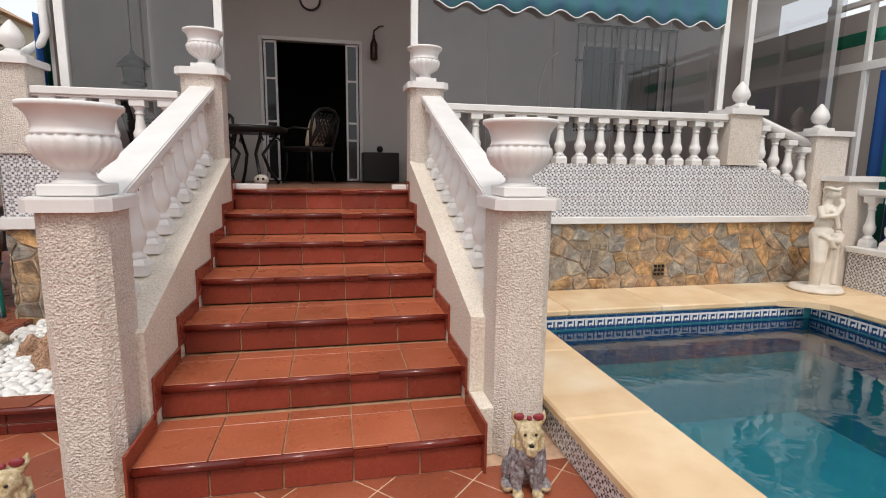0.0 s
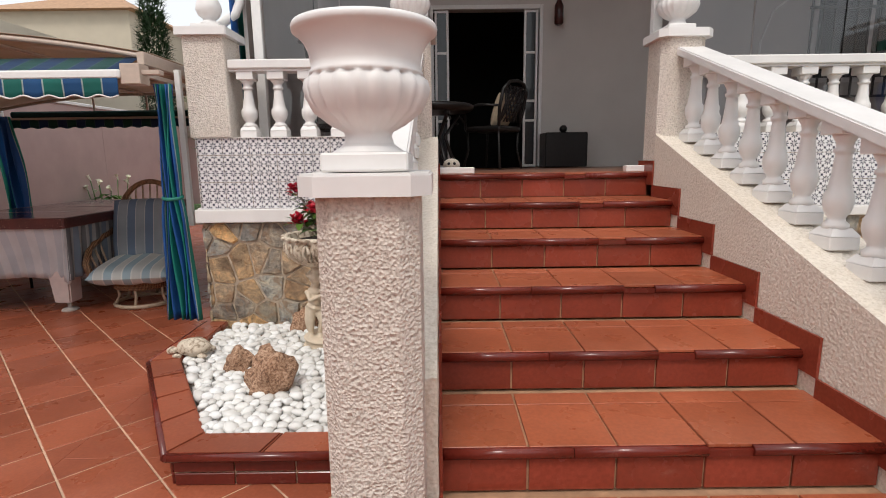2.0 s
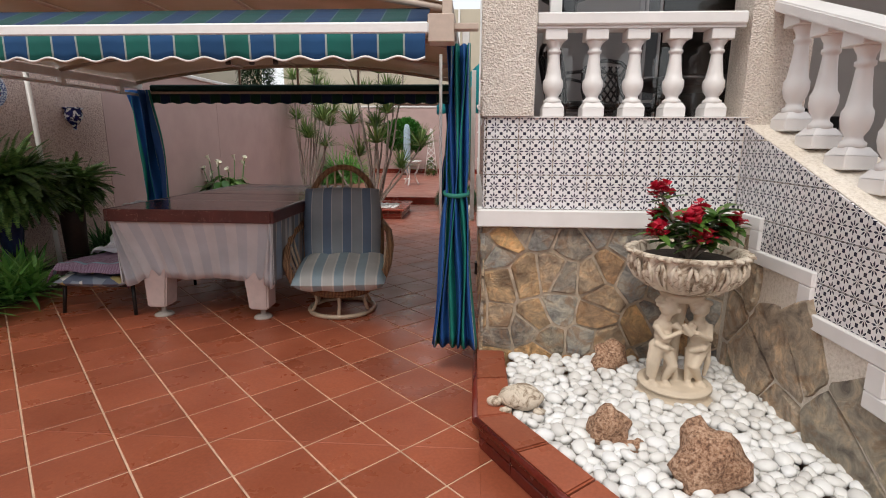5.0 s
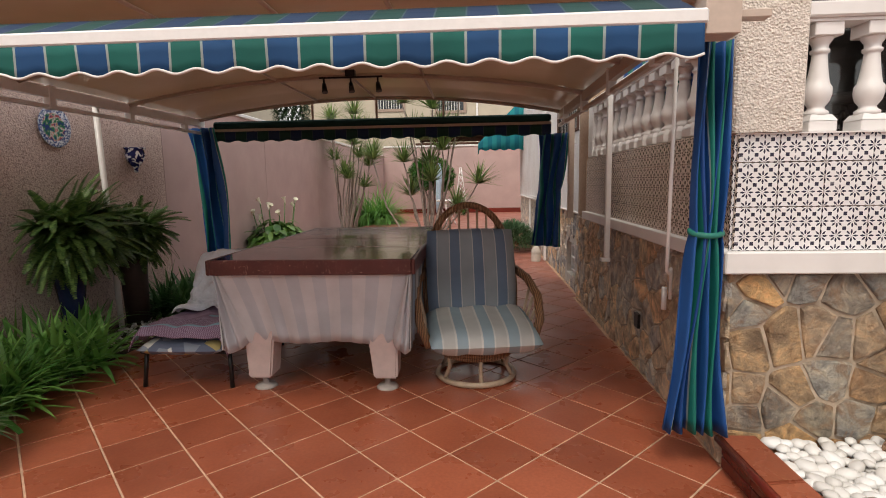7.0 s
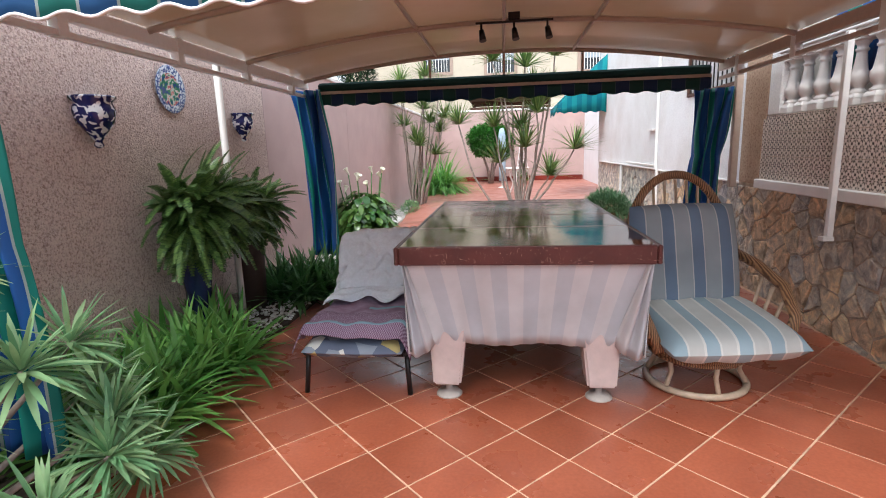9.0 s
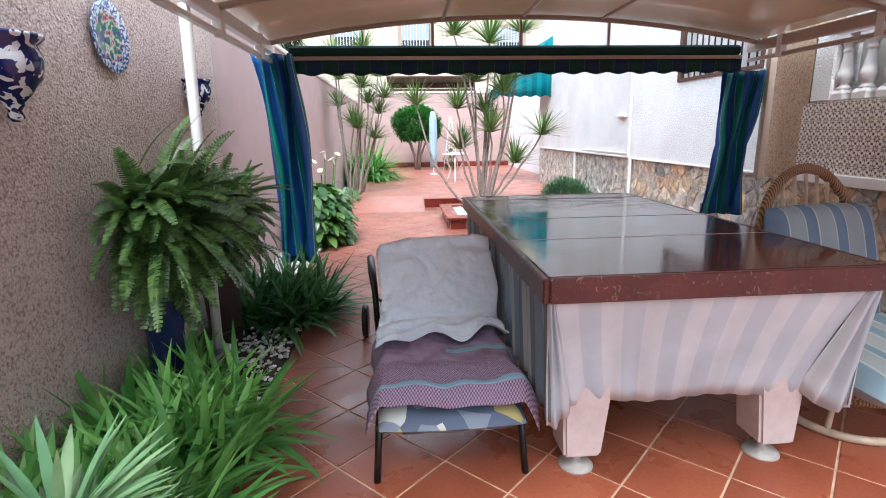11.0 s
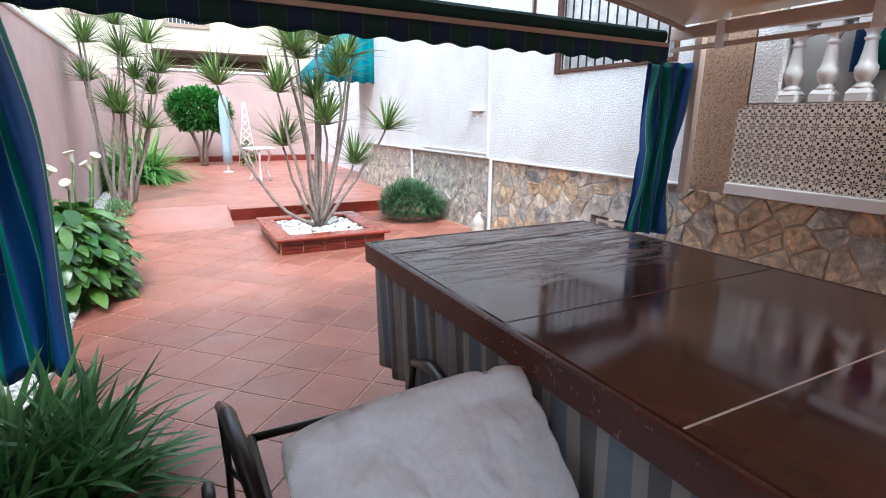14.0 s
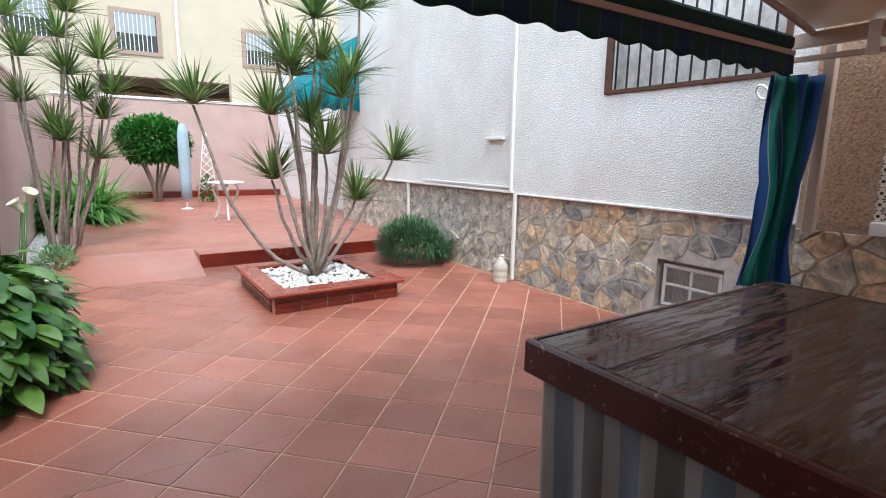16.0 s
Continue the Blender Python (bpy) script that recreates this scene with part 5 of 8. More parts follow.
teal = thing("far_awning", "turquoise awning over a doorway far down the lane", "awning")
sheet("canvas", lambda u, v: (-3.75 + 1.09 * v, 15.4 + 1.75 * u, 2.3 + 1.05 * v), 10, 4, M_TEAL, teal, "", (1.6, 1.5), thick=0.004)
sheet("valance", lambda u, v: (-3.75 + 0.01 * math.sin(u * 40), 15.4 + 1.75 * u, 2.3 - (0.17 + 0.035 * math.sin(u * 50)) * v), 60, 2, M_TEAL, teal, "", (1.6, 0.2), thick=0.004)
sheet("side_panel", lambda u, v: (-3.75 + 1.09 * u, 15.4, 2.12 + (0.18 + 1.05 * u) * v + 0.02 * math.sin(u * 30) * (1 - v)), 20, 3, M_TEAL, teal, "", (1.1, 0.9), thick=0.003)
quick("arm", M_ALU, teal, (-3.6, -2.66, 15.44, 15.47, 2.3, 2.33))


def curtain(label, cx, y, z0, z1, w_top, w_tie, w_bot, ztie, folds=7, shift=0.0, lean=(0, 0), tie=True, yamp=0.035, turn=0.0):
    t = thing("curtain", label, "curtain", group="pergola curtains")
    ca, sa = math.cos(radians(turn)), math.sin(radians(turn))

    def f(u, v):
        z = z1 + (z0 - z1) * v
        vt = (z1 - ztie) / (z1 - z0)
        if v < vt:
            w = w_top + (w_tie - w_top) * (v / vt) ** 1.6
        else:
            w = w_tie + (w_bot - w_tie) * ((v - vt) / (1 - vt)) ** 0.7
        a = (u - 0.5) * w
        d = yamp * math.sin(u * folds * 2 * math.pi + 1.3 * math.sin(v * 3)) * (0.4 + 0.6 * min(1, w / w_top)) + 0.02 * math.sin(v * 7 + u * 3)
        a += 0.012 * math.sin(v * 9 + u * 11)
        return (cx + a * ca - d * sa + shift * v + lean[0] * math.sin(math.pi * v), y + a * sa + d * ca + lean[1] * v, z)
    sheet("canvas", f, 90, 26, M_CURTAIN, t, "green and blue striped canvas", (1.5, z1 - z0), thick=0.003)
    if tie:
        bmx = bmesh.new()
        tube(bmx, [(cx + shift * 0.45 + (w_tie / 2 + 0.015) * math.cos(a), y + 0.05 * math.sin(a), ztie + 0.012 * math.sin(a)) for a in (2 * math.pi * i / 16 for i in range(16))], 0.014, 6, close=True)
        part("tieback", bmx, plain("green_cord", (0.01, 0.16, 0.12)), t, "green fabric tieback")
    return t


curtain("green and blue striped canvas curtain tied back at the stone corner", -2.84, 4.84, 0.2, 1.93, 0.14, 0.1, 0.27, 1.13, folds=6, shift=-0.02)
curtain("striped canvas curtain hanging by the pebbledash wall end of the pergola", -7.0, 8.4, 0.3, 2.03, 0.34, 0.3, 0.3, 1.1, folds=3, shift=0.08, lean=(0.05, 0), tie=False, yamp=0.05)
curtain("dark striped canvas curtain gathered at the stone pier", -2.97, 8.42, 0.62, 1.88, 0.36, 0.24, 0.34, 1.25, folds=3, shift=-0.1, tie=False, turn=-25)
curtain("striped canvas curtain at the near end of the pebbledash wall", -6.95, 4.72, 0.25, 1.93, 0.5, 0.42, 0.55, 1.1, folds=5, tie=False)

sl3 = thing("spotlight_bar", "dark brown ceiling bar with three small spotlights under the arched roof", "ceiling light")
quick("bar", M_BLACK, sl3, (-5.16, -4.62, 6.94, 6.96, 2.245, 2.26), (-4.93, -4.85, 6.92, 6.98, 2.26, 2.31))
for x in (-5.12, -4.89, -4.66):
    bm = bmesh.new()
    tube(bm, [(x, 6.95, 2.245), (x, 6.95, 2.2)], 0.008, 6)
    tube(bm, [(x, 6.95, 2.205), (x + 0.012, 6.93, 2.13)], [0.018, 0.026], 10)
    part("spot", bm, M_BLACK, sl3)

# ---- table ----
table = thing("patio_table", "large table with a worn maroon top", "table", at=(-4.875, 6.73, 0))
quick("tabletop", M_TABLE, table, (-0.63, 0.63, -1.125, 1.125, 0.885, 0.908), bevel=0.004)
for b in ((-0.63, 0.63, -1.15, -1.1255, 0.815, 0.9085), (-0.63, 0.63, 1.1255, 1.15, 0.815, 0.9085), (-0.655, -0.6305, -1.15, 1.15, 0.815, 0.9085), (0.6305, 0.655, -1.15, 1.15, 0.815, 0.9085)):
    quick("edge_board", M_EDGE, table, b, bevel=0.006, label="chipped maroon edge board")
for y, joint_m in ((-0.51, M_LEGS), (0.06, M_EDGE), (0.9, M_BLACK)):
    quick("board_joint", joint_m, table, (-0.625, 0.625, y, y + 0.005, 0.9078, 0.9092), bevel=0)
for sx in (-1, 1):
    for sy in (-1, 1):
        bm = bmesh.new()
        x0, x1 = sx * 0.56, sx * 0.4
        lo = [(sx * 0.5, 0.09), (sx * 0.345, 0.09)]
        hi = [(sx * 0.53, 0.8), (sx * 0.27, 0.8)]
        y0, y1 = sy * 0.99, sy * 0.82
        vs = [bm.verts.new(p) for p in ((lo[0][0], y0, 0.09), (lo[1][0], y0, 0.09), (lo[1][0], y1, 0.09), (lo[0][0], y1, 0.09), (hi[0][0], y0, 0.75), (hi[1][0], y0, 0.75), (hi[1][0], y1, 0.75), (hi[0][0], y1, 0.75))]
        for q in ((0, 1, 2, 3), (7, 6, 5, 4), (0, 4, 5, 1), (1, 5, 6, 2), (2, 6, 7, 3), (3, 7, 4, 0)):
            bm.faces.new([vs[i] for i in q])
        bmesh.ops.bevel(bm, geom=bm.edges[:], offset=0.012, segments=2, affect="EDGES")
        leg = part("leg", bm, M_LEGS, table, "pinkish covered tapering leg")
        bm = bmesh.new()
        lathe(bm, [(0.075, 0), (0.075, 0.006), (0.06, 0.022), (0.02, 0.03), (0.02, 0.092)], 16, cx=sx * 0.42, cy=sy * 0.9)
        part("foot", bm, plain("dusty_plastic_foot", (0.42, 0.37, 0.33), 0.6), leg, "dusty round foot")
cloth = thing("table_skirt", "pale striped fabric skirt drawn in under the table's edge", "tablecloth", at=(-4.875, 6.73, 0))


def skirt_low(u):
    return 0.43 - 0.1 * math.cos(u * 2 * math.pi) * 0.0 + (0.02 * math.sin(u * 9)) - 0.1 * (1 - abs(2 * u - 1))


def front_cloth(sy):
    def f(u, v):
        inset = 0.02 + 0.13 * v
        x = (-0.63 + inset + (1.26 - 2 * inset) * u)
        z = 0.85 - v * (0.85 - (0.335 + 0.05 * (abs(2 * u - 1) ** 6) * -0.6 + 0.008 * math.sin(u * 13)))
        y = sy * (1.118 - 0.14 * v + 0.006 * math.sin(u * 60 + 0.5) * v - 0.015 * math.sin(math.pi * v))
        return (x, y, z)
    return f


def side_cloth(sx):
    def f(u, v):
        y = -1.1 + 2.2 * u
        low = 0.33 + 0.02 * math.sin(u * 11)
        z = 0.85 - v * (0.85 - low)
        x = sx * (0.625 - 0.03 * v + 0.018 * math.sin(u * 95 + 2 * math.sin(u * 9)) * v ** 0.7)
        return (x, y, z)
    return f


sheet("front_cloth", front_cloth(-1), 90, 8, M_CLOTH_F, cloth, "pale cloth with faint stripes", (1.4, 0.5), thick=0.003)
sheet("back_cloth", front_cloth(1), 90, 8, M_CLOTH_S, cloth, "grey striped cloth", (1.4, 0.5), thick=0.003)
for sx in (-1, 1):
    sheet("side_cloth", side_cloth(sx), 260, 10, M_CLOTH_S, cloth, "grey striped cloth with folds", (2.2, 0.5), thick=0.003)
for sx in (-1, 1):
    def corner(u, v, sx=sx):
        a = u * 1.0
        x = sx * (0.47 + 0.155 * (1 - v * 0.1) * a + 0.14 * (1 - v) * (1 - a))
        y = -1.118 + 0.12 * v * (1 - a) + 0.04 * v * math.sin(u * 3) + 0.02 * math.sin(u * 14 + v) - 0.03 * (1 - abs(2 * u - 1)) * v
        return (x, y, 0.85 - v * (0.5 + 0.06 * math.sin(u * 2.6)))
    sheet("corner_fold", corner, 16, 8, M_CLOTH_F, cloth, "gathered corner of the pale cloth", (0.25, 0.5), thick=0.003)

# ---- swivel chair ----
ch = thing("swivel_chair", "rattan swivel armchair with blue-grey striped cushions beside the table", "armchair", at=(-3.86, 6.08, 0), rz=8)


def ring(bm, r, z, t, n=28, cx=0, cy=0):
    tube(bm, [(cx + r * math.cos(2 * math.pi * i / n), cy + r * math.sin(2 * math.pi * i / n), z) for i in range(n)], t, 8, close=True)


bm = bmesh.new()
ring(bm, 0.27, 0.02, 0.02)
part("base_ring", bm, M_CANE, ch, "pale cane floor ring")
bm = bmesh.new()
for z in (0.19, 0.215, 0.24):
    ring(bm, 0.25, z, 0.016)
part("upper_ring", bm, M_RATTAN, ch, "bundled brown cane ring")
for i in range(6):
    a = math.pi / 6 + i * math.pi / 3
    bm = bmesh.new()
    tube(bm, [(0.265 * math.cos(a), 0.265 * math.sin(a), 0.03), (0.225 * math.cos(a), 0.225 * math.sin(a), 0.11), (0.24 * math.cos(a), 0.24 * math.sin(a), 0.2)], 0.014, 8)
    part("strut", bm, M_CANE, ch)
bm = bmesh.new()
ring(bm, 0.31, 0.27, 0.02)
tube(bm, [(-0.3, 0, 0.27), (0.3, 0, 0.27)], 0.015)
tube(bm, [(0, -0.3, 0.27), (0, 0.3, 0.27)], 0.015)
part("seat_frame", bm, M_RATTAN, ch)
hoop = []
for i in range(25):
    a = math.pi * i / 24
    s = math.sin(a) ** 0.55
    z = 0.3 + 0.89 * s if i not in (0, 24) else 0.3
    hoop.append((-0.335 * math.cos(a) * (1.0 if s > 0.3 else 0.95), 0.2 + 0.2 * (z - 0.3), z))
bm = bmesh.new()
tube(bm, hoop, 0.026, 10)
part("back_hoop", bm, M_RATTAN, ch, "woven brown cane hoop")
for i in range(7):
    x = -0.21 + i * 0.07
    bm = bmesh.new()
    tube(bm, [(x * 0.9, 0.23, 0.32), (x, 0.37, 1.1 + 0.06 * (1 - (x / 0.25) ** 2))], 0.009, 6)
    part("spindle", bm, M_CANE, ch)
for sx in (-1, 1):
    bm = bmesh.new()
    tube(bm, [(sx * 0.33, 0.3, 0.72), (sx * 0.4, 0.12, 0.66), (sx * 0.42, -0.1, 0.58), (sx * 0.4, -0.24, 0.45), (sx * 0.34, -0.27, 0.3)], 0.03, 10)
    part("armrest", bm, M_RATTAN, ch, "thick woven cane armrest")
    for k in range(3):
        bm = bmesh.new()
        tube(bm, [(sx * 0.4, 0.06 - 0.1 * k, 0.6 - 0.04 * k), (sx * 0.33, 0.06 - 0.09 * k, 0.3)], 0.011, 6)
        part("arm_spindle", bm, M_CANE, ch)


def cushion(w, d, h, n=24):
    def f(u, v):
        a, b = 2 * u - 1, 2 * v - 1
        e = max(0.0, (1 - abs(a) ** 5)) ** 0.5 * max(0.0, (1 - abs(b) ** 5)) ** 0.5
        puff = 0.82 + 0.18 * abs(math.cos(a * 3 * math.pi / 2))
        return (a * w / 2 * (0.96 + 0.04 * (1 - b * b)), b * d / 2 * (0.96 + 0.04 * (1 - a * a)), h / 2 * e * puff)
    return f


def padded(name, w, d, h, material, parent, m, label, uv=None):
    verts, uvs, faces = [], [], []
    n = 28
    f = cushion(w, d, h)
    for side in (1, -1):
        o = len(verts)
        for j in range(n + 1):
            for i in range(n + 1):
                p = f(i / n, j / n)
                verts.append(m @ Vector((p[0], p[1], side * p[2])))
                uvs.append((w * i / n, d * j / n))
        for j in range(n):
            for i in range(n):
                a = o + j * (n + 1) + i
                q = (a, a + 1, a + n + 2, a + n + 1)
                faces.append(q if side > 0 else q[::-1])
    return soup(name, verts, faces, material, parent, label, uvs=uvs)


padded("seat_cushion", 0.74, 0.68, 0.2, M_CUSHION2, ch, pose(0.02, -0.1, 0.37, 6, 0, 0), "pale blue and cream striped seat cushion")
padded("back_cushion", 0.66, 0.68, 0.18, M_CUSHION_SHADE, ch, pose(0.0, 0.2, 0.69, 76, 0, 0), "blue and grey striped back cushion, darkened for its shade")

# ---- lounger with towels ----
lg = thing("sun_lounger", "black metal sun lounger covered by towels beside the table", "sun lounger", at=(-5.83, 6.6, 0), rz=0)
bm = bmesh.new()
for sx in (-1, 1):
    tube(bm, [(sx * 0.29, -0.83, 0.26), (sx * 0.29, 0.15, 0.3), (sx * 0.29, 0.9, 0.3)], 0.016)
tube(bm, [(-0.29, -0.83, 0.26), (0.29, -0.83, 0.26)], 0.016)
tube(bm, [(-0.29, 0.9, 0.3), (0.29, 0.9, 0.3)], 0.016)
part("frame", bm, M_BLACK, lg)
for sx in (-1, 1):
    for y in (-0.8, 0.12):
        bm = bmesh.new()
        tube(bm, [(sx * 0.29, y + 0.03, 0.28), (sx * 0.31, y, 0.0)], 0.015)
        part("leg", bm, M_BLACK, lg)
    bm = bmesh.new()
    ax = sx * (0.0 if sx < 0 else -0.1)
    tube(bm, [(sx * 0.33 + ax * 0.4, 0.12, 0.3), (sx * 0.34 + ax * 0.5, 0.16, 0.52), (sx * 0.36 + ax, 0.3, 0.6), (sx * 0.38 + ax, 0.55, 0.62), (sx * 0.39 + ax, 0.72, 0.56)], [0.016, 0.018, 0.024, 0.024, 0.016], 8)
    part("armrest", bm, M_BLACK, lg, "curved dark armrest")
    bm = bmesh.new()
    tube(bm, [(sx * 0.39 + ax, 0.72, 0.56), (sx * 0.38 + ax, 0.76, 0.3), (sx * 0.38 + ax, 0.78, 0.1)], 0.012)
    tube(bm, [(sx * 0.3, 0.5, 0.33), (sx * 0.38, 0.76, 0.3)], 0.01)
    part("rear_leg", bm, M_BLACK, lg)
    bm = bmesh.new()
    wheel = [(0.0, -0.012), (0.06, -0.016), (0.1, -0.022), (0.115, -0.014), (0.115, 0.014), (0.1, 0.022), (0.06, 0.016), (0.0, 0.012)]
    lathe(bm, [(max(r, 0.002), z) for r, z in wheel], 24)
    bm.transform(pose(sx * 0.45 + ax * 1.3, 0.78, 0.115, 0, 90, 0))
    part("wheel", bm, M_BLACK, lg)
bm = bmesh.new()
tube(bm, [(-0.28, -0.22, 0.31), (-0.28, 0.02, 0.76), (0.28, 0.02, 0.76), (0.28, -0.22, 0.31)], 0.014)
part("backrest_frame", bm, M_BLACK, lg)
M_PATCH = Mat("patchwork_pad", 0.9)
ckk = M_PATCH.n("TexVoronoi", Scale=11.0)
M_PATCH.link(M_PATCH.co, ckk.inputs["Vector"])
M_PATCH.color(M_PATCH.ramp(M_PATCH.sep(ckk.outputs["Color"])[0], [(0, (0.12, 0.14, 0.2)), (0.35, (0.66, 0.64, 0.58)), (0.6, (0.5, 0.4, 0.16)), (0.8, (0.25, 0.28, 0.33))], constant=True))
M_PATCH = M_PATCH.m
padded("seat_pad", 0.6, 0.72, 0.11, M_PATCH, lg, pose(0, -0.55, 0.3, 2, 0, 0), "geometric patterned pad")
padded("back_pad", 0.58, 0.66, 0.07, plain("dark_blue_pad", (0.03, 0.035, 0.06), 0.9), lg, pose(0, -0.085, 0.52, 60, 0, 0), "dark pad")

tw = thing("lilac_towel", "patterned lilac towel spread over the lounger seat", "towel", at=(-5.83, 6.6, 0))


def lil(u, v):
    x = -0.34 + 0.68 * u
    y = -0.9 + 0.72 * v
    e = max(0, abs(2 * u - 1) - 0.82) / 0.18
    z = 0.43 + 0.02 * math.sin(y * 5) - 0.12 * e ** 1.5 - 0.05 * max(0, 0.08 - v) / 0.08 * (1 + 0.6 * u)
    z += 0.012 * noise.fractal(Vector((u * 4, v * 5, 1.0)), 1.0, 2.0, 3) + 0.006 * math.sin(x * 30 + y * 8) + 0.16 * max(0, v - 0.85) + 0.01 * math.sin(v * 20) * e
    return (x + 0.01 * math.sin(v * 12), y + 0.012 * math.sin(u * 9), z)


sheet("cloth", lil, 60, 80, M_LILAC, tw, "", (1.0, 1.0), thick=0.006)
tw2 = thing("white_towel", "white towel draped over the lounger's raised back", "towel", at=(-5.83, 6.6, 0))


def wht(u, v):
    x = -0.3 + 0.6 * u
    if v < 0.2:
        t = v / 0.2
        y, z = 0.12 - 0.045 * t, 0.6 + 0.235 * t
    elif v < 0.68:
        t = (v - 0.2) / 0.48
        y = 0.075 - 0.27 * t - 0.05 * math.sin(math.pi * t)
        z = 0.84 - 0.36 * t
    else:
        t = (v - 0.68) / 0.32
        y, z = -0.235 - 0.13 * t, 0.48 - 0.025 * t + 0.012 * math.sin(t * 9 + u * 5)
    k = max(0, v - 0.64)
    c = max(0.0, 1 - abs(v - 0.2) / 0.06)
    q = noise.fractal(Vector((u * 5, v * 7, 3.0)), 1.0, 2.0, 3)
    y -= 0.045 * math.sin(u * 11 + 1) * k * 3
    wr = 0.022 * q + 0.014 * (1 - abs(math.sin(u * 5 - v * 6 + q))) ** 3 + 0.012 * (1 - abs(math.sin(u * 3 + v * 8 + 1 + q))) ** 4
    return (x * (1 + 0.22 * k) + 0.01 * math.sin(v * 14 + 1), y - wr - 0.012 * math.sin(math.pi * c), z + 0.02 * math.sin(u * 17) * k * 3 + 0.035 * (u - 0.5) + wr * 0.6 - 0.03 * (2 * u - 1) ** 4)


sheet("cloth", wht, 70, 90, M_TOWEL_W, tw2, "", (0.6, 1.2), thick=0.008)

# ---- wall ceramics ----


def wall_vase(y, z, s, label):
    t = thing("wall_vase", label, "wall planter", (-7.45, y, z), group="wall planters")
    bm = bmesh.new()
    lathe(bm, [(0.012 * s, 0.0), (0.028 * s, 0.015 * s), (0.02 * s, 0.04 * s), (0.04 * s, 0.07 * s), (0.1 * s, 0.15 * s), (0.115 * s, 0.22 * s), (0.1 * s, 0.265 * s), (0.125 * s, 0.29 * s), (0.125 * s, 0.3 * s), (0.105 * s, 0.3 * s)], 24, cx=0.07 * s)
    part("body", bm, M_BLUEWHITE, t, "glazed blue and white body")


wall_vase(5.97, 1.46, 1.0, "blue and white ceramic wall planter on the pebbledash wall")
wall_vase(7.77, 1.52, 0.85, "small blue and white ceramic wall planter behind the fern")
pl = thing("wall_plate", "round painted ceramic plate hung on the pebbledash wall", "plate", (-7.445, 6.8, 1.89))
bm = bmesh.new()
lathe(bm, [(0.1, 0.0), (0.17, 0.02), (0.175, 0.026), (0.17, 0.028), (0.1, 0.012), (0.004, 0.01)], 32)
bm.transform(pose(0, 0, 0, 0, 90, 0))
part("plate_body", bm, M_PLATE, pl)

# ---- plants ----


def plant(name, label, cat, V, F, mat, at=(0, 0, 0), pot=None):
    t = thing(name, label, cat, at)
    soup("leaves", V, F, mat, t, kind="stuff")
    return t


def rosette(c, n, L, w, droop, shape, zmin=-0.4, axis=None, jitter=0.2):
    sp = []
    for _ in range(n):
        d = rnd_dir(zmin, 1)
        if axis is not None:
            d = (d + Vector(axis) * 0.5).normalized()
        sp.append((Vector(c) + d * 0.02, d, L * R.uniform(1 - jitter, 1 + jitter), w * R.uniform(0.8, 1.2), droop * R.uniform(0.5, 1.4), shape))
    return sp


# spurge at the near end
t = thing("spurge_shrub", "pale green leafy spurge shrub at the foot of the pebbledash wall", "shrub", (-7.08, 4.22, 0))
sp, bm = [], bmesh.new()
for c in ((0.55, 0.25, 0.72), (0.42, 0.05, 0.95), (0.62, 0.5, 0.42), (0.2, 0.4, 1.0), (0.3, 0.15, 0.55), (0.7, 0.1, 0.3), (0.45, 0.55, 0.7), (0.0, 0.1, 1.15), (0.72, 0.35, 0.36), (-0.1, 0.4, 0.8), (0.55, -0.25, 0.6), (0.25, -0.2, 0.9), (0.66, 0.62, 0.2), (0.35, 0.75, 0.45), (0.1, -0.4, 0.6), (0.5, -0.5, 0.35)):
    sp += rosette(c, 85, 0.19, 0.021, 0.35, "leaf", -0.5)
    tube(bm, [(0.1, 0.1, 0.0), (c[0] * 0.5, c[1] * 0.5, c[2] * 0.5), c], [0.018, 0.014, 0.009], 6)
part("stem", bm, M_TRUNK, t)
V, F = blades(sp)
soup("leaves", V, F, M_LEAF_EUPH, t, kind="stuff")


def strap_clump(at, n, L, w, label, name="strap_leaf_plant", spread=0.3, mat=None, zmin=0.35, droop=0.9):
    t = thing(name, label, "plant", at)
    sp = []
    for _ in range(n):
        a, r = R.uniform(0, 6.28), spread * math.sqrt(R.random())
        d = rnd_dir(zmin, 1)
        sp.append(((r * math.cos(a), r * math.sin(a), 0.0), d, L * R.uniform(0.6, 1.15), w * R.uniform(0.7, 1.2), droop * R.uniform(0.3, 1.3), "strap"))
    V, F = blades(sp, 6)
    soup("leaves", V, F, mat or M_LEAF_STRAP, t, kind="stuff")
    return t


strap_clump((-7.0, 5.35, 0.03), 460, 0.55, 0.046, "dense clump of green strap leaves in the wall bed", spread=0.34)
strap_clump((-7.02, 6.05, 0.03), 420, 0.5, 0.044, "green strap-leaved clump under the large fern", spread=0.34)
strap_clump((-7.24, 6.6, 0.03), 220, 0.36, 0.03, "short green strap-leaved clump at the foot of the pergola post", spread=0.16)
strap_clump((-6.93, 7.84, 0.03), 760, 0.5, 0.04, "dark green strap-leaved plant behind the fern", mat=M_LEAF_DARK, spread=0.36)
strap_clump((-6.85, 17.9, 0.25), 900, 1.25, 0.04, "arching grassy clump under the dragon trees", spread=0.35, droop=2.1)


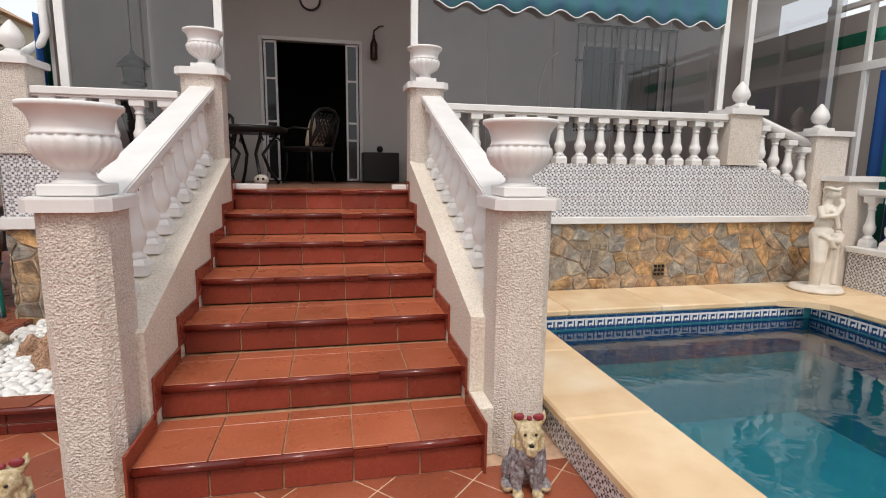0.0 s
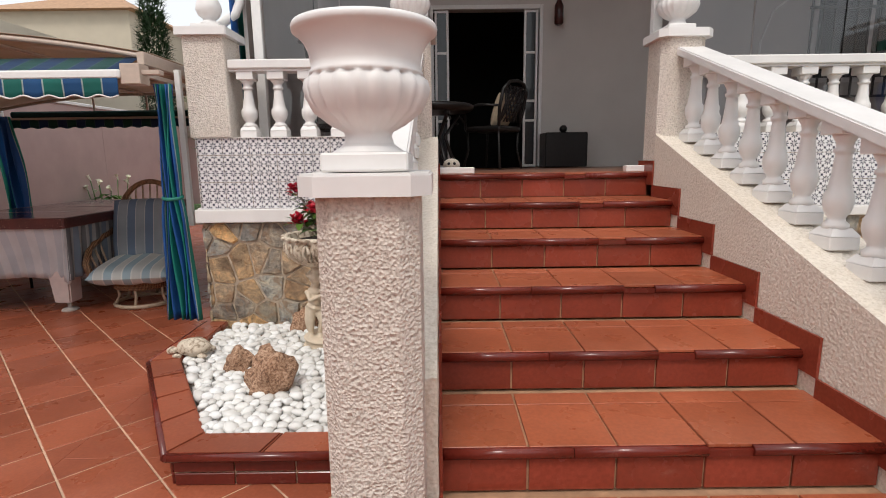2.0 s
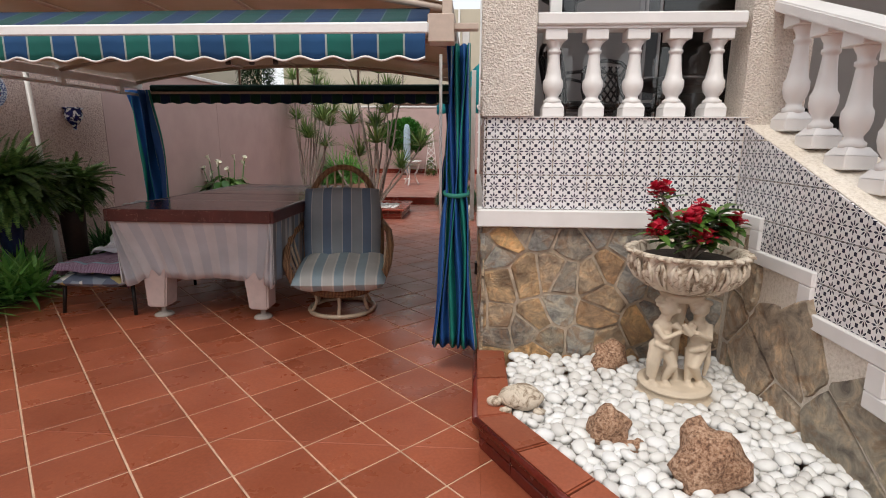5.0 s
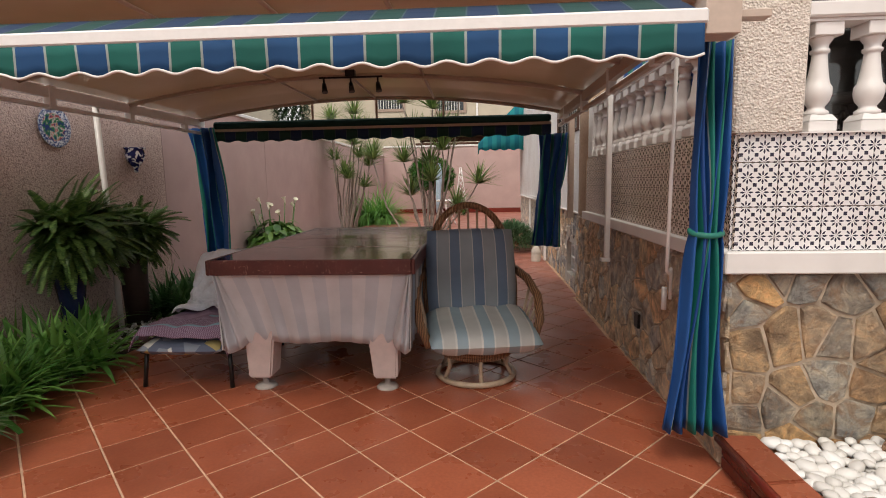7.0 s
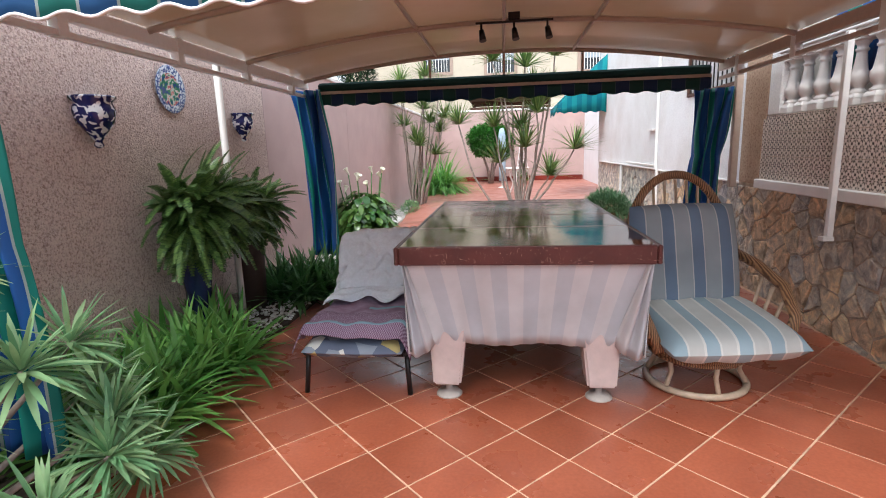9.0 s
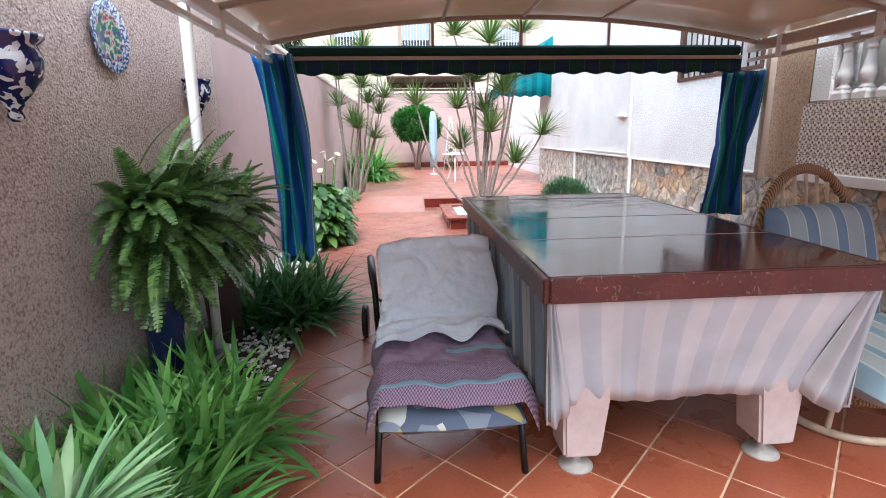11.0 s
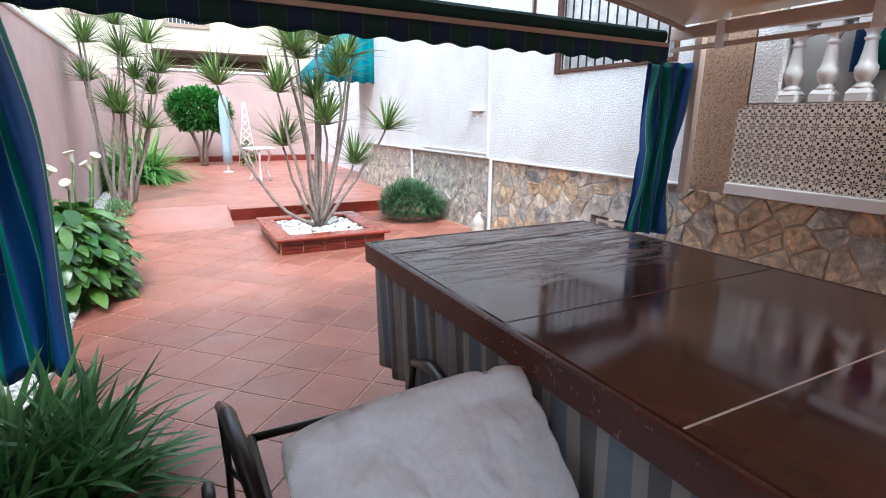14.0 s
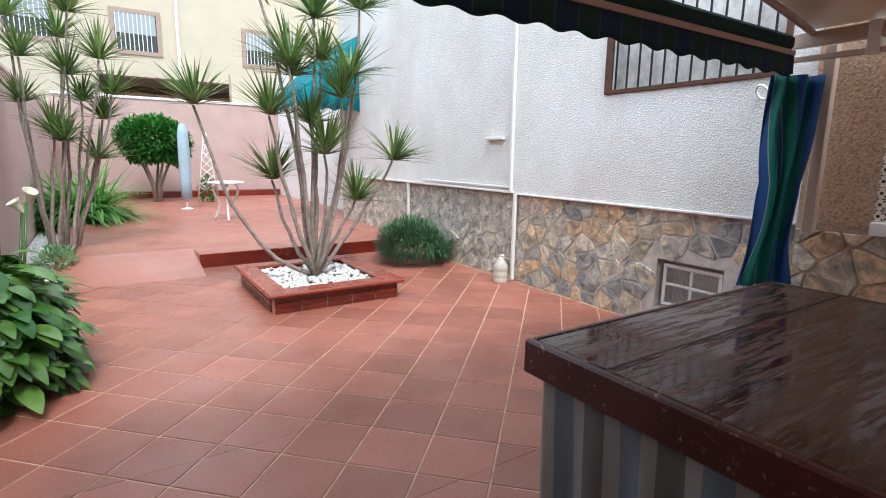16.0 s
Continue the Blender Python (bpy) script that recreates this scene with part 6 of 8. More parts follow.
def fern(at, n, L, label, back=0.3):
    t = thing("fern", label, "fern", at)
    V, F = [], []
    segs = 30
    for i in range(n):
        d = rnd_dir(-0.35, 0.85)
        if d.x < -0.1:
            d.x *= -back
            d.normalize()
        p = Vector((R.uniform(-0.08, 0.14), R.uniform(-0.14, 0.14), R.uniform(-0.08, 0.08)))
        Lf = L * R.uniform(0.6, 1.15)
        droop, tilt = R.uniform(0.5, 1.6), R.uniform(-0.6, 0.6)
        dd, st = d.copy(), Lf / segs
        for k in range(segs):
            dd = (dd + Vector((0, 0, -droop / segs))).normalized()
            side = dd.cross(Vector((0.01, 0, 1))).normalized()
            up = side.cross(dd)
            side = (side + up * tilt).normalized()
            p = p + dd * st
            w = 0.037 * math.sin(math.pi * (0.15 + 0.82 * k / segs)) ** 0.6 * R.uniform(0.85, 1.1)
            for sg in (-1, 1):
                b = len(V)
                q = p + (side * sg + dd * 0.3) * w + up * 0.15 * w
                V += [p - dd * st * 0.52, p + dd * st * 0.52, q + dd * st * 0.3, q - dd * st * 0.25]
                F.append((b, b + 1, b + 2, b + 3))
    soup("fronds", V, F, M_LEAF_FERN, t, kind="stuff", smooth=False)
    return t


fn = fern((-7.27, 6.6, 0.99), 430, 0.52, "large arching green fern on a dark stand by the wall")
bm = bmesh.new()
lathe(bm, [(0.1, -1.07), (0.09, -0.6), (0.13, -0.3), (0.16, -0.1), (0.14, -0.1)], 20)
part("pot", bm, plain("dark_blue_glazed_pot", (0.02, 0.03, 0.1), 0.2), fn, "dark blue glazed pot")
fn2 = fern((-7.22, 7.34, 0.92), 240, 0.4, "smaller fern at the pergola post")
bm = bmesh.new()
lathe(bm, [(0.1, -0.95), (0.12, -0.4), (0.14, -0.1), (0.12, -0.1)], 18)
part("pot", bm, plain("dark_clay_pot", (0.05, 0.03, 0.025), 0.6), fn2, "dark clay pot")

# arum lilies
cl = thing("arum_lily", "broad-leaved arum lily clump with white flowers by the gravel", "flowering plant", (-7.1, 10.75, 0.02))
sp = []
for _ in range(900):
    a, r = R.uniform(0, 6.28), 0.46 * math.sqrt(R.random())
    h = R.uniform(0.1, 0.82) * (1 - 0.6 * (r / 0.55) ** 2)
    d = Vector((math.cos(a) * 0.9, math.sin(a) * 0.9, R.uniform(-0.5, 0.5)))
    sp.append(((max(-0.3, r * math.cos(a) * 0.85), r * math.sin(a) * 1.35, h), d, R.uniform(0.14, 0.24), R.uniform(0.075, 0.12), R.uniform(0.5, 1.5), "leaf"))
V, F = blades(sp, 5, 0.1)
soup("leaves", V, F, M_LEAF_BROAD, cl, kind="stuff")
for k in range(9):
    a, r = R.uniform(0, 6.28), R.uniform(0.1, 0.38)
    x, y, h = r * math.cos(a), r * math.sin(a), R.uniform(0.78, 1.08)
    bm = bmesh.new()
    tube(bm, [(x * 0.6, y * 0.6, 0.2), (x, y, h)], 0.008, 6)
    st = part("stalk", bm, M_LEAF_BROAD, cl)
    bm = bmesh.new()
    lathe(bm, [(0.007, -0.04), (0.014, 0.0), (0.022, 0.04), (0.03, 0.065), (0.042, 0.075), (0.038, 0.073), (0.018, 0.04), (0.006, 0.02)], 12)
    bm.transform(pose(x, y, h, 35 * math.cos(k), 30 * math.sin(k * 2.3), a * 57))
    part("flower", bm, M_PETAL, st, "white trumpet flower")


def dragon(name_label, at, stems, leaf_L=0.36, n=70):
    t = thing("dragon_tree", name_label, "tree", at)
    bm, sp = bmesh.new(), []
    for root, mid, top in stems:
        P = [Vector(root), Vector(mid), Vector(top)]
        pts = []
        for i in range(9):
            s = i / 8
            pts.append((1 - s) ** 2 * P[0] + 2 * s * (1 - s) * P[1] + s * s * P[2] + Vector((0.012 * math.sin(i * 2.1), 0.012 * math.cos(i * 1.7), 0)))
        tube(bm, pts, [0.025 - 0.0016 * i for i in range(9)], 7)
        ax = (P[2] - P[1]).normalized()
        sp += rosette(top, n, leaf_L * R.uniform(0.85, 1.12), 0.034, 0.32, "spike", -0.35, ax * 1.1)
    part("trunk", bm, M_TRUNK, t, "several thin grey ringed stems")
    V, F = blades(sp, 3)
    soup("crown", V, F, M_LEAF_DRAC, t, kind="stuff")
    return t


dragon("many-stemmed dragon tree in the square brick planter", (-4.72, 11.95, 0.17), [
    ((0.0, 0, 0), (0.0, 0, 1.0), (0.12, 0.1, 2.5)),
    ((0.03, 0, 0), (-0.15, 0, 1.5), (-0.42, 0.0, 2.6)),
    ((0.05, 0.03, 0), (0.45, 0, 1.2), (0.6, 0.1, 2.65)),
    ((0.05, 0, 0), (0.5, 0, 0.5), (0.92, 0, 1.15)),
    ((-0.04, 0, 0), (-0.75, 0.0, 0.25), (-1.0, 0.1, 1.62)),
    ((0.0, 0.05, 0), (-0.1, 0.1, 0.8), (-0.1, 0.15, 1.95)),
    ((0.02, -0.04, 0), (0.35, -0.1, 0.9), (0.3, -0.1, 1.75)),
    ((0.0, -0.05, 0), (-0.3, -0.05, 0.8), (-0.4, -0.1, 1.55)),
    ((0.03, 0.0, 0), (0.3, 0.1, 0.4), (0.52, 0.1, 0.72)),
    ((0.0, 0.0, 0), (-0.25, 0.2, 0.4), (-0.32, 0.2, 0.95)),
    ((0.0, 0.03, 0), (0.1, 0.2, 1.0), (0.25, 0.3, 2.15)),
    ((0.0, 0.0, 0), (0.15, -0.1, 0.6), (0.1, -0.15, 1.2)),
    ((0.0, 0.0, 0), (-0.1, -0.1, 1.0), (-0.22, -0.15, 2.0)),
    ((0.02, 0.0, 0), (0.3, -0.05, 0.9), (0.42, -0.05, 1.98)),
    ((0.0, 0.03, 0), (0.1, 0.0, 0.7), (0.05, 0.1, 1.5)),
], 0.46, 78)
dragon("tall dragon trees against the pink wall", (-7.0, 14.7, 0.02), [
    ((0.0, 0, 0), (-0.2, 0, 1.2), (-0.15, 0, 2.4)),
    ((0.08, 0.1, 0), (0.1, 0.1, 1.4), (0.35, 0.0, 2.95)),
    ((0.1, 0, 0), (0.4, 0, 1.2), (0.62, 0, 2.45)),
    ((0.12, -0.1, 0), (0.3, 0, 1.0), (0.4, 0.1, 1.95)),
    ((-0.1, 0.2, 0), (-0.1, 0.2, 1.0), (-0.2, 0.2, 1.9)),
    ((0.15, 0.3, 0), (0.4, 0.3, 0.9), (0.6, 0.3, 1.75)),
    ((-0.05, -0.1, 0), (0.0, 0, 1.0), (0.1, -0.1, 1.55)),
    ((0.0, 0.2, 0), (0.2, 0.5, 1.5), (0.2, 0.6, 2.75)),
    ((0.05, 0.1, 0), (0.2, 0.2, 1.0), (0.28, 0.1, 2.25)),
    ((0.1, 0.1, 0), (0.5, 0.0, 1.0), (0.72, 0.1, 2.05)),
    ((0.0, 0.0, 0), (0.1, -0.2, 0.9), (0.2, -0.2, 1.45)),
    ((-0.05, 0.1, 0), (-0.2, 0.1, 1.2), (-0.25, 0.15, 2.85)),
    ((0.1, 0.2, 0), (0.3, 0.2, 0.6), (0.5, 0.1, 1.25)),
], 0.46, 74)


def leafy(name, label, at, rad, n, L, w, mat, shape="leaf", zs=(-0.8, 1), cat="shrub", clumps=14):
    t = thing(name, label, cat, at)
    sp = []
    lobes = [(rnd_dir(*zs), R.uniform(0.75, 1.12)) for _ in range(clumps)]
    for _ in range(n):
        d = rnd_dir(*zs)
        k = max((lo[0].dot(d)) ** 6 * lo[1] if lo[0].dot(d) > 0 else 0 for lo in lobes)
        s = (0.82 + 0.2 * k) * R.uniform(0.6, 1.03)
        p = Vector((d.x * rad[0], d.y * rad[1], d.z * rad[2])) * s
        dd = (d + rnd_dir() * 0.8).normalized()
        sp.append((p, dd, L * R.uniform(0.7, 1.3), w * R.uniform(0.8, 1.2), 0.2, shape))
    V, F = blades(sp, 2)
    soup("leaves", V, F, mat, t, kind="stuff")
    return t


bb = leafy("round_shrub", "clipped round glossy green shrub before the pink end wall", (-5.42, 21.3, 1.6), (0.85, 0.8, 0.68), 7000, 0.12, 0.055, M_LEAF_BUSH)
bm = bmesh.new()
for k in range(5):
    a = k * 1.3
    tube(bm, [(0.05 * math.cos(a), 0.05 * math.sin(a), -1.42), (0.1 * math.cos(a), 0.1 * math.sin(a), -1.0), (0.35 * math.cos(a), 0.3 * math.sin(a), -0.4)], [0.05, 0.04, 0.02], 6)
part("trunk", bm, M_TRUNK, bb)
leafy("rosemary", "low rosemary bush against the stone plinth", (-3.12, 12.75, 0.18), (0.5, 0.55, 0.38), 6500, 0.085, 0.012, M_LEAF_ROSE, "strap", (-0.25, 1))
leafy("yellow_weed", "small yellowish plant at the gravel edge", (-6.98, 14.0, 0.12), (0.2, 0.35, 0.2), 500, 0.07, 0.025, M_LEAF_EUPH, zs=(-0.1, 1))

# ---- things on the platform ----
ps = thing("furled_parasol", "furled pale blue parasol standing on the platform", "parasol", (-5.02, 19.2, 0.167))
bm = bmesh.new()
lathe(bm, [(0.03, 0.2), (0.1, 0.22), (0.095, 0.6), (0.11, 1.1), (0.1, 1.6), (0.06, 1.78), (0.02, 1.8)], 16, flutes=5, depth=0.12, span=(0.2, 1.8))
part("canopy", bm, M_BLUEPARASOL, ps)
bm = bmesh.new()
tube(bm, [(0, 0, 0.0), (0, 0, 0.25)], 0.018)
lathe(bm, [(0.12, 0.0), (0.12, 0.02), (0.03, 0.04)], 16)
part("pole", bm, M_ALU, ps)
ft = thing("cast_table", "small white ornate cast metal table on the red platform", "table", (-4.62, 16.95, 0.167))
bm = bmesh.new()
lathe(bm, [(0.3, 0.66), (0.32, 0.67), (0.32, 0.69), (0.3, 0.7)], 28)
part("tabletop", bm, M_WHITE, ft)
for k in range(3):
    a = k * 2.094 + 0.4
    bm = bmesh.new()
    tube(bm, [((0.05 + r) * math.cos(a), (0.05 + r) * math.sin(a), z) for r, z in ((0.2, 0.0), (0.17, 0.05), (0.1, 0.2), (0.08, 0.3), (0.17, 0.45), (0.2, 0.58), (0.12, 0.66))], 0.022, 8)
    part("leg", bm, M_WHITE, ft, "scrolled white leg")
ob = thing("obelisk_trellis", "white lattice obelisk trellis on the platform", "trellis", (-4.35, 20.8, 0.167))
bm = bmesh.new()
for sx in (-1, 1):
    for k in range(7):
        z = 0.2 + 0.2 * k
        w = 0.24 * (1 - z / 1.9)
        tube(bm, [(sx * w, 0, z), (-sx * w * 0.8, 0, z + 0.25)], 0.012, 5)
    tube(bm, [(sx * 0.24, 0, 0), (sx * 0.02, 0, 1.7)], 0.014, 5)
part("lattice", bm, M_WHITE, ob)
lg2 = leafy("ivy_pot", "leafy plant climbing the white trellis", (-4.35, 20.9, 0.45), (0.22, 0.2, 0.4), 350, 0.08, 0.05, M_LEAF_BROAD)

# ---- brick planter ----
pt = thing("square_planter", "square dark red glazed brick planter holding white gravel", "planter", (-4.7, 11.96, 0))
bmm = bmesh.new()
for (x0, x1, y0, y1) in ((-0.6, 0.6, -0.66, -0.55), (-0.6, 0.6, 0.55, 0.66), (-0.6, -0.49, -0.549, 0.549), (0.49, 0.6, -0.549, 0.549)):
    box(bmm, x0, x1, y0, y1, 0, 0.15)
part("mortar_core", bmm, M_GROUT, pt)
bm0 = bmesh.new()
box(bm0, 0.003, 0.237, -0.012, 0.0, 0.003, 0.047, bevel=0.003)
brick_me = mesh_of("brick", bm0, M_DARKTILE)
for face, (ox, oy, rz, L) in enumerate(((-0.6, -0.66, 0, 1.2), (0.6, -0.66, 90, 1.32), (0.6, 0.66, 180, 1.2), (-0.6, 0.66, 270, 1.32))):
    for row in range(3):
        for i in range(int(L / 0.24)):
            o = part("brick", brick_me, None, pt)
            o.matrix_basis = pose(ox, oy, 0, 0, 0, rz) @ Matrix.Translation((i * 0.24 + (0.04 if L > 1.25 else 0) + 0.0, 0, row * 0.05))
for b in ((-0.66, 0.66, -0.72, -0.52, 0.152, 0.19), (-0.66, 0.66, 0.52, 0.72, 0.152, 0.19), (-0.66, -0.46, -0.518, 0.518, 0.152, 0.19), (0.46, 0.66, -0.518, 0.518, 0.152, 0.19)):
    quick("rim_slab", riser_red, pt, b, bevel=0.012, label="red glazed rim")
quick("soil", M_SOIL, pt, (-0.485, 0.485, -0.545, 0.545, 0.0, 0.12), bevel=0)


def pebble_field(name, label, inside, x0, x1, y0, y1, z, n, r0, r1, parent=None, seed=3, relief=0.02, minsep=0.8):
    """Joined small stones."""
    rr = random.Random(seed)
    bmx = bmesh.new()
    bmesh.ops.create_icosphere(bmx, subdivisions=1, radius=1.0)
    base = [v.co.copy() for v in bmx.verts]
    fcs = [tuple(v.index for v in f.verts) for f in bmx.faces]
    bmx.free()
    V, F = [], []
    k = 0
    while k < n:
        x, y = rr.uniform(x0, x1), rr.uniform(y0, y1)
        k += 1
        if not inside(x, y):
            continue
        r = rr.uniform(r0, r1)
        m = pose(x, y, z + rr.uniform(0, relief), rr.uniform(-20, 20), rr.uniform(-20, 20), rr.uniform(0, 180))
        o = len(V)
        s = (r * rr.uniform(0.9, 1.3), r * rr.uniform(0.7, 1.0), r * rr.uniform(0.45, 0.7))
        V += [m @ Vector((b.x * s[0], b.y * s[1], b.z * s[2])) for b in base]
        F += [tuple(i + o for i in f) for f in fcs]
    o = soup(name, V, F, M_PEBBLE_J, parent, label, kind="stuff")
    return o


pebble_field("gravel_fill", "white pebbles filling the planter", lambda x, y: True, -0.46, 0.46, -0.52, 0.52, 0.135, 650, 0.022, 0.036, pt)
gv = pebble_field("gravel", "small pale gravel along the boundary wall", lambda x, y: True, -7.43, -7.0, 8.25, 19.0, 0.03, 9000, 0.012, 0.024, seed=5)
pebble_field("gravel", "pale gravel scattered on the soil by the post", lambda x, y: True, -7.2, -6.75, 5.0, 8.2, 0.035, 800, 0.012, 0.022, seed=6)

# ---- pebble bed by the stairs ----
BED = [(-2.72, 4.9), (-2.72, 4.1), (-2.07, 3.06), (-1.24, 3.06), (-1.24, 4.9)]


def inset(poly, d):
    out, n = [], len(poly)
    for i in range(n):
        p, a, b = Vector(poly[i]), Vector(poly[i - 1]), Vector(poly[(i + 1) % n])
        e1, e2 = (p - a).normalized(), (b - p).normalized()
        n1, n2 = Vector((-e1.y, e1.x)), Vector((-e2.y, e2.x))
        bis = (n1 + n2).normalized()
        out.append(tuple(p + bis * d / max(0.3, bis.dot(n1))))
    return out


bed = thing("pebble_bed", "low bed edged with red tiles and dark glazed brick below the terrace", "planting bed", kind="structure")
IN, MID = inset(BED, 0.17), inset(BED, 0.03)
bm = bmesh.new()
prism(bm, [(p[0], p[1]) for p in inset(BED, 0.16)], 0.0, 0.09)
part("soil", bm, M_MORTAR2, bed)
for i in (0, 1, 2):
    a, b, c, d = BED[i], BED[i + 1], IN[i + 1], IN[i]
    if i == 0:
        a, d = (BED[0][0], 4.9), (IN[0][0], 4.9)
    if i == 2:
        b, c = (-1.258, BED[3][1]), (-1.258, IN[3][1])
    m0, m1 = MID[i], MID[i + 1]
    if i == 0:
        m0 = (m0[0], 4.9)
    if i == 2:
        m1 = (-1.258, m1[1])
    bm = bmesh.new()
    prism(bm, [m0, m1, c, d], 0.0, 0.128)
    part("kerb_core", bm, M_GROUT, bed)
    L = (Vector(b) - Vector(a)).length
    n = max(1, round(L / 0.33))
    for k in range(n):
        s0, s1 = k / n + 0.004, (k + 1) / n - 0.004
        q = [Vector(a).lerp(Vector(b), s0), Vector(a).lerp(Vector(b), s1), Vector(d).lerp(Vector(c), s1), Vector(d).lerp(Vector(c), s0)]
        bm = bmesh.new()
        prism(bm, [tuple(p) for p in q], 0.13, 0.165, bevel=0.008)
        part("tile", bm, M_TILE, bed)
    bm = bmesh.new()
    tube(bm, [(*(Vector(a).lerp(Vector(b), 0.0)), 0.145), (*(Vector(a).lerp(Vector(b), 1.0)), 0.145)], 0.02, 10)
    part("nosing", bm, M_DARKTILE, bed, "dark red rounded edge")
    nb = max(1, round(L / 0.24))
    dv = (Vector(m1) - Vector(m0))
    ang = math.degrees(math.atan2(dv.y, dv.x))
    Lm = dv.length
    for row in range(2):
        for k in range(nb):
            w = Lm / nb
            bm = bmesh.new()
            box(bm, 0.003, w - 0.003, -0.012, 0.0, 0.003, 0.058, bevel=0.003)
            o = part("brick", bm, M_DARKTILE, bed)
            o.matrix_basis = pose(m0[0], m0[1], row * 0.062, 0, 0, ang) @ Matrix.Translation((k * w, 0, 0))


def in_poly(x, y, poly):
    res, n = False, len(poly)
    for i in range(n):
        (xa, ya), (xb, yb) = poly[i], poly[(i + 1) % n]
        if (ya > y) != (yb > y) and x < (xb - xa) * (y - ya) / (yb - ya) + xa:
            res = not res
    return res


INN = inset(BED, 0.2)
pb_meshes = []
for k in range(8):
    bm = bmesh.new()
    blob(bm, (0, 0, 0), (1.12, 0.88, 0.62), 2, 0.18, k * 3.1)
    pb_meshes.append(mesh_of("pebble", bm, M_PEBBLE))
pk = thing("pebbles", "loose smooth white river pebbles in the bed", "pebbles")
placed = []
rr = random.Random(11)
for att in range(30000):
    x, y = rr.uniform(-2.6, -1.22), rr.uniform(3.15, 4.92)
    if not in_poly(x, y, INN) and not (in_poly(x, y, [(-2.0, 3.26), (-1.235, 3.26), (-1.235, 4.925), (-2.5, 4.925), (-2.5, 4.3)])):
        continue
    r = rr.uniform(0.026, 0.045)
    if math.hypot(x + 1.67, y - 4.52) < 0.17 + r:
        continue
    if any((x - a) ** 2 + (y - b) ** 2 < (0.7 * (r + c)) ** 2 for a, b, c in placed):
        continue
    placed.append((x, y, r))
    if len(placed) >= 820:
        break
placed.sort(key=lambda p: p[1])
for x, y, r in placed:
    o = new("pebble", pb_meshes[rr.randrange(8)])
    o.parent = pk
    o.matrix_basis = pose(x, y, 0.118 + rr.uniform(0, 0.018) + 0.02 * max(0, (4.9 - y) / 3), rr.uniform(-18, 18), rr.uniform(-18, 18), rr.uniform(0, 360))
    o.scale = (r, r, r)
pebble_field("pebbles_under", "small white pebbles between the larger ones", lambda x, y: in_poly(x, y, inset(BED, 0.19)) or (x > -1.6 and y > 3.25), -2.65, -1.22, 3.1, 4.9, 0.1, 2700, 0.022, 0.034, seed=9, relief=0.01)
for nm, at, r, lab, sd in (("boulder", (-1.83, 3.74, 0.2), (0.125, 0.105, 0.155), "reddish brown granite boulder on the white pebbles", 1), ("boulder", (-2.13, 4.03, 0.16), (0.09, 0.075, 0.105), "small grey-brown boulder on the pebbles", 2), ("boulder", (-1.93, 4.81, 0.16), (0.095, 0.07, 0.12), "reddish pointed boulder beside the cherub stand", 3), ("boulder", (-2.04, 3.97, 0.13), (0.045, 0.04, 0.035), "small tan stone on the pebbles", 4)):
    t = thing(nm, lab, "boulder", at)
    bm = bmesh.new()
    blob(bm, (0, 0, 0), r, 3, 0.55, sd * 7.3)
    part("rock", bm, M_BOULDER, t)
tt = thing("stone_tortoise", "small cast stone tortoise on the bed's edge", "garden ornament", (-2.5, 4.24, 0.15))
bm = bmesh.new()
blob(bm, (0, 0, 0.05), (0.11, 0.08, 0.06), 3, 0.12, 5)
blob(bm, (-0.13, -0.02, 0.035), (0.04, 0.028, 0.028), 2)
for a, b in ((-0.08, -0.07), (-0.08, 0.07), (0.08, -0.07), (0.08, 0.07)):
    blob(bm, (a, b, 0.015), (0.035, 0.022, 0.02), 1)
part("body", bm, M_CARVED, tt)


def statue(name, label, at, rz, blobs, material, voxel=0.008, cat="statue"):
    """Rounded masses melted into one plain mesh."""
    bm = bmesh.new()
    for kind, *a in blobs:
        if kind == "b":
            blob(bm, a[0], a[1], 2)
        elif kind == "t":
            tube(bm, a[0], a[1], 10)
        elif kind == "l":
            lathe(bm, a[0], 28, cx=a[1], cy=a[2], z=a[3])
    ob = part(name, bm, material)
    ob.matrix_basis = pose(*at, 0, 0, rz)
    md = ob.modifiers.new("melt", "REMESH")
    md.mode, md.voxel_size, md.use_smooth_shade = "VOXEL", voxel, True
    sm = ob.modifiers.new("smooth", "SMOOTH")
    sm.iterations = 2
    return tagged(ob, label, cat)


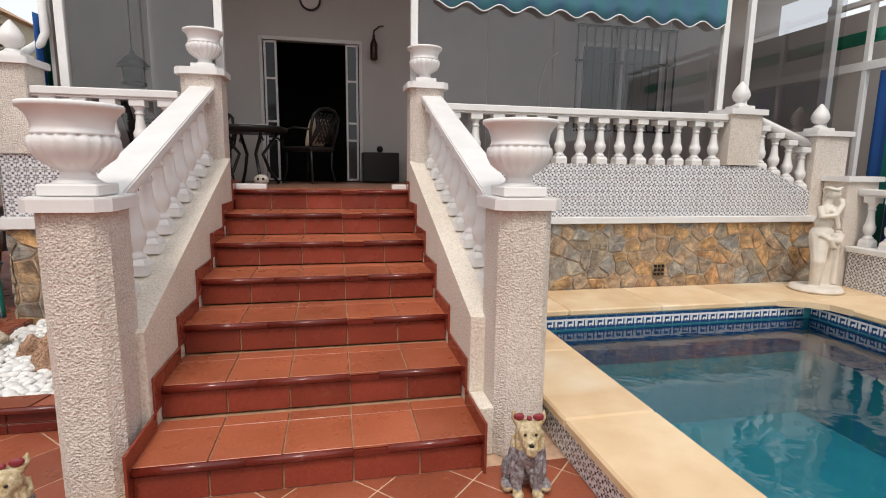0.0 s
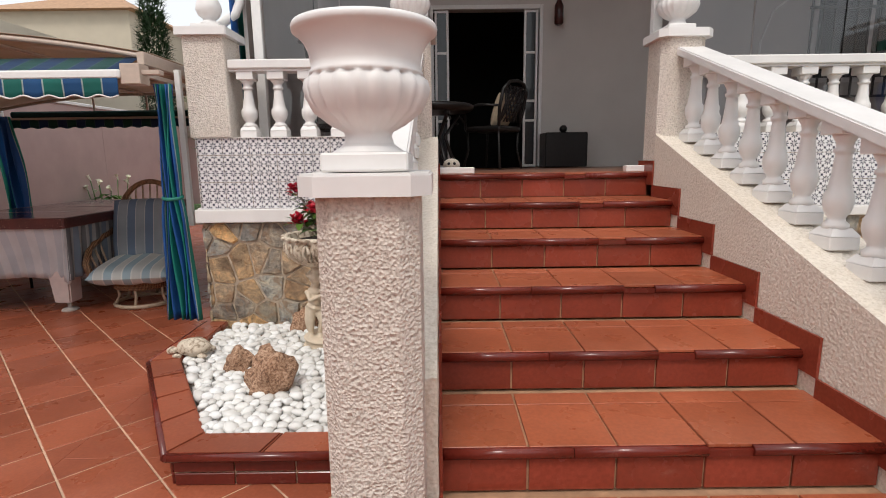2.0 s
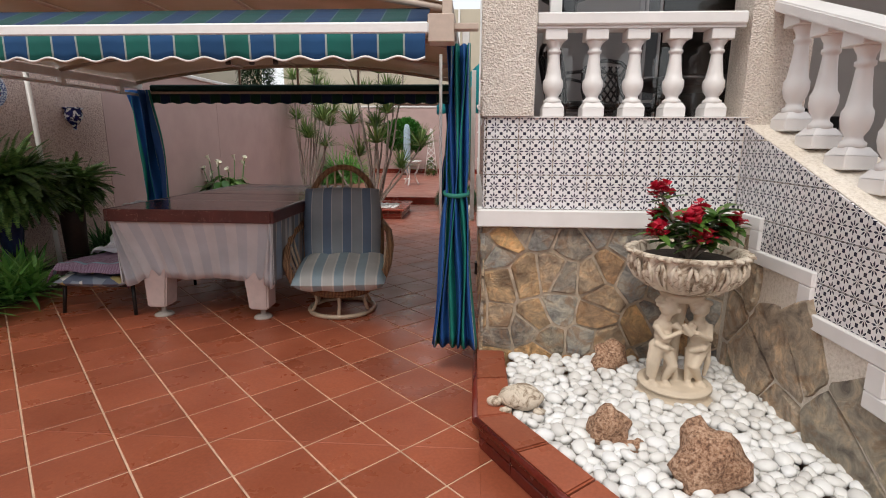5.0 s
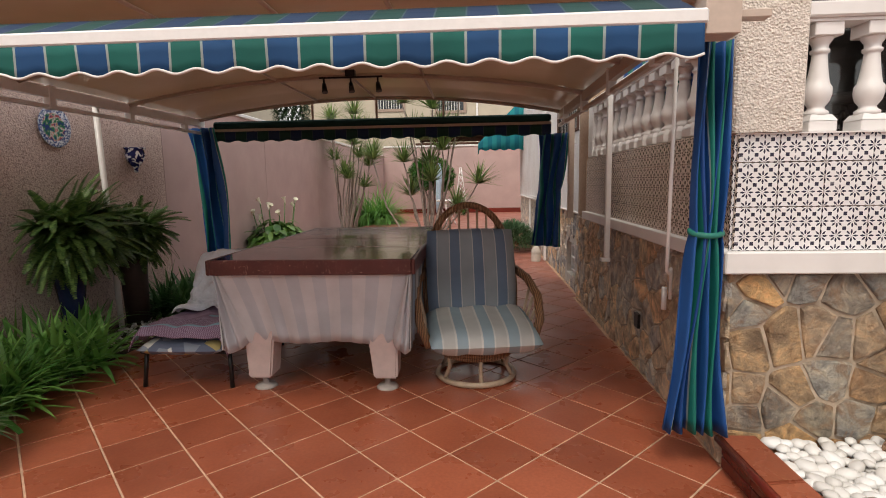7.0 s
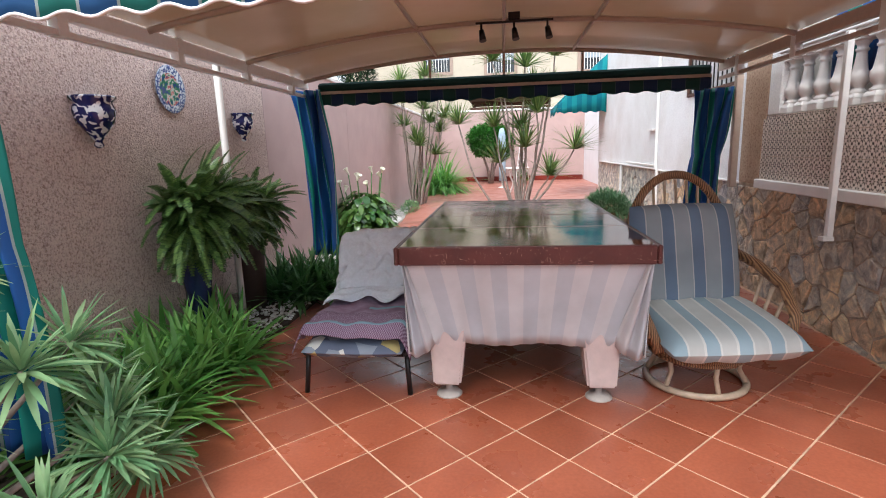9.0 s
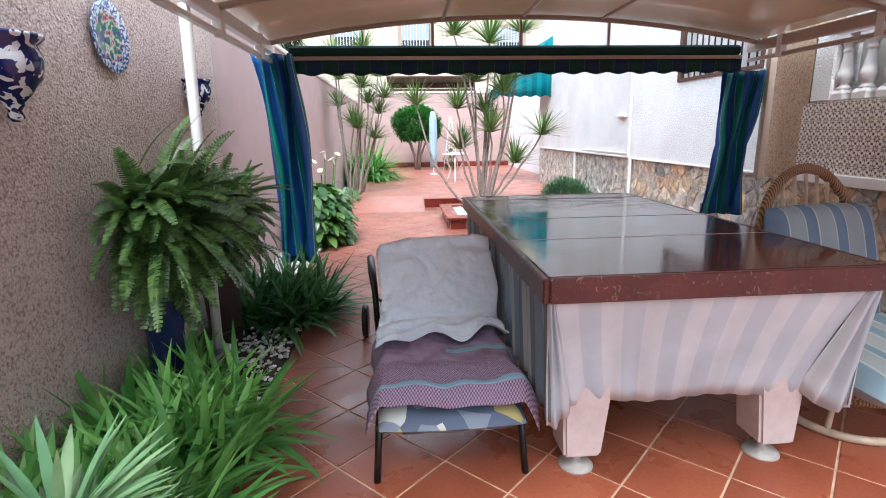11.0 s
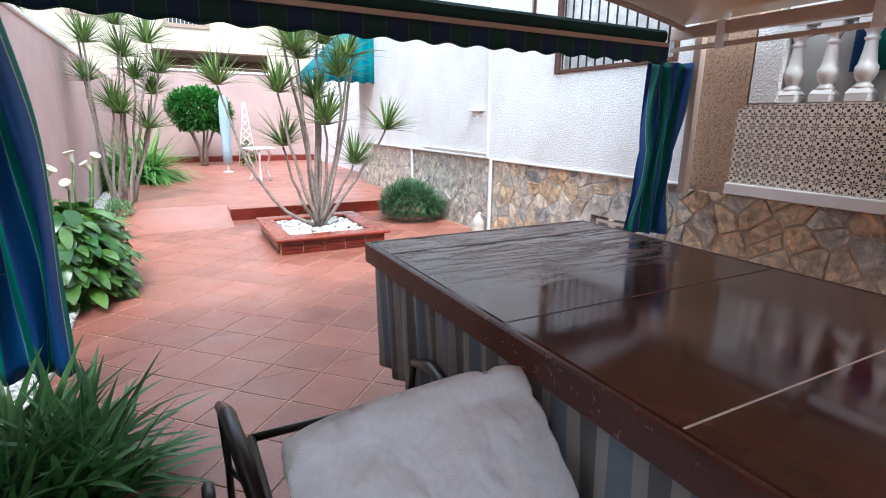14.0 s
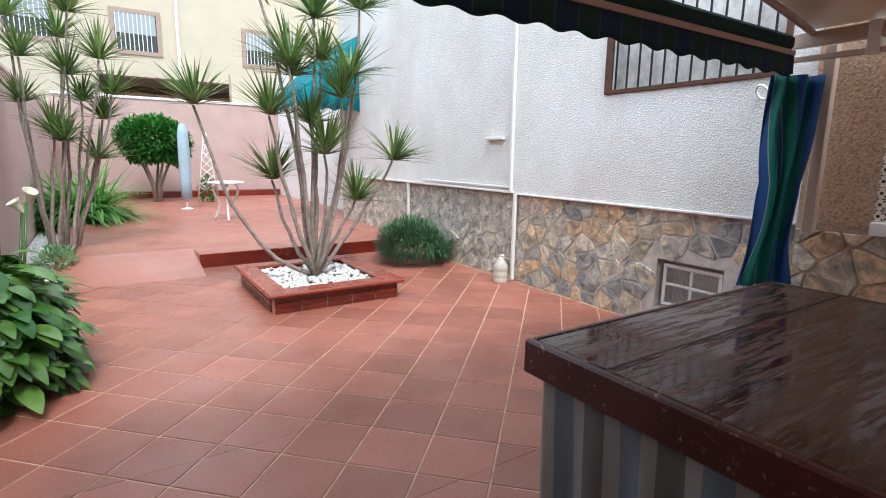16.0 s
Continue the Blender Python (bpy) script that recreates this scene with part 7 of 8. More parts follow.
def cherub(x, y, face, lift=0.0):
    """A standing putto that leans towards the middle, one knee bent; face: +1 looks to +x."""
    f, z = face, lift
    hx, hy = x + 0.012 * f, y - 0.012
    b = [("b", (hx, hy, 0.5 + z), (0.043, 0.046, 0.05)), ("b", (hx + 0.03 * f, hy - 0.026, 0.485 + z), (0.017, 0.017, 0.016)),
         ("b", (hx + 0.036 * f, hy - 0.034, 0.498 + z), (0.007, 0.007, 0.008)),
         ("t", [(x, y, 0.42 + z), (hx, hy, 0.47 + z)], [0.026, 0.024]),
         ("b", (x, y, 0.395 + z), (0.046, 0.036, 0.042)), ("b", (x, y - 0.01, 0.345 + z), (0.044, 0.04, 0.048)), ("b", (x - 0.008 * f, y, 0.285 + z), (0.05, 0.044, 0.042)),
         ("t", [(x + 0.022, y - 0.008, 0.275 + z), (x + 0.034 * f + 0.01, y - 0.035, 0.19), (x + 0.02, y - 0.014, 0.1)], [0.033, 0.026, 0.016]),
         ("t", [(x - 0.022, y - 0.004, 0.275 + z), (x - 0.03, y - 0.012, 0.19), (x - 0.032, y - 0.006, 0.1)], [0.033, 0.025, 0.016]),
         ("b", (x + 0.024, y - 0.03, 0.092), (0.018, 0.032, 0.012)), ("b", (x - 0.034, y - 0.024, 0.092), (0.018, 0.032, 0.012)),
         ("t", [(x + 0.04 * f, y - 0.02, 0.41 + z), (x + 0.075 * f, y - 0.06, 0.38 + z), (x + 0.105 * f, y - 0.055, 0.43 + z)], [0.02, 0.017, 0.013]),
         ("t", [(x - 0.042 * f, y - 0.01, 0.405 + z), (x - 0.02 * f, y - 0.06, 0.35 + z), (x + 0.05 * f, y - 0.072, 0.39 + z)], [0.02, 0.016, 0.012]),
         ("t", [(x - 0.045 * f, y - 0.02, 0.31 + z), (x, y - 0.052, 0.295 + z), (x + 0.045 * f, y - 0.02, 0.27 + z)], [0.014, 0.016, 0.012]),
         ("t", [(x - 0.045 * f, y - 0.01, 0.3 + z), (x - 0.056 * f, y - 0.01, 0.2), (x - 0.05 * f, y, 0.12)], [0.016, 0.014, 0.01])]
    for k in range(16):
        a, e = k * 2.4, 0.15 + 0.8 * (k % 4) / 3
        b.append(("b", (hx - 0.006 * f + 0.043 * math.cos(a) * math.cos(e), hy + 0.008 + 0.043 * math.sin(a) * math.cos(e), 0.506 + z + 0.046 * math.sin(e)), (0.0135, 0.0135, 0.0125)))
    return b


base = [("l", [(0.16, 0.0), (0.172, 0.008), (0.172, 0.02), (0.155, 0.03), (0.155, 0.06), (0.166, 0.068), (0.166, 0.078), (0.14, 0.088)], 0, 0, 0),
        ("t", [(0.0, 0.05, 0.08), (0.01, 0.055, 0.3), (0.0, 0.03, 0.56)], [0.034, 0.028, 0.05]),
        ("t", [(0.0, -0.0, 0.09), (-0.012, 0.01, 0.2), (0.0, 0.02, 0.4)], [0.022, 0.018, 0.016]),
        ("t", [(-0.045, -0.025, 0.55), (-0.02, -0.05, 0.565), (0.02, -0.05, 0.565), (0.045, -0.025, 0.55)], [0.016, 0.012, 0.012, 0.016]),
        ("l", [(0.055, 0.0), (0.085, 0.02), (0.1, 0.045), (0.09, 0.055)], 0, 0.01, 0.52)]
cherubs = statue("cherub_stand", "cream cast stone stand of two embracing cherubs on a round base", (-1.67, 4.52, 0.1), 8, base + cherub(-0.085, -0.01, 1, 0.0) + cherub(0.075, -0.03, -1, 0.0), M_STATUE, 0.0055)
cherubs.scale = (1.12, 1.12, 1.0)
bowl = thing("stone_bowl", "carved stained cast stone bowl on the cherub stand", "planter bowl", (-1.67, 4.52, 0.675))
bm = bmesh.new()
lathe(bm, [(0.08, 0.0), (0.12, 0.008), (0.185, 0.03), (0.235, 0.07), (0.262, 0.115), (0.268, 0.15), (0.262, 0.182), (0.276, 0.196), (0.28, 0.212), (0.268, 0.222), (0.245, 0.215), (0.23, 0.17), (0.1, 0.155)], 96, flutes=12, depth=0.05, span=(0.02, 0.19))
part("bowl_body", bm, M_CARVED, bowl)
bm = bmesh.new()
for k in range(24):
    a = 2 * math.pi * k / 24
    for q in ((-0.035, 0.012), (0.035, 0.012)):
        tube(bm, [((r + 0.004) * math.cos(a + q[0] * w), (r + 0.004) * math.sin(a + q[0] * w), z) for r, z, w in ((0.2, 0.045, 0.3), (0.245, 0.08, 1.5), (0.27, 0.125, 2.2), (0.27, 0.16, 1.2), (0.266, 0.185, 0.2))], [0.005, 0.009, 0.011, 0.011, 0.006], 5)
    blob(bm, (0.276 * math.cos(a), 0.276 * math.sin(a), 0.21), (0.03, 0.03, 0.013), 1)
part("carved_leaf_relief", bm, M_CARVED, bowl, "raised carved acanthus leaves", kind="stuff")
bm = bmesh.new()
lathe(bm, [(0.222, 0.0), (0.222, 0.01)], 24, z=0.165)
part("soil", bm, M_SOIL, bowl)
crown = thing("red_begonia", "crown-of-thorns style plant with crimson flowers in the stone bowl", "flowering plant", (-1.67, 4.52, 0.85))
bm, sp, blooms = bmesh.new(), [], []
for k in range(11):
    a = R.uniform(0, 6.28)
    e = Vector((0.2 * math.cos(a), 0.1 * math.sin(a), R.uniform(0.1, 0.3))) if k > 1 else Vector((-0.17, -0.03, 0.33 - 0.2 * k))
    tube(bm, [(0.02 * math.cos(a), 0.02 * math.sin(a), 0.0), tuple(e * 0.55 + Vector((0.01, 0, 0))), tuple(e)], [0.011, 0.009, 0.007], 6)
    for _ in range(16):
        p = e * R.uniform(0.5, 1.0)
        sp.append((p, rnd_dir(-0.2, 0.7), R.uniform(0.08, 0.13), R.uniform(0.04, 0.06), 0.4, "leaf"))
    if k % 2 == 0 or k < 3:
        rs = []
        blooms.append(rs)
        for _ in range(60):
            c = e + rnd_dir(-0.5, 1) * R.uniform(0.01, 0.055)
            rs.append((c, rnd_dir(-0.2, 1), 0.036, 0.042, 0.1, "leaf"))
part("stem", bm, M_TRUNK, crown)
V, F = blades(sp, 4)
soup("leaves", V, F, M_LEAF_BROAD, crown, kind="stuff")
for rs in blooms:
    V, F = blades(rs, 2)
    soup("bloom", V, F, M_RED, crown, "crimson flower head")

# the garden statue by the pool
sb = [("l", [(0.2, 0.0), (0.21, 0.02), (0.19, 0.05), (0.15, 0.06)], 0, 0, 0),
      ("t", [(0.04, 0, 0.05), (0.06, 0, 0.35), (0.05, 0, 0.62)], [0.05, 0.06, 0.085]), ("t", [(-0.06, -0.02, 0.05), (-0.09, -0.05, 0.33), (-0.04, 0, 0.6)], [0.04, 0.055, 0.08]),
      ("b", (-0.01, 0, 0.62), (0.11, 0.085, 0.095)), ("b", (0.0, 0, 0.74), (0.082, 0.066, 0.09)), ("b", (0.015, -0.01, 0.85), (0.092, 0.068, 0.085)), ("b", (-0.02, -0.06, 0.87), (0.03, 0.028, 0.03)), ("b", (0.06, -0.06, 0.87), (0.03, 0.028, 0.03)),
      ("t", [(0.02, 0, 0.92), (0.03, -0.02, 1.0)], [0.036, 0.03]), ("b", (0.03, -0.03, 1.045), (0.05, 0.056, 0.066)),
      ("t", [(-0.07, 0, 0.905), (-0.105, -0.045, 0.8), (-0.03, -0.1, 0.82), (0.05, -0.1, 0.93), (0.075, -0.07, 0.99)], [0.034, 0.03, 0.026, 0.022, 0.02]),
      ("t", [(0.1, 0, 0.9), (0.15, 0.0, 0.78), (0.165, -0.02, 0.66)], [0.034, 0.028, 0.022]), ("b", (0.17, -0.025, 0.63), (0.03, 0.03, 0.02)),
      ("t", [(0.15, 0.01, 0.6), (0.155, 0.0, 0.35), (0.14, 0.0, 0.06)], [0.055, 0.058, 0.066]), ("t", [(-0.11, -0.05, 0.62), (-0.03, -0.09, 0.56), (0.06, -0.09, 0.54), (0.17, -0.05, 0.6)], [0.022, 0.03, 0.034, 0.03]),
      ("t", [(0.08, -0.07, 0.54), (0.1, -0.07, 0.35), (0.12, -0.06, 0.08)], [0.026, 0.022, 0.028]), ("t", [(-0.06, -0.1, 0.58), (-0.02, -0.11, 0.5), (0.04, -0.1, 0.47)], [0.018, 0.02, 0.014])]
for k in range(14):
    a = k * 0.45 * math.pi
    sb.append(("b", (0.03 + 0.052 * math.cos(a), -0.02 + 0.056 * math.sin(a), 1.085 + 0.02 * (k % 3) / 2), (0.02, 0.02, 0.016)))
gs = statue("garden_statue", "white cast stone draped figure at the pool corner", (5.1, 4.5, 0.232), 10, sb, M_GARDENSTATUE, 0.008)
gs.scale = (1.25, 1.25, 1.0)


def dog(at, rz, label):
    b = [("b", (0, 0.03, 0.12), (0.075, 0.085, 0.115)), ("b", (0, 0.0, 0.19), (0.065, 0.06, 0.09)), ("b", (0, -0.035, 0.3), (0.065, 0.06, 0.065)), ("b", (0, -0.09, 0.275), (0.038, 0.035, 0.035)),
         ("t", [(-0.04, -0.04, 0.18), (-0.045, -0.06, 0.02)], [0.03, 0.022]), ("t", [(0.04, -0.04, 0.18), (0.045, -0.06, 0.02)], [0.03, 0.022]),
         ("b", (-0.045, -0.085, 0.02), (0.028, 0.035, 0.02)), ("b", (0.045, -0.085, 0.02), (0.028, 0.035, 0.02)), ("b", (-0.09, -0.02, 0.03), (0.03, 0.05, 0.028)), ("b", (0.09, -0.02, 0.03), (0.03, 0.05, 0.028)),
         ("t", [(-0.045, -0.02, 0.34), (-0.066, -0.015, 0.37), (-0.074, -0.01, 0.4)], [0.022, 0.017, 0.004]), ("t", [(0.045, -0.02, 0.34), (0.066, -0.015, 0.37), (0.074, -0.01, 0.4)], [0.022, 0.017, 0.004]),
         ("t", [(0, -0.115, 0.275), (0, -0.12, 0.245), (0, -0.11, 0.22)], [0.03, 0.026, 0.008]), ("b", (0, -0.07, 0.2), (0.05, 0.035, 0.05)), ("b", (0.075, 0.05, 0.07), (0.035, 0.06, 0.06)), ("b", (-0.075, 0.05, 0.07), (0.035, 0.06, 0.06))]
    for k in range(34):
        a, q = 2.4 * k, k / 34
        rr_ = 0.072 + 0.02 * q
        b.append(("t", [(rr_ * math.cos(a) * 0.92, -0.01 - abs(math.sin(a)) * 0.06, 0.3 - 0.17 * q), (rr_ * math.cos(a), -0.015 - abs(math.sin(a)) * 0.07, 0.25 - 0.17 * q), (rr_ * math.cos(a) * 0.97, -0.012 - abs(math.sin(a)) * 0.07, 0.21 - 0.17 * q)], [0.009, 0.011, 0.003]))
    m = MATS.get("painted_dog_resin")
    if m is None:
        mm = Mat("painted_dog_resin", 0.6)
        z = mm.sep(mm.co)[2]
        fur = mm.ramp(mm.noise(60, 4, 0.6), [(0.35, (0.1, 0.08, 0.085)), (0.65, (0.36, 0.33, 0.34))])
        cream = mm.ramp(mm.noise(50, 3), [(0.35, (0.34, 0.23, 0.1)), (0.65, (0.62, 0.52, 0.34))])
        hi = mm.math("GREATER_THAN", mm.math("ADD", z, mm.math("MULTIPLY", mm.noise(20), 0.03)), 0.25)
        lo = mm.math("LESS_THAN", z, 0.04)
        mm.color(mm.mix(mm.math("MAXIMUM", hi, lo), fur, cream))
        mm.bump(mm.noise(90, 4), 0.8, 0.006)
        m = mm.m
    t = statue("dog_ornament", label, at, rz, b, m, 0.005, "garden ornament")
    return t


def dog_bits(at, rz):
    t = thing("dog_bow", "red ribbon bow on the ornamental dog's head", "ribbon", at, rz)
    bm = bmesh.new()
    for sx in (-1, 1):
        blob(bm, (sx * 0.045, -0.03, 0.375), (0.027, 0.012, 0.018), 2, 0.2)
    blob(bm, (0, -0.035, 0.37), (0.014, 0.014, 0.014), 1)
    part("ribbon", bm, plain("dark_red_ribbon", (0.22, 0.02, 0.03), 0.5), t)
    t2 = thing("dog_nose_and_eyes", "black painted nose and eyes of the ornamental dog", "ornament detail", at, rz)
    bm = bmesh.new()
    blob(bm, (0, -0.125, 0.285), (0.014, 0.01, 0.011), 1)
    for sx in (-1, 1):
        blob(bm, (sx * 0.025, -0.09, 0.318), (0.008, 0.006, 0.008), 1)
    part("paint", bm, M_BLACK, t2)


for at, rz in (((0.86, 2.1, 0.0), -12), ((-1.24, 2.1, 0.0), 10)):
    dog(at, rz, "small painted resin terrier ornament sitting at the foot of the pillar")
    dog_bits(at, rz)

# ---- on the terrace ----


def iron_chair(at, rz, label):
    t = thing("iron_chair", label, "chair", at, rz, group="terrace chairs")
    bm = bmesh.new()
    arc = [(-0.2, 0.2, 0.42), (-0.25, 0.24, 0.64), (-0.24, 0.28, 0.82), (-0.14, 0.3, 0.9), (0, 0.31, 0.92), (0.14, 0.3, 0.9), (0.24, 0.28, 0.82), (0.25, 0.24, 0.64), (0.2, 0.2, 0.42)]
    tube(bm, arc, 0.019)
    part("backrest", bm, M_BLACK, t, "black curved back frame")
    for k in range(-3, 4):
        bm = bmesh.new()
        tube(bm, [(max(-0.23, min(0.23, k * 0.07 - 0.14)), 0.22, 0.5), (max(-0.22, min(0.22, k * 0.07 + 0.12)), 0.29, 0.86)], 0.01, 5)
        tube(bm, [(max(-0.23, min(0.23, k * 0.07 + 0.14)), 0.222, 0.5), (max(-0.22, min(0.22, k * 0.07 - 0.12)), 0.292, 0.86)], 0.01, 5)
        part("lattice_bar", bm, M_BLACK, t)
    quick("seat", M_BLACK, t, (-0.23, 0.23, -0.23, 0.23, 0.4, 0.46), bevel=0.02)
    for sx in (-1, 1):
        for sy in (-1, 1):
            bm = bmesh.new()
            tube(bm, [(sx * 0.2, sy * 0.2, 0.42), (sx * 0.19, sy * 0.2, 0.2), (sx * 0.23, sy * 0.24, 0.0)], 0.012)
            part("leg", bm, M_BLACK, t)
        bm = bmesh.new()
        tube(bm, [(sx * 0.24, 0.22, 0.66), (sx * 0.28, 0.0, 0.68), (sx * 0.28, -0.18, 0.64), (sx * 0.24, -0.2, 0.42)], 0.013)
        part("armrest", bm, M_BLACK, t)
    return t


front_chair = iron_chair((-0.3, 6.9, ZT), 232, "black wrought iron armchair with a cream cushion before the door")
iron_chair((-1.9, 6.3, ZT), 100, "black lattice-backed iron chair behind the short balustrade")
iron_chair((-1.45, 6.9, ZT), 10, "black iron chair pushed under the terrace table")
cs = thing("cream_cushion", "cream cushion leaning on the black iron chair", "cushion", (-0.24, 6.86, ZT + 0.46), 232)
padded("cushion_body", 0.36, 0.36, 0.1, plain("cream_fabric", (0.6, 0.5, 0.36), 0.9), cs, pose(0, 0.06, 0.17, 72, 0, 0), "")
it = thing("iron_table", "small round black wrought iron table on the terrace", "table", (-0.96, 6.6, ZT))
bm = bmesh.new()
lathe(bm, [(0.36, 0.59), (0.4, 0.6), (0.43, 0.63), (0.43, 0.655), (0.4, 0.67)], 36)
part("tabletop", bm, M_BLACK, it)
for k in range(4):
    a = k * math.pi / 2 + 0.5
    bm = bmesh.new()
    tube(bm, [(r * math.cos(a), r * math.sin(a), z) for r, z in ((0.33, 0.0), (0.22, 0.15), (0.14, 0.35), (0.26, 0.5), (0.34, 0.62))], 0.02)
    part("leg", bm, M_BLACK, it)
    bm = bmesh.new()
    spiral = [(0.3 + (0.075 - 0.011 * j) * math.cos(j * 0.9), 0.5 + (0.075 - 0.011 * j) * math.sin(j * 0.9)) for j in range(7)]
    tube(bm, [(p * math.cos(a), p * math.sin(a), z) for p, z in spiral], 0.011, 6)
    part("scroll", bm, M_BLACK, it, "curled iron scroll")
nap = thing("paper", "white folded paper lying on the black iron table", "paper", (-0.9, 6.45, ZT + 0.671), 12)
quick("sheet", M_WHITE, nap, (-0.16, 0.16, -0.1, 0.1, 0.0, 0.012), bevel=0.004)
orn = thing("stone_ornament", "small pale round ornament with dark hollows by the iron table", "ornament", (-0.78, 6.0, ZT))
bm = bmesh.new()
blob(bm, (0, 0, 0.06), (0.08, 0.07, 0.06), 3)
part("ornament_body", bm, M_PARAPET, orn)
for sx in (-1, 1):
    bm = bmesh.new()
    blob(bm, (sx * 0.026, -0.06, 0.072), 0.015, 2)
    part("hollow", bm, M_BLACK, orn, "dark hollow")
bx = thing("black_box", "square black speaker-like box beside the doorway", "box", (0.67, 7.7, ZT))
quick("case", M_BLACK, bx, (-0.26, 0.26, -0.2, 0.2, 0.0, 0.42), bevel=0.01)
bm = bmesh.new()
blob(bm, (0, 0, 0.47), 0.05, 2)
part("knob", bm, M_BLACK, bx)
ck = thing("wall_clock", "round wall clock above the door", "clock", (-0.28, HY - 0.02, 3.8))
bm = bmesh.new()
lathe(bm, [(0.14, 0.0), (0.15, 0.02), (0.14, 0.03), (0.125, 0.02)], 28)
bm.transform(pose(0, 0, 0, 90, 0, 0))
part("rim", bm, M_BLACK, ck)
bm = bmesh.new()
lathe(bm, [(0.122, 0.021), (0.122, 0.023)], 24)
bm.transform(pose(0, 0, 0, 90, 0, 0))
part("dial", bm, M_WHITE, ck, "white dial")
bm = bmesh.new()
tube(bm, [(0, -0.03, 0), (0.03, -0.03, 0.06)], 0.004, 4)
tube(bm, [(0, -0.03, 0), (-0.07, -0.03, 0.03)], 0.003, 4)
part("pointers", bm, M_BLACK, ck)
lan = thing("wall_lantern", "dark bottle-shaped lantern hanging from a wall bracket by the door", "wall lamp", (0.6, HY - 0.02, 3.1))
bm = bmesh.new()
tube(bm, [(0.15, 0, 0.42), (0.08, -0.12, 0.38), (0, -0.18, 0.3), (0, -0.18, 0.22)], 0.012)
part("bracket", bm, M_BLACK, lan)
bm = bmesh.new()
lathe(bm, [(0.04, -0.1), (0.055, -0.08), (0.055, 0.12), (0.02, 0.2), (0.02, 0.24)], 16, cy=-0.18)
part("lantern_body", bm, plain("dark_red_glass", (0.05, 0.012, 0.01), 0.25), lan)
for x0, x1 in ((-0.93, -0.62), (0.56, 0.72)):
    w = thing("white_block", "small white block at the head of the stairs", "block", ((x0 + x1) / 2, FY + 0.2, ZT))
    quick("block_body", M_WHITE, w, (-(x1 - x0) / 2, (x1 - x0) / 2, -0.04, 0.04, 0.001, 0.05), bevel=0.005)
# added shape behind the pane: stands in for a street lamp mirrored in it
hp = thing("street_lamp_reflection", "curved white arm added as a street lamp's reflection in the glass", "lamp", (3.2, HY - 0.05, 2.2))
bm = bmesh.new()
tube(bm, [(0, 0, -0.9), (0, -0.02, 0.6), (0.08, -0.1, 0.95), (0.25, -0.12, 1.08)], 0.012)
part("arm", bm, M_ALU, hp)
scr = thing("terrace_screen", "green and blue striped screen behind the side balusters", "screen")
sheet("canvas", lambda u, v: (-2.48 + 0.012 * math.sin(u * 50), 5.25 + 2.25 * u, 1.8 + 0.03 * math.sin(u * 18) * (1 - v) + 0.95 * v), 90, 4, M_CURTAIN, scr, "", (2.6, 0.9), thick=0.003)
ln2 = thing("hanging_lantern", "black house-shaped lantern hanging behind the terrace glass", "lantern", (-2.08, 6.3, 2.3))
bm = bmesh.new()
lathe(bm, [(0.02, 0.0), (0.13, 0.01), (0.13, 0.04), (0.11, 0.05)], 6)
part("tray", bm, M_BLACK, ln2)
bm = bmesh.new()
lathe(bm, [(0.1, 0.05), (0.115, 0.2), (0.11, 0.21)], 6)
part("cage", bm, M_GLASSDK, ln2, "dark glass cage")
bm = bmesh.new()
lathe(bm, [(0.17, 0.2), (0.17, 0.22), (0.09, 0.3), (0.03, 0.34), (0.015, 0.38)], 6)
part("roof", bm, M_BLACK, ln2, "pointed black roof")
bm = bmesh.new()
tube(bm, [(0, 0, 0.37), (0, 0, 1.9)], 0.006, 5)
part("chain", bm, M_BLACK, ln2)
dp2 = thing("downpipe", "white rainwater pipe bending behind the corner pillar's finial", "pipe")
bm = bmesh.new()
tube(bm, [(-2.42, 5.3, 4.25), (-2.42, 5.3, 2.59), (-2.46, 5.3, 2.51), (-2.56, 5.25, 2.42), (-2.64, 5.25, 2.34)], 0.035, 12)
part("pipe_run", bm, M_ALU, dp2)
# striped curtain and frame at the right neighbour bay
bay = thing("side_bay", "white framed glazed bay with striped curtains beside the pool", "glazed bay")
for y in (5.85, 5.3, 4.0, 2.5):
    quick("post", M_ALU, bay, (6.3, 6.36, y - 0.03, y + 0.03, 0.0, 3.6))
quick("rail", M_ALU, bay, (6.29, 6.37, 0.0, 5.88, 2.72, 2.82), (6.29, 6.37, 0.0, 5.88, 3.5, 3.56))
sheet("curtain", lambda u, v: (6.5 + 0.03 * math.sin(u * 60), 0.5 + 4.75 * u, 0.2 + 2.52 * v), 120, 2, M_CURTAIN, bay, "green and blue striped curtain", (6.0, 2.4), thick=0.003)
sheet("green_edge", lambda u, v: (6.4, 0.5 + 5.3 * u, 3.05 + 0.16 * v), 4, 1, plain("green_canvas_edge", (0.0, 0.22, 0.13), 0.7), bay, "green canvas band", (4, 0.1), thick=0.003)
bm = bmesh.new()
box(bm, 6.9, 7.1, -1.0, 8.0, 0.0, 3.6)
struct("wall_east", bm, M_GREYWALL, "pale wall east of the pool")

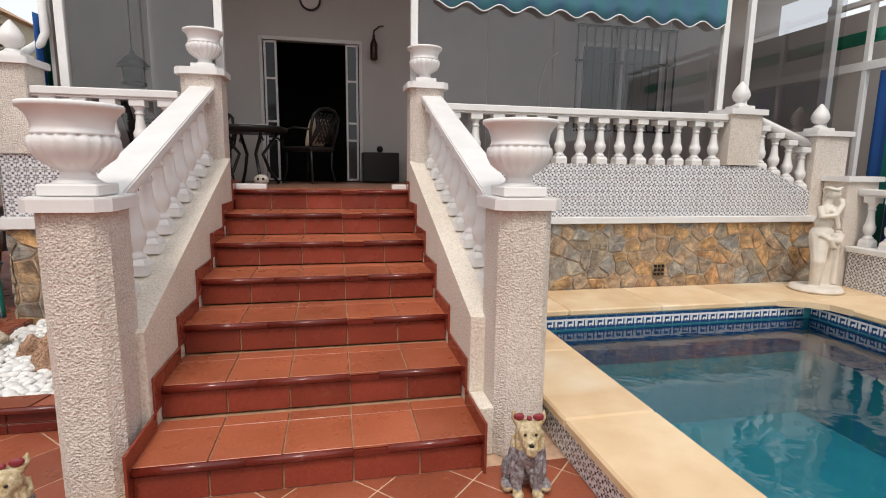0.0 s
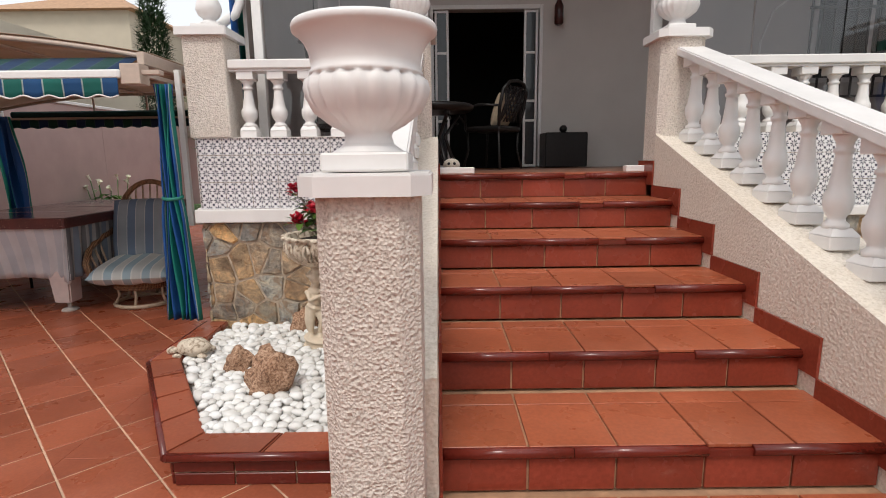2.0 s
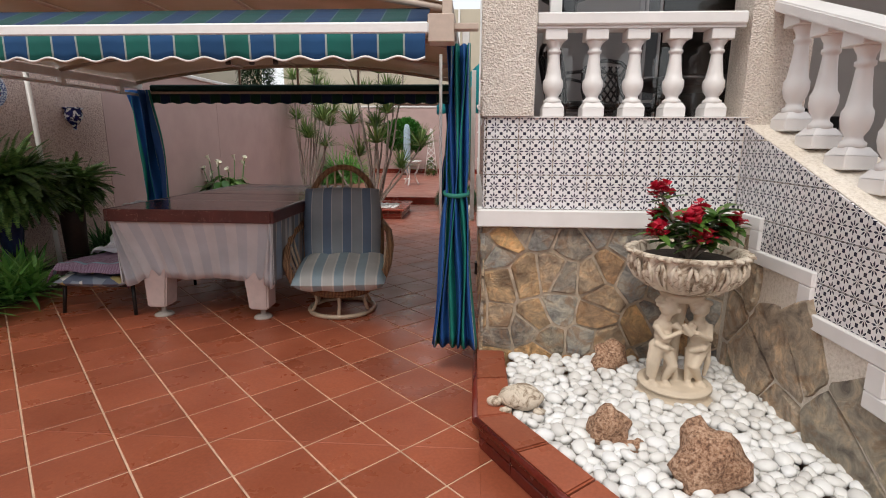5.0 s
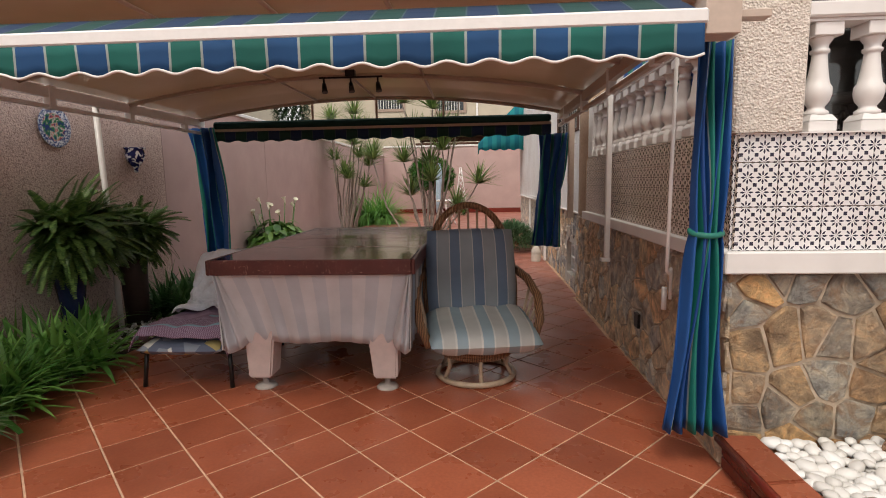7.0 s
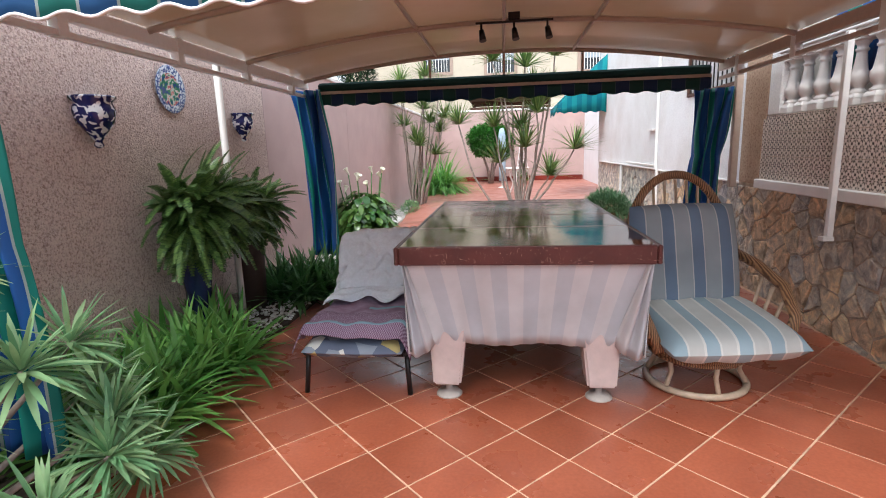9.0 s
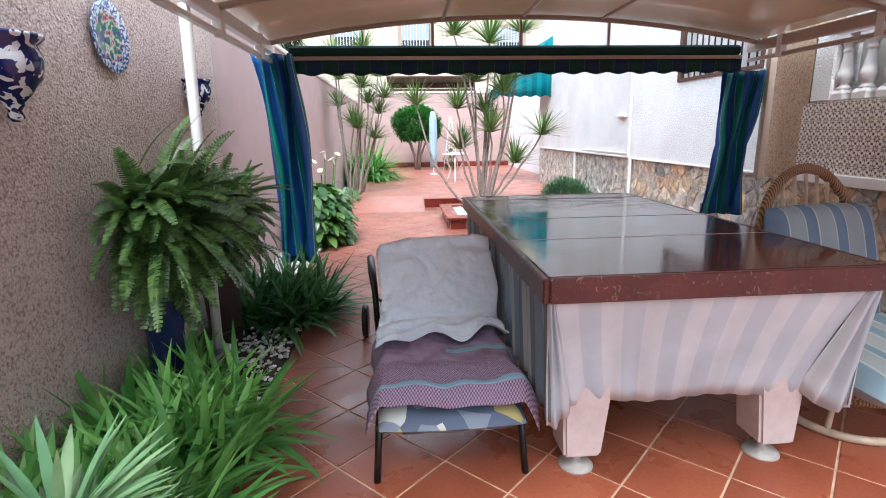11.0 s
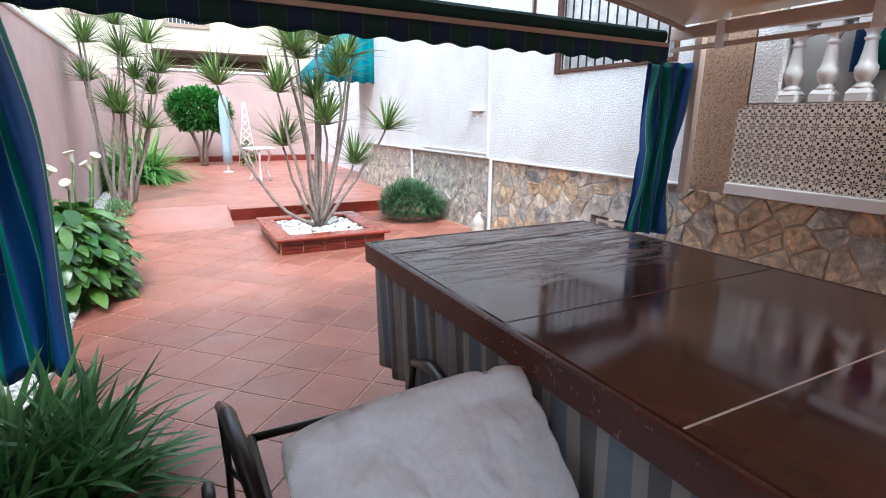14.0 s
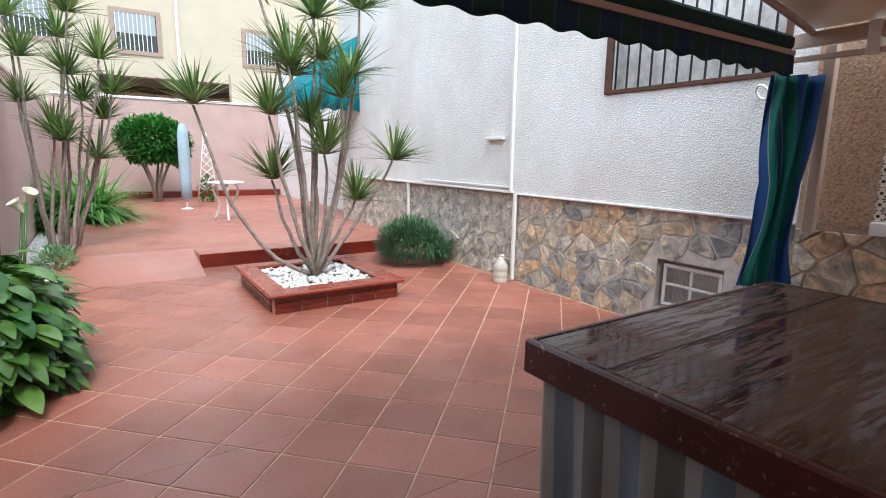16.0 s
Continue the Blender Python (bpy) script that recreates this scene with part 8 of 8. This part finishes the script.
# ---- lane wall details ----
w3 = thing("window_3", "white-framed window with dark iron bars in the roughcast wall", "window", kind="structure")
quick("window_frame", M_BROWNWOOD, w3, (WX - 0.02, WX + 0.02, 8.62, 8.66, 1.93, 3.0), (WX - 0.02, WX + 0.02, 10.04, 10.1, 1.93, 3.0), (WX - 0.02, WX + 0.02, 8.661, 10.039, 1.93, 1.965), bevel=0.003)
quick("grille", M_BLACK, w3, *[(WX - 0.012, WX, 8.72 + 0.115 * i, 8.732 + 0.115 * i, 1.966, 3.0) for i in range(12)], bevel=0)
sheet("net_curtain", lambda u, v: (WX + 0.12 + 0.01 * math.sin(u * 60), 8.62 + 1.48 * u, 1.94 + 1.06 * v), 80, 2, plain("net_curtain", (0.8, 0.8, 0.8), 0.9, var=0.2, scale=14), w3, "white patterned net curtain", thick=0.003)
cv = thing("cellar_vent", "recessed white mesh cellar vent in the stone plinth", "vent", kind="structure")
quick("frame", M_ALU, cv, (WX + 0.08, WX + 0.1, 8.93, 9.43, 0.18, 0.2), (WX + 0.08, WX + 0.1, 8.93, 9.43, 0.5, 0.53), (WX + 0.08, WX + 0.1, 8.93, 8.96, 0.201, 0.499), (WX + 0.08, WX + 0.1, 9.4, 9.43, 0.201, 0.499), (WX + 0.08, WX + 0.1, 9.17, 9.19, 0.201, 0.499), (WX + 0.08, WX + 0.1, 8.961, 9.399, 0.35, 0.37))
quick("mesh", M_ALU, cv, *[(WX + 0.095, WX + 0.098, 8.96 + 0.022 * i, 8.962 + 0.022 * i, 0.2, 0.5) for i in range(20)], *[(WX + 0.0955, WX + 0.0975, 8.96, 9.4, 0.2 + 0.022 * i, 0.202 + 0.022 * i) for i in range(14)], bevel=0)
dp = thing("downpipe", "white rainwater pipe on the stone plinth", "pipe")
quick("lower_pipe", M_ALU, dp, (WX - 0.045, WX - 0.005, 11.2, 11.24, 0.02, 0.98), bevel=0.008)
quick("upper_pipe", M_ALU, dp, (WX - 0.045, WX - 0.005, 11.28, 11.32, 1.0, 4.3), bevel=0.008)
quick("level_pipe", M_ALU, dp, (WX - 0.04, WX - 0.01, 11.25, 15.9, 0.985, 1.01), (WX - 0.04, WX - 0.01, 11.33, 13.2, 1.04, 1.06), bevel=0.004)
quick("lower_pipe", M_ALU, dp, (WX - 0.045, WX - 0.005, 13.6, 13.64, 0.02, 0.98), bevel=0.008)
bm = bmesh.new()
box(bm, WX - 0.02, WX + 0.03, 8.45, 11.2, 0.972, 0.992, bevel=0.004)
box(bm, WX - 0.06, WX, 11.45, 11.75, 1.57, 1.6, bevel=0.004)
struct("trim_plinth_line", bm, M_WHITE, "thin white line above the stone plinth")
cn = thing("water_can", "translucent plastic water bottle standing by the plinth", "bottle", (-2.83, 11.25, 0))
bm = bmesh.new()
lathe(bm, [(0.075, 0.0), (0.08, 0.01), (0.08, 0.05), (0.076, 0.06), (0.08, 0.07), (0.08, 0.12), (0.076, 0.13), (0.08, 0.14), (0.078, 0.2), (0.03, 0.27), (0.02, 0.29)], 20)
part("bottle_body", bm, plain("cloudy_plastic", (0.55, 0.52, 0.46), 0.25), cn)
bm = bmesh.new()
tube(bm, [(0.02, 0, 0.29), (0.02, 0, 0.31)], 0.022, 12)
part("cap", bm, M_WHITE, cn)
hk = thing("hose_bracket", "white wall hook with a coiled line on the roughcast", "hook", (WX - 0.01, 8.75, 1.83))
bm = bmesh.new()
ring(bm, 0.05, 0, 0.01, 16)
bm.transform(pose(-0.03, 0, 0, 20, 60, 0))
part("coil", bm, M_ALU, hk)
sq = thing("airbrick", "small brown wall vent", "vent", (LX - 0.02, 6.13, 0.38), kind="structure")
quick("grid", M_BLACK, sq, (-0.015, 0.005, -0.04, 0.04, -0.05, 0.05), bevel=0)
quick("airbrick_grid", M_BLACK, thing("airbrick", "small dark wall vent in the rubble beside the pool", "vent", (3.45, FY - 0.03, 0.42), kind="structure"), *[(-0.06 + 0.045 * i, -0.03 + 0.045 * i, -0.01, 0.0, -0.06 + 0.045 * j, -0.03 + 0.045 * j) for i in range(3) for j in range(3)], bevel=0)

# ---- beyond the garden ----
hb = thing("beige_house", "beige rendered two-storey house beyond the end wall", "house")
bm = bmesh.new()
box(bm, -13, 4.0, 30.0, 38, 0, 8.0)
part("wall", bm, M_BEIGE, hb)
for x0, z0, w, h in ((-5.75, 5.05, 1.35, 1.3), (-8.9, 5.2, 1.3, 1.3), (-1.2, 5.0, 1.3, 1.2), (-5.75, 1.8, 1.35, 1.3)):
    wd = quick("window", plain("brown_window_surround", (0.34, 0.25, 0.2), 0.8), hb, (x0 - 0.15, x0, 29.95, 30.0, z0 - 0.15, z0 + h + 0.15), (x0 + w, x0 + w + 0.15, 29.95, 30.0, z0 - 0.15, z0 + h + 0.15), (x0, x0 + w, 29.95, 30.0, z0 - 0.15, z0), (x0, x0 + w, 29.95, 30.0, z0 + h, z0 + h + 0.15), label="brown stone window surround")
    quick("pane", M_GLASSDK, wd, (x0, x0 + w, 29.98, 29.99, z0, z0 + h), bevel=0)
    quick("shutter", plain("grey_shutter", (0.3, 0.34, 0.38), 0.5), wd, (x0 + 0.03, x0 + w - 0.03, 29.965, 29.978, z0 + h * 0.45, z0 + h), bevel=0, label="half lowered grey shutter")
    quick("bars", M_ALU, wd, *[(x0 + 0.02 + 0.14 * i, x0 + 0.045 + 0.14 * i, 29.94, 29.955, z0, z0 + h) for i in range(int(w / 0.14))], bevel=0)
quick("downpipe", M_ALU, hb, (-3.75, -3.65, 29.9, 29.99, 3.3, 8.0), bevel=0)
pr = thing("brown_pergola_roof", "dark brown timber pergola roof behind the end wall", "pergola")
quick("beam", M_BROWNWOOD, pr, (-6.3, -2.6, 26.0, 26.15, 3.15, 3.35), bevel=0.01)
quick("beam", M_BROWNWOOD, pr, (-6.3, -2.6, 24.2, 24.35, 2.82, 2.98), bevel=0.01)
quick("roof", M_BROWNWOOD, pr, (-6.4, -2.5, 24.0, 27.5, 3.36, 3.42), bevel=0.01)
for x in (-6.2, -2.7):
    quick("post", M_BROWNWOOD, pr, (x - 0.06, x + 0.06, 25.9, 26.1, 0, 3.15))
nb = thing("neighbour_house", "tan neighbouring house with a tiled hip roof", "house", (-18.5, 29, 2.6))
bm = bmesh.new()
box(bm, -3.5, 3.5, -3, 3, -2.6, 5.6)
part("wall", bm, M_BEIGE, nb)
bm = bmesh.new()
vs = [bm.verts.new(p) for p in ((-3.9, -3.4, 5.6), (3.9, -3.4, 5.6), (3.9, 3.4, 5.6), (-3.9, 3.4, 5.6), (-1.5, 0, 7.0), (1.5, 0, 7.0))]
for q in ((0, 1, 5, 4), (1, 2, 5), (2, 3, 4, 5), (3, 0, 4), (3, 2, 1, 0)):
    bm.faces.new([vs[i] for i in q])
part("roof", bm, plain("clay_roof", (0.4, 0.24, 0.14), 0.9, var=0.2, scale=6), nb, "clay tiled hip roof")
nb2 = thing("low_building", "low beige building behind the boundary wall", "house", (-18, 14, 0))
quick("wall", M_BEIGE, nb2, (-6, 7.5, -6, 6, 0, 4.5), bevel=0)
leafy("cypress", "tall dark cypress behind the boundary wall", (-8.3, 15.2, 3.2), (0.42, 0.42, 3.2), 5200, 0.2, 0.04, M_LEAF_CYP, "spike", cat="tree")
leafy("hedge", "dark hedge beyond the far wall", (-9.2, 20.5, 1.3), (1.4, 2.0, 1.4), 1800, 0.2, 0.08, M_LEAF_DARK)

# ---- patterned tiles, stones and floor tiles ----
AZS = 0.2
flat_tiles(wall_w, tri_frame((0, FY + 0.019, 0), "-y"), LX, -1.257, 1.03, 1.555, AZS, M_AZ, phase=(LX, 1.03 - 0.0), name="tile")
flat_tiles(wall_w, tri_frame((LX + 0.019, 0, 0), "-x"), -8.05, -FY - 0.001, 1.04, 1.585, AZS, M_AZ_SHADE, phase=(-FY, 1.04), name="tile")
flat_tiles(wall_e, tri_frame((0, FY + 0.019, 0), "-y"), 1.08, 5.45, 1.0, 1.55, AZS, M_AZ, planes=[(0.33, 0.85, 0.33 * 4.65 + 0.85 * 1.55)], phase=(1.08, 1.0), name="tile")
ck_m = tri_frame((OX - 0.001, 0, 0), "-x")
for i, (ya, yb, z) in enumerate(bands):
    # u runs along -y
    flat_tiles(cheek_l, ck_m, -ya - (0.03 if i == 0 else 0.0), -yb if i < 5 else -2.64, z + 0.112, 1.6, AZS, M_AZ, planes=[(0.365, 1.0, 0.66 - 0.365 * 2.5 - 0.03)], phase=(-FY, 1.03), name="tile")
flat_tiles(thing("skirt_tiles", "patterned tiles on the pool surround's low skirt", "tiles", kind="structure"), tri_frame((1.171, 0, 0), "-x"), -2.9, 2.0, 0.0, 0.168, AZS, M_AZ, phase=(-2.9, 0.0), name="tile")
flat_tiles(side_w, tri_frame((5.599, 0, 0), "-x"), -4.6, -1.0, 0.2, 0.63, AZS, M_AZ, phase=(-4.6, 0.126), name="tile", joined=True)

mw = tri_frame((0, FY + 0.02, 0), "-y")
stones(wall_w, voronoi_cells(LX + 0.005, -1.26, 0.0, 0.925, 0.2, 4), lambda u, v, h: tuple(mw @ Vector((u, v, h))), M_STONE, 0.015, 5)
ml = tri_frame((LX + 0.02, 0, 0), "-x")
stones(wall_w, voronoi_cells(-8.44, -FY, 0.0, 0.955, 0.21, 8), lambda u, v, h: tuple(ml @ Vector((u, v, h))), M_STONELANE, 0.015, 9)
stones(wall_e, voronoi_cells(1.08, 5.5, 0.2, 0.925, 0.2, 12), lambda u, v, h: tuple(mw @ Vector((u, v, h))), M_STONE, 0.015, 13)
mc = tri_frame((OX, 0, 0), "-x")


def below_band(u, v):
    y = -u
    for ya, yb, z in bands:
        if yb <= y <= ya + 0.05:
            return v < z + 0.01
    return v < 0.1


stones(cheek_l, voronoi_cells(-4.88, -2.64, 0.0, 0.93, 0.36, 22), lambda u, v, h: tuple(mc @ Vector((u, v, h))), M_STONEGREY, 0.014, 23, keep=below_band)
mp = tri_frame((WX + 0.03, 0, 0), "-x")


def not_vent(u, v):
    return not (8.85 < -u < 9.5 and 0.12 < v < 0.6)


stones(plinth, voronoi_cells(-11.2, -8.45, 0.0, 0.97, 0.2, 31), lambda u, v, h: tuple(mp @ Vector((u, v, h))), M_STONE2, 0.012, 32, keep=not_vent)
stones(plinth, voronoi_cells(-16.3, -11.21, 0.0, 0.97, 0.22, 33), lambda u, v, h: tuple(mp @ Vector((u, v, h))), M_STONE2, 0.012, 34, joined=True)

TS = 0.3275
fm = Matrix.Translation((-4.923, 5.448, -0.0035)) @ pose(0, 0, 0, 0, 0, 45)


def turned(poly_planes):
    """Half planes of the world, laid into the floor's turned frame."""
    out = []
    for a, b, c in poly_planes:
        ca, sa = math.cos(radians(45)), math.sin(radians(45))
        out.append((a * ca + b * sa, -a * sa + b * ca, c - (a * -4.923 + b * 5.448)))
    return out


def floor_area(x0, x1, y0, y1, joined, extra=(), name="tile", stagger=0.0, mat=None):
    cs = [((x + 4.923), (y - 5.448)) for x in (x0, x1) for y in (y0, y1)]
    us = [(a + b) / math.sqrt(2) for a, b in cs]
    vv = [(b - a) / math.sqrt(2) for a, b in cs]
    mat = mat or (M_TILE_J if joined else M_TILE)
    flat_tiles(floor, fm, min(us), max(us), min(vv), max(vv), TS, mat, planes=turned([(-1, 0, -x0), (1, 0, x1), (0, -1, -y0), (0, 1, y1), *extra]), thick=0.004, joint=0.0048, name=name, joined=joined, stagger=stagger)


floor_area(-7.0, LX, 4.1, 6.9, False)
floor_area(-7.0, -2.72, 6.9, 8.55, False, mat=M_TILE_SHEEN)
floor_area(-7.0, -2.67, 8.55, 9.3, False, mat=M_TILE_SHEEN)
floor_area(-7.0, -2.67, 9.3, 13.6, True, mat=M_TILE_LANE_SHEEN)
floor_area(-7.0, -5.57, 13.6, 14.1, True, mat=M_TILE_LANE_SHEEN)
floor_area(-7.4, LX, 1.0, 4.1, True)
floor_area(LX, -1.2, 1.6, 3.3, True)
floor_area(LX, -2.1, 3.3, 4.9, True)
floor_area(-1.2, 1.165, 1.6, 2.3, False)
floor_area(-7.4, 1.165, -4.0, 1.0, True)
floor_area(LX, 1.165, 1.0, 1.6, True)
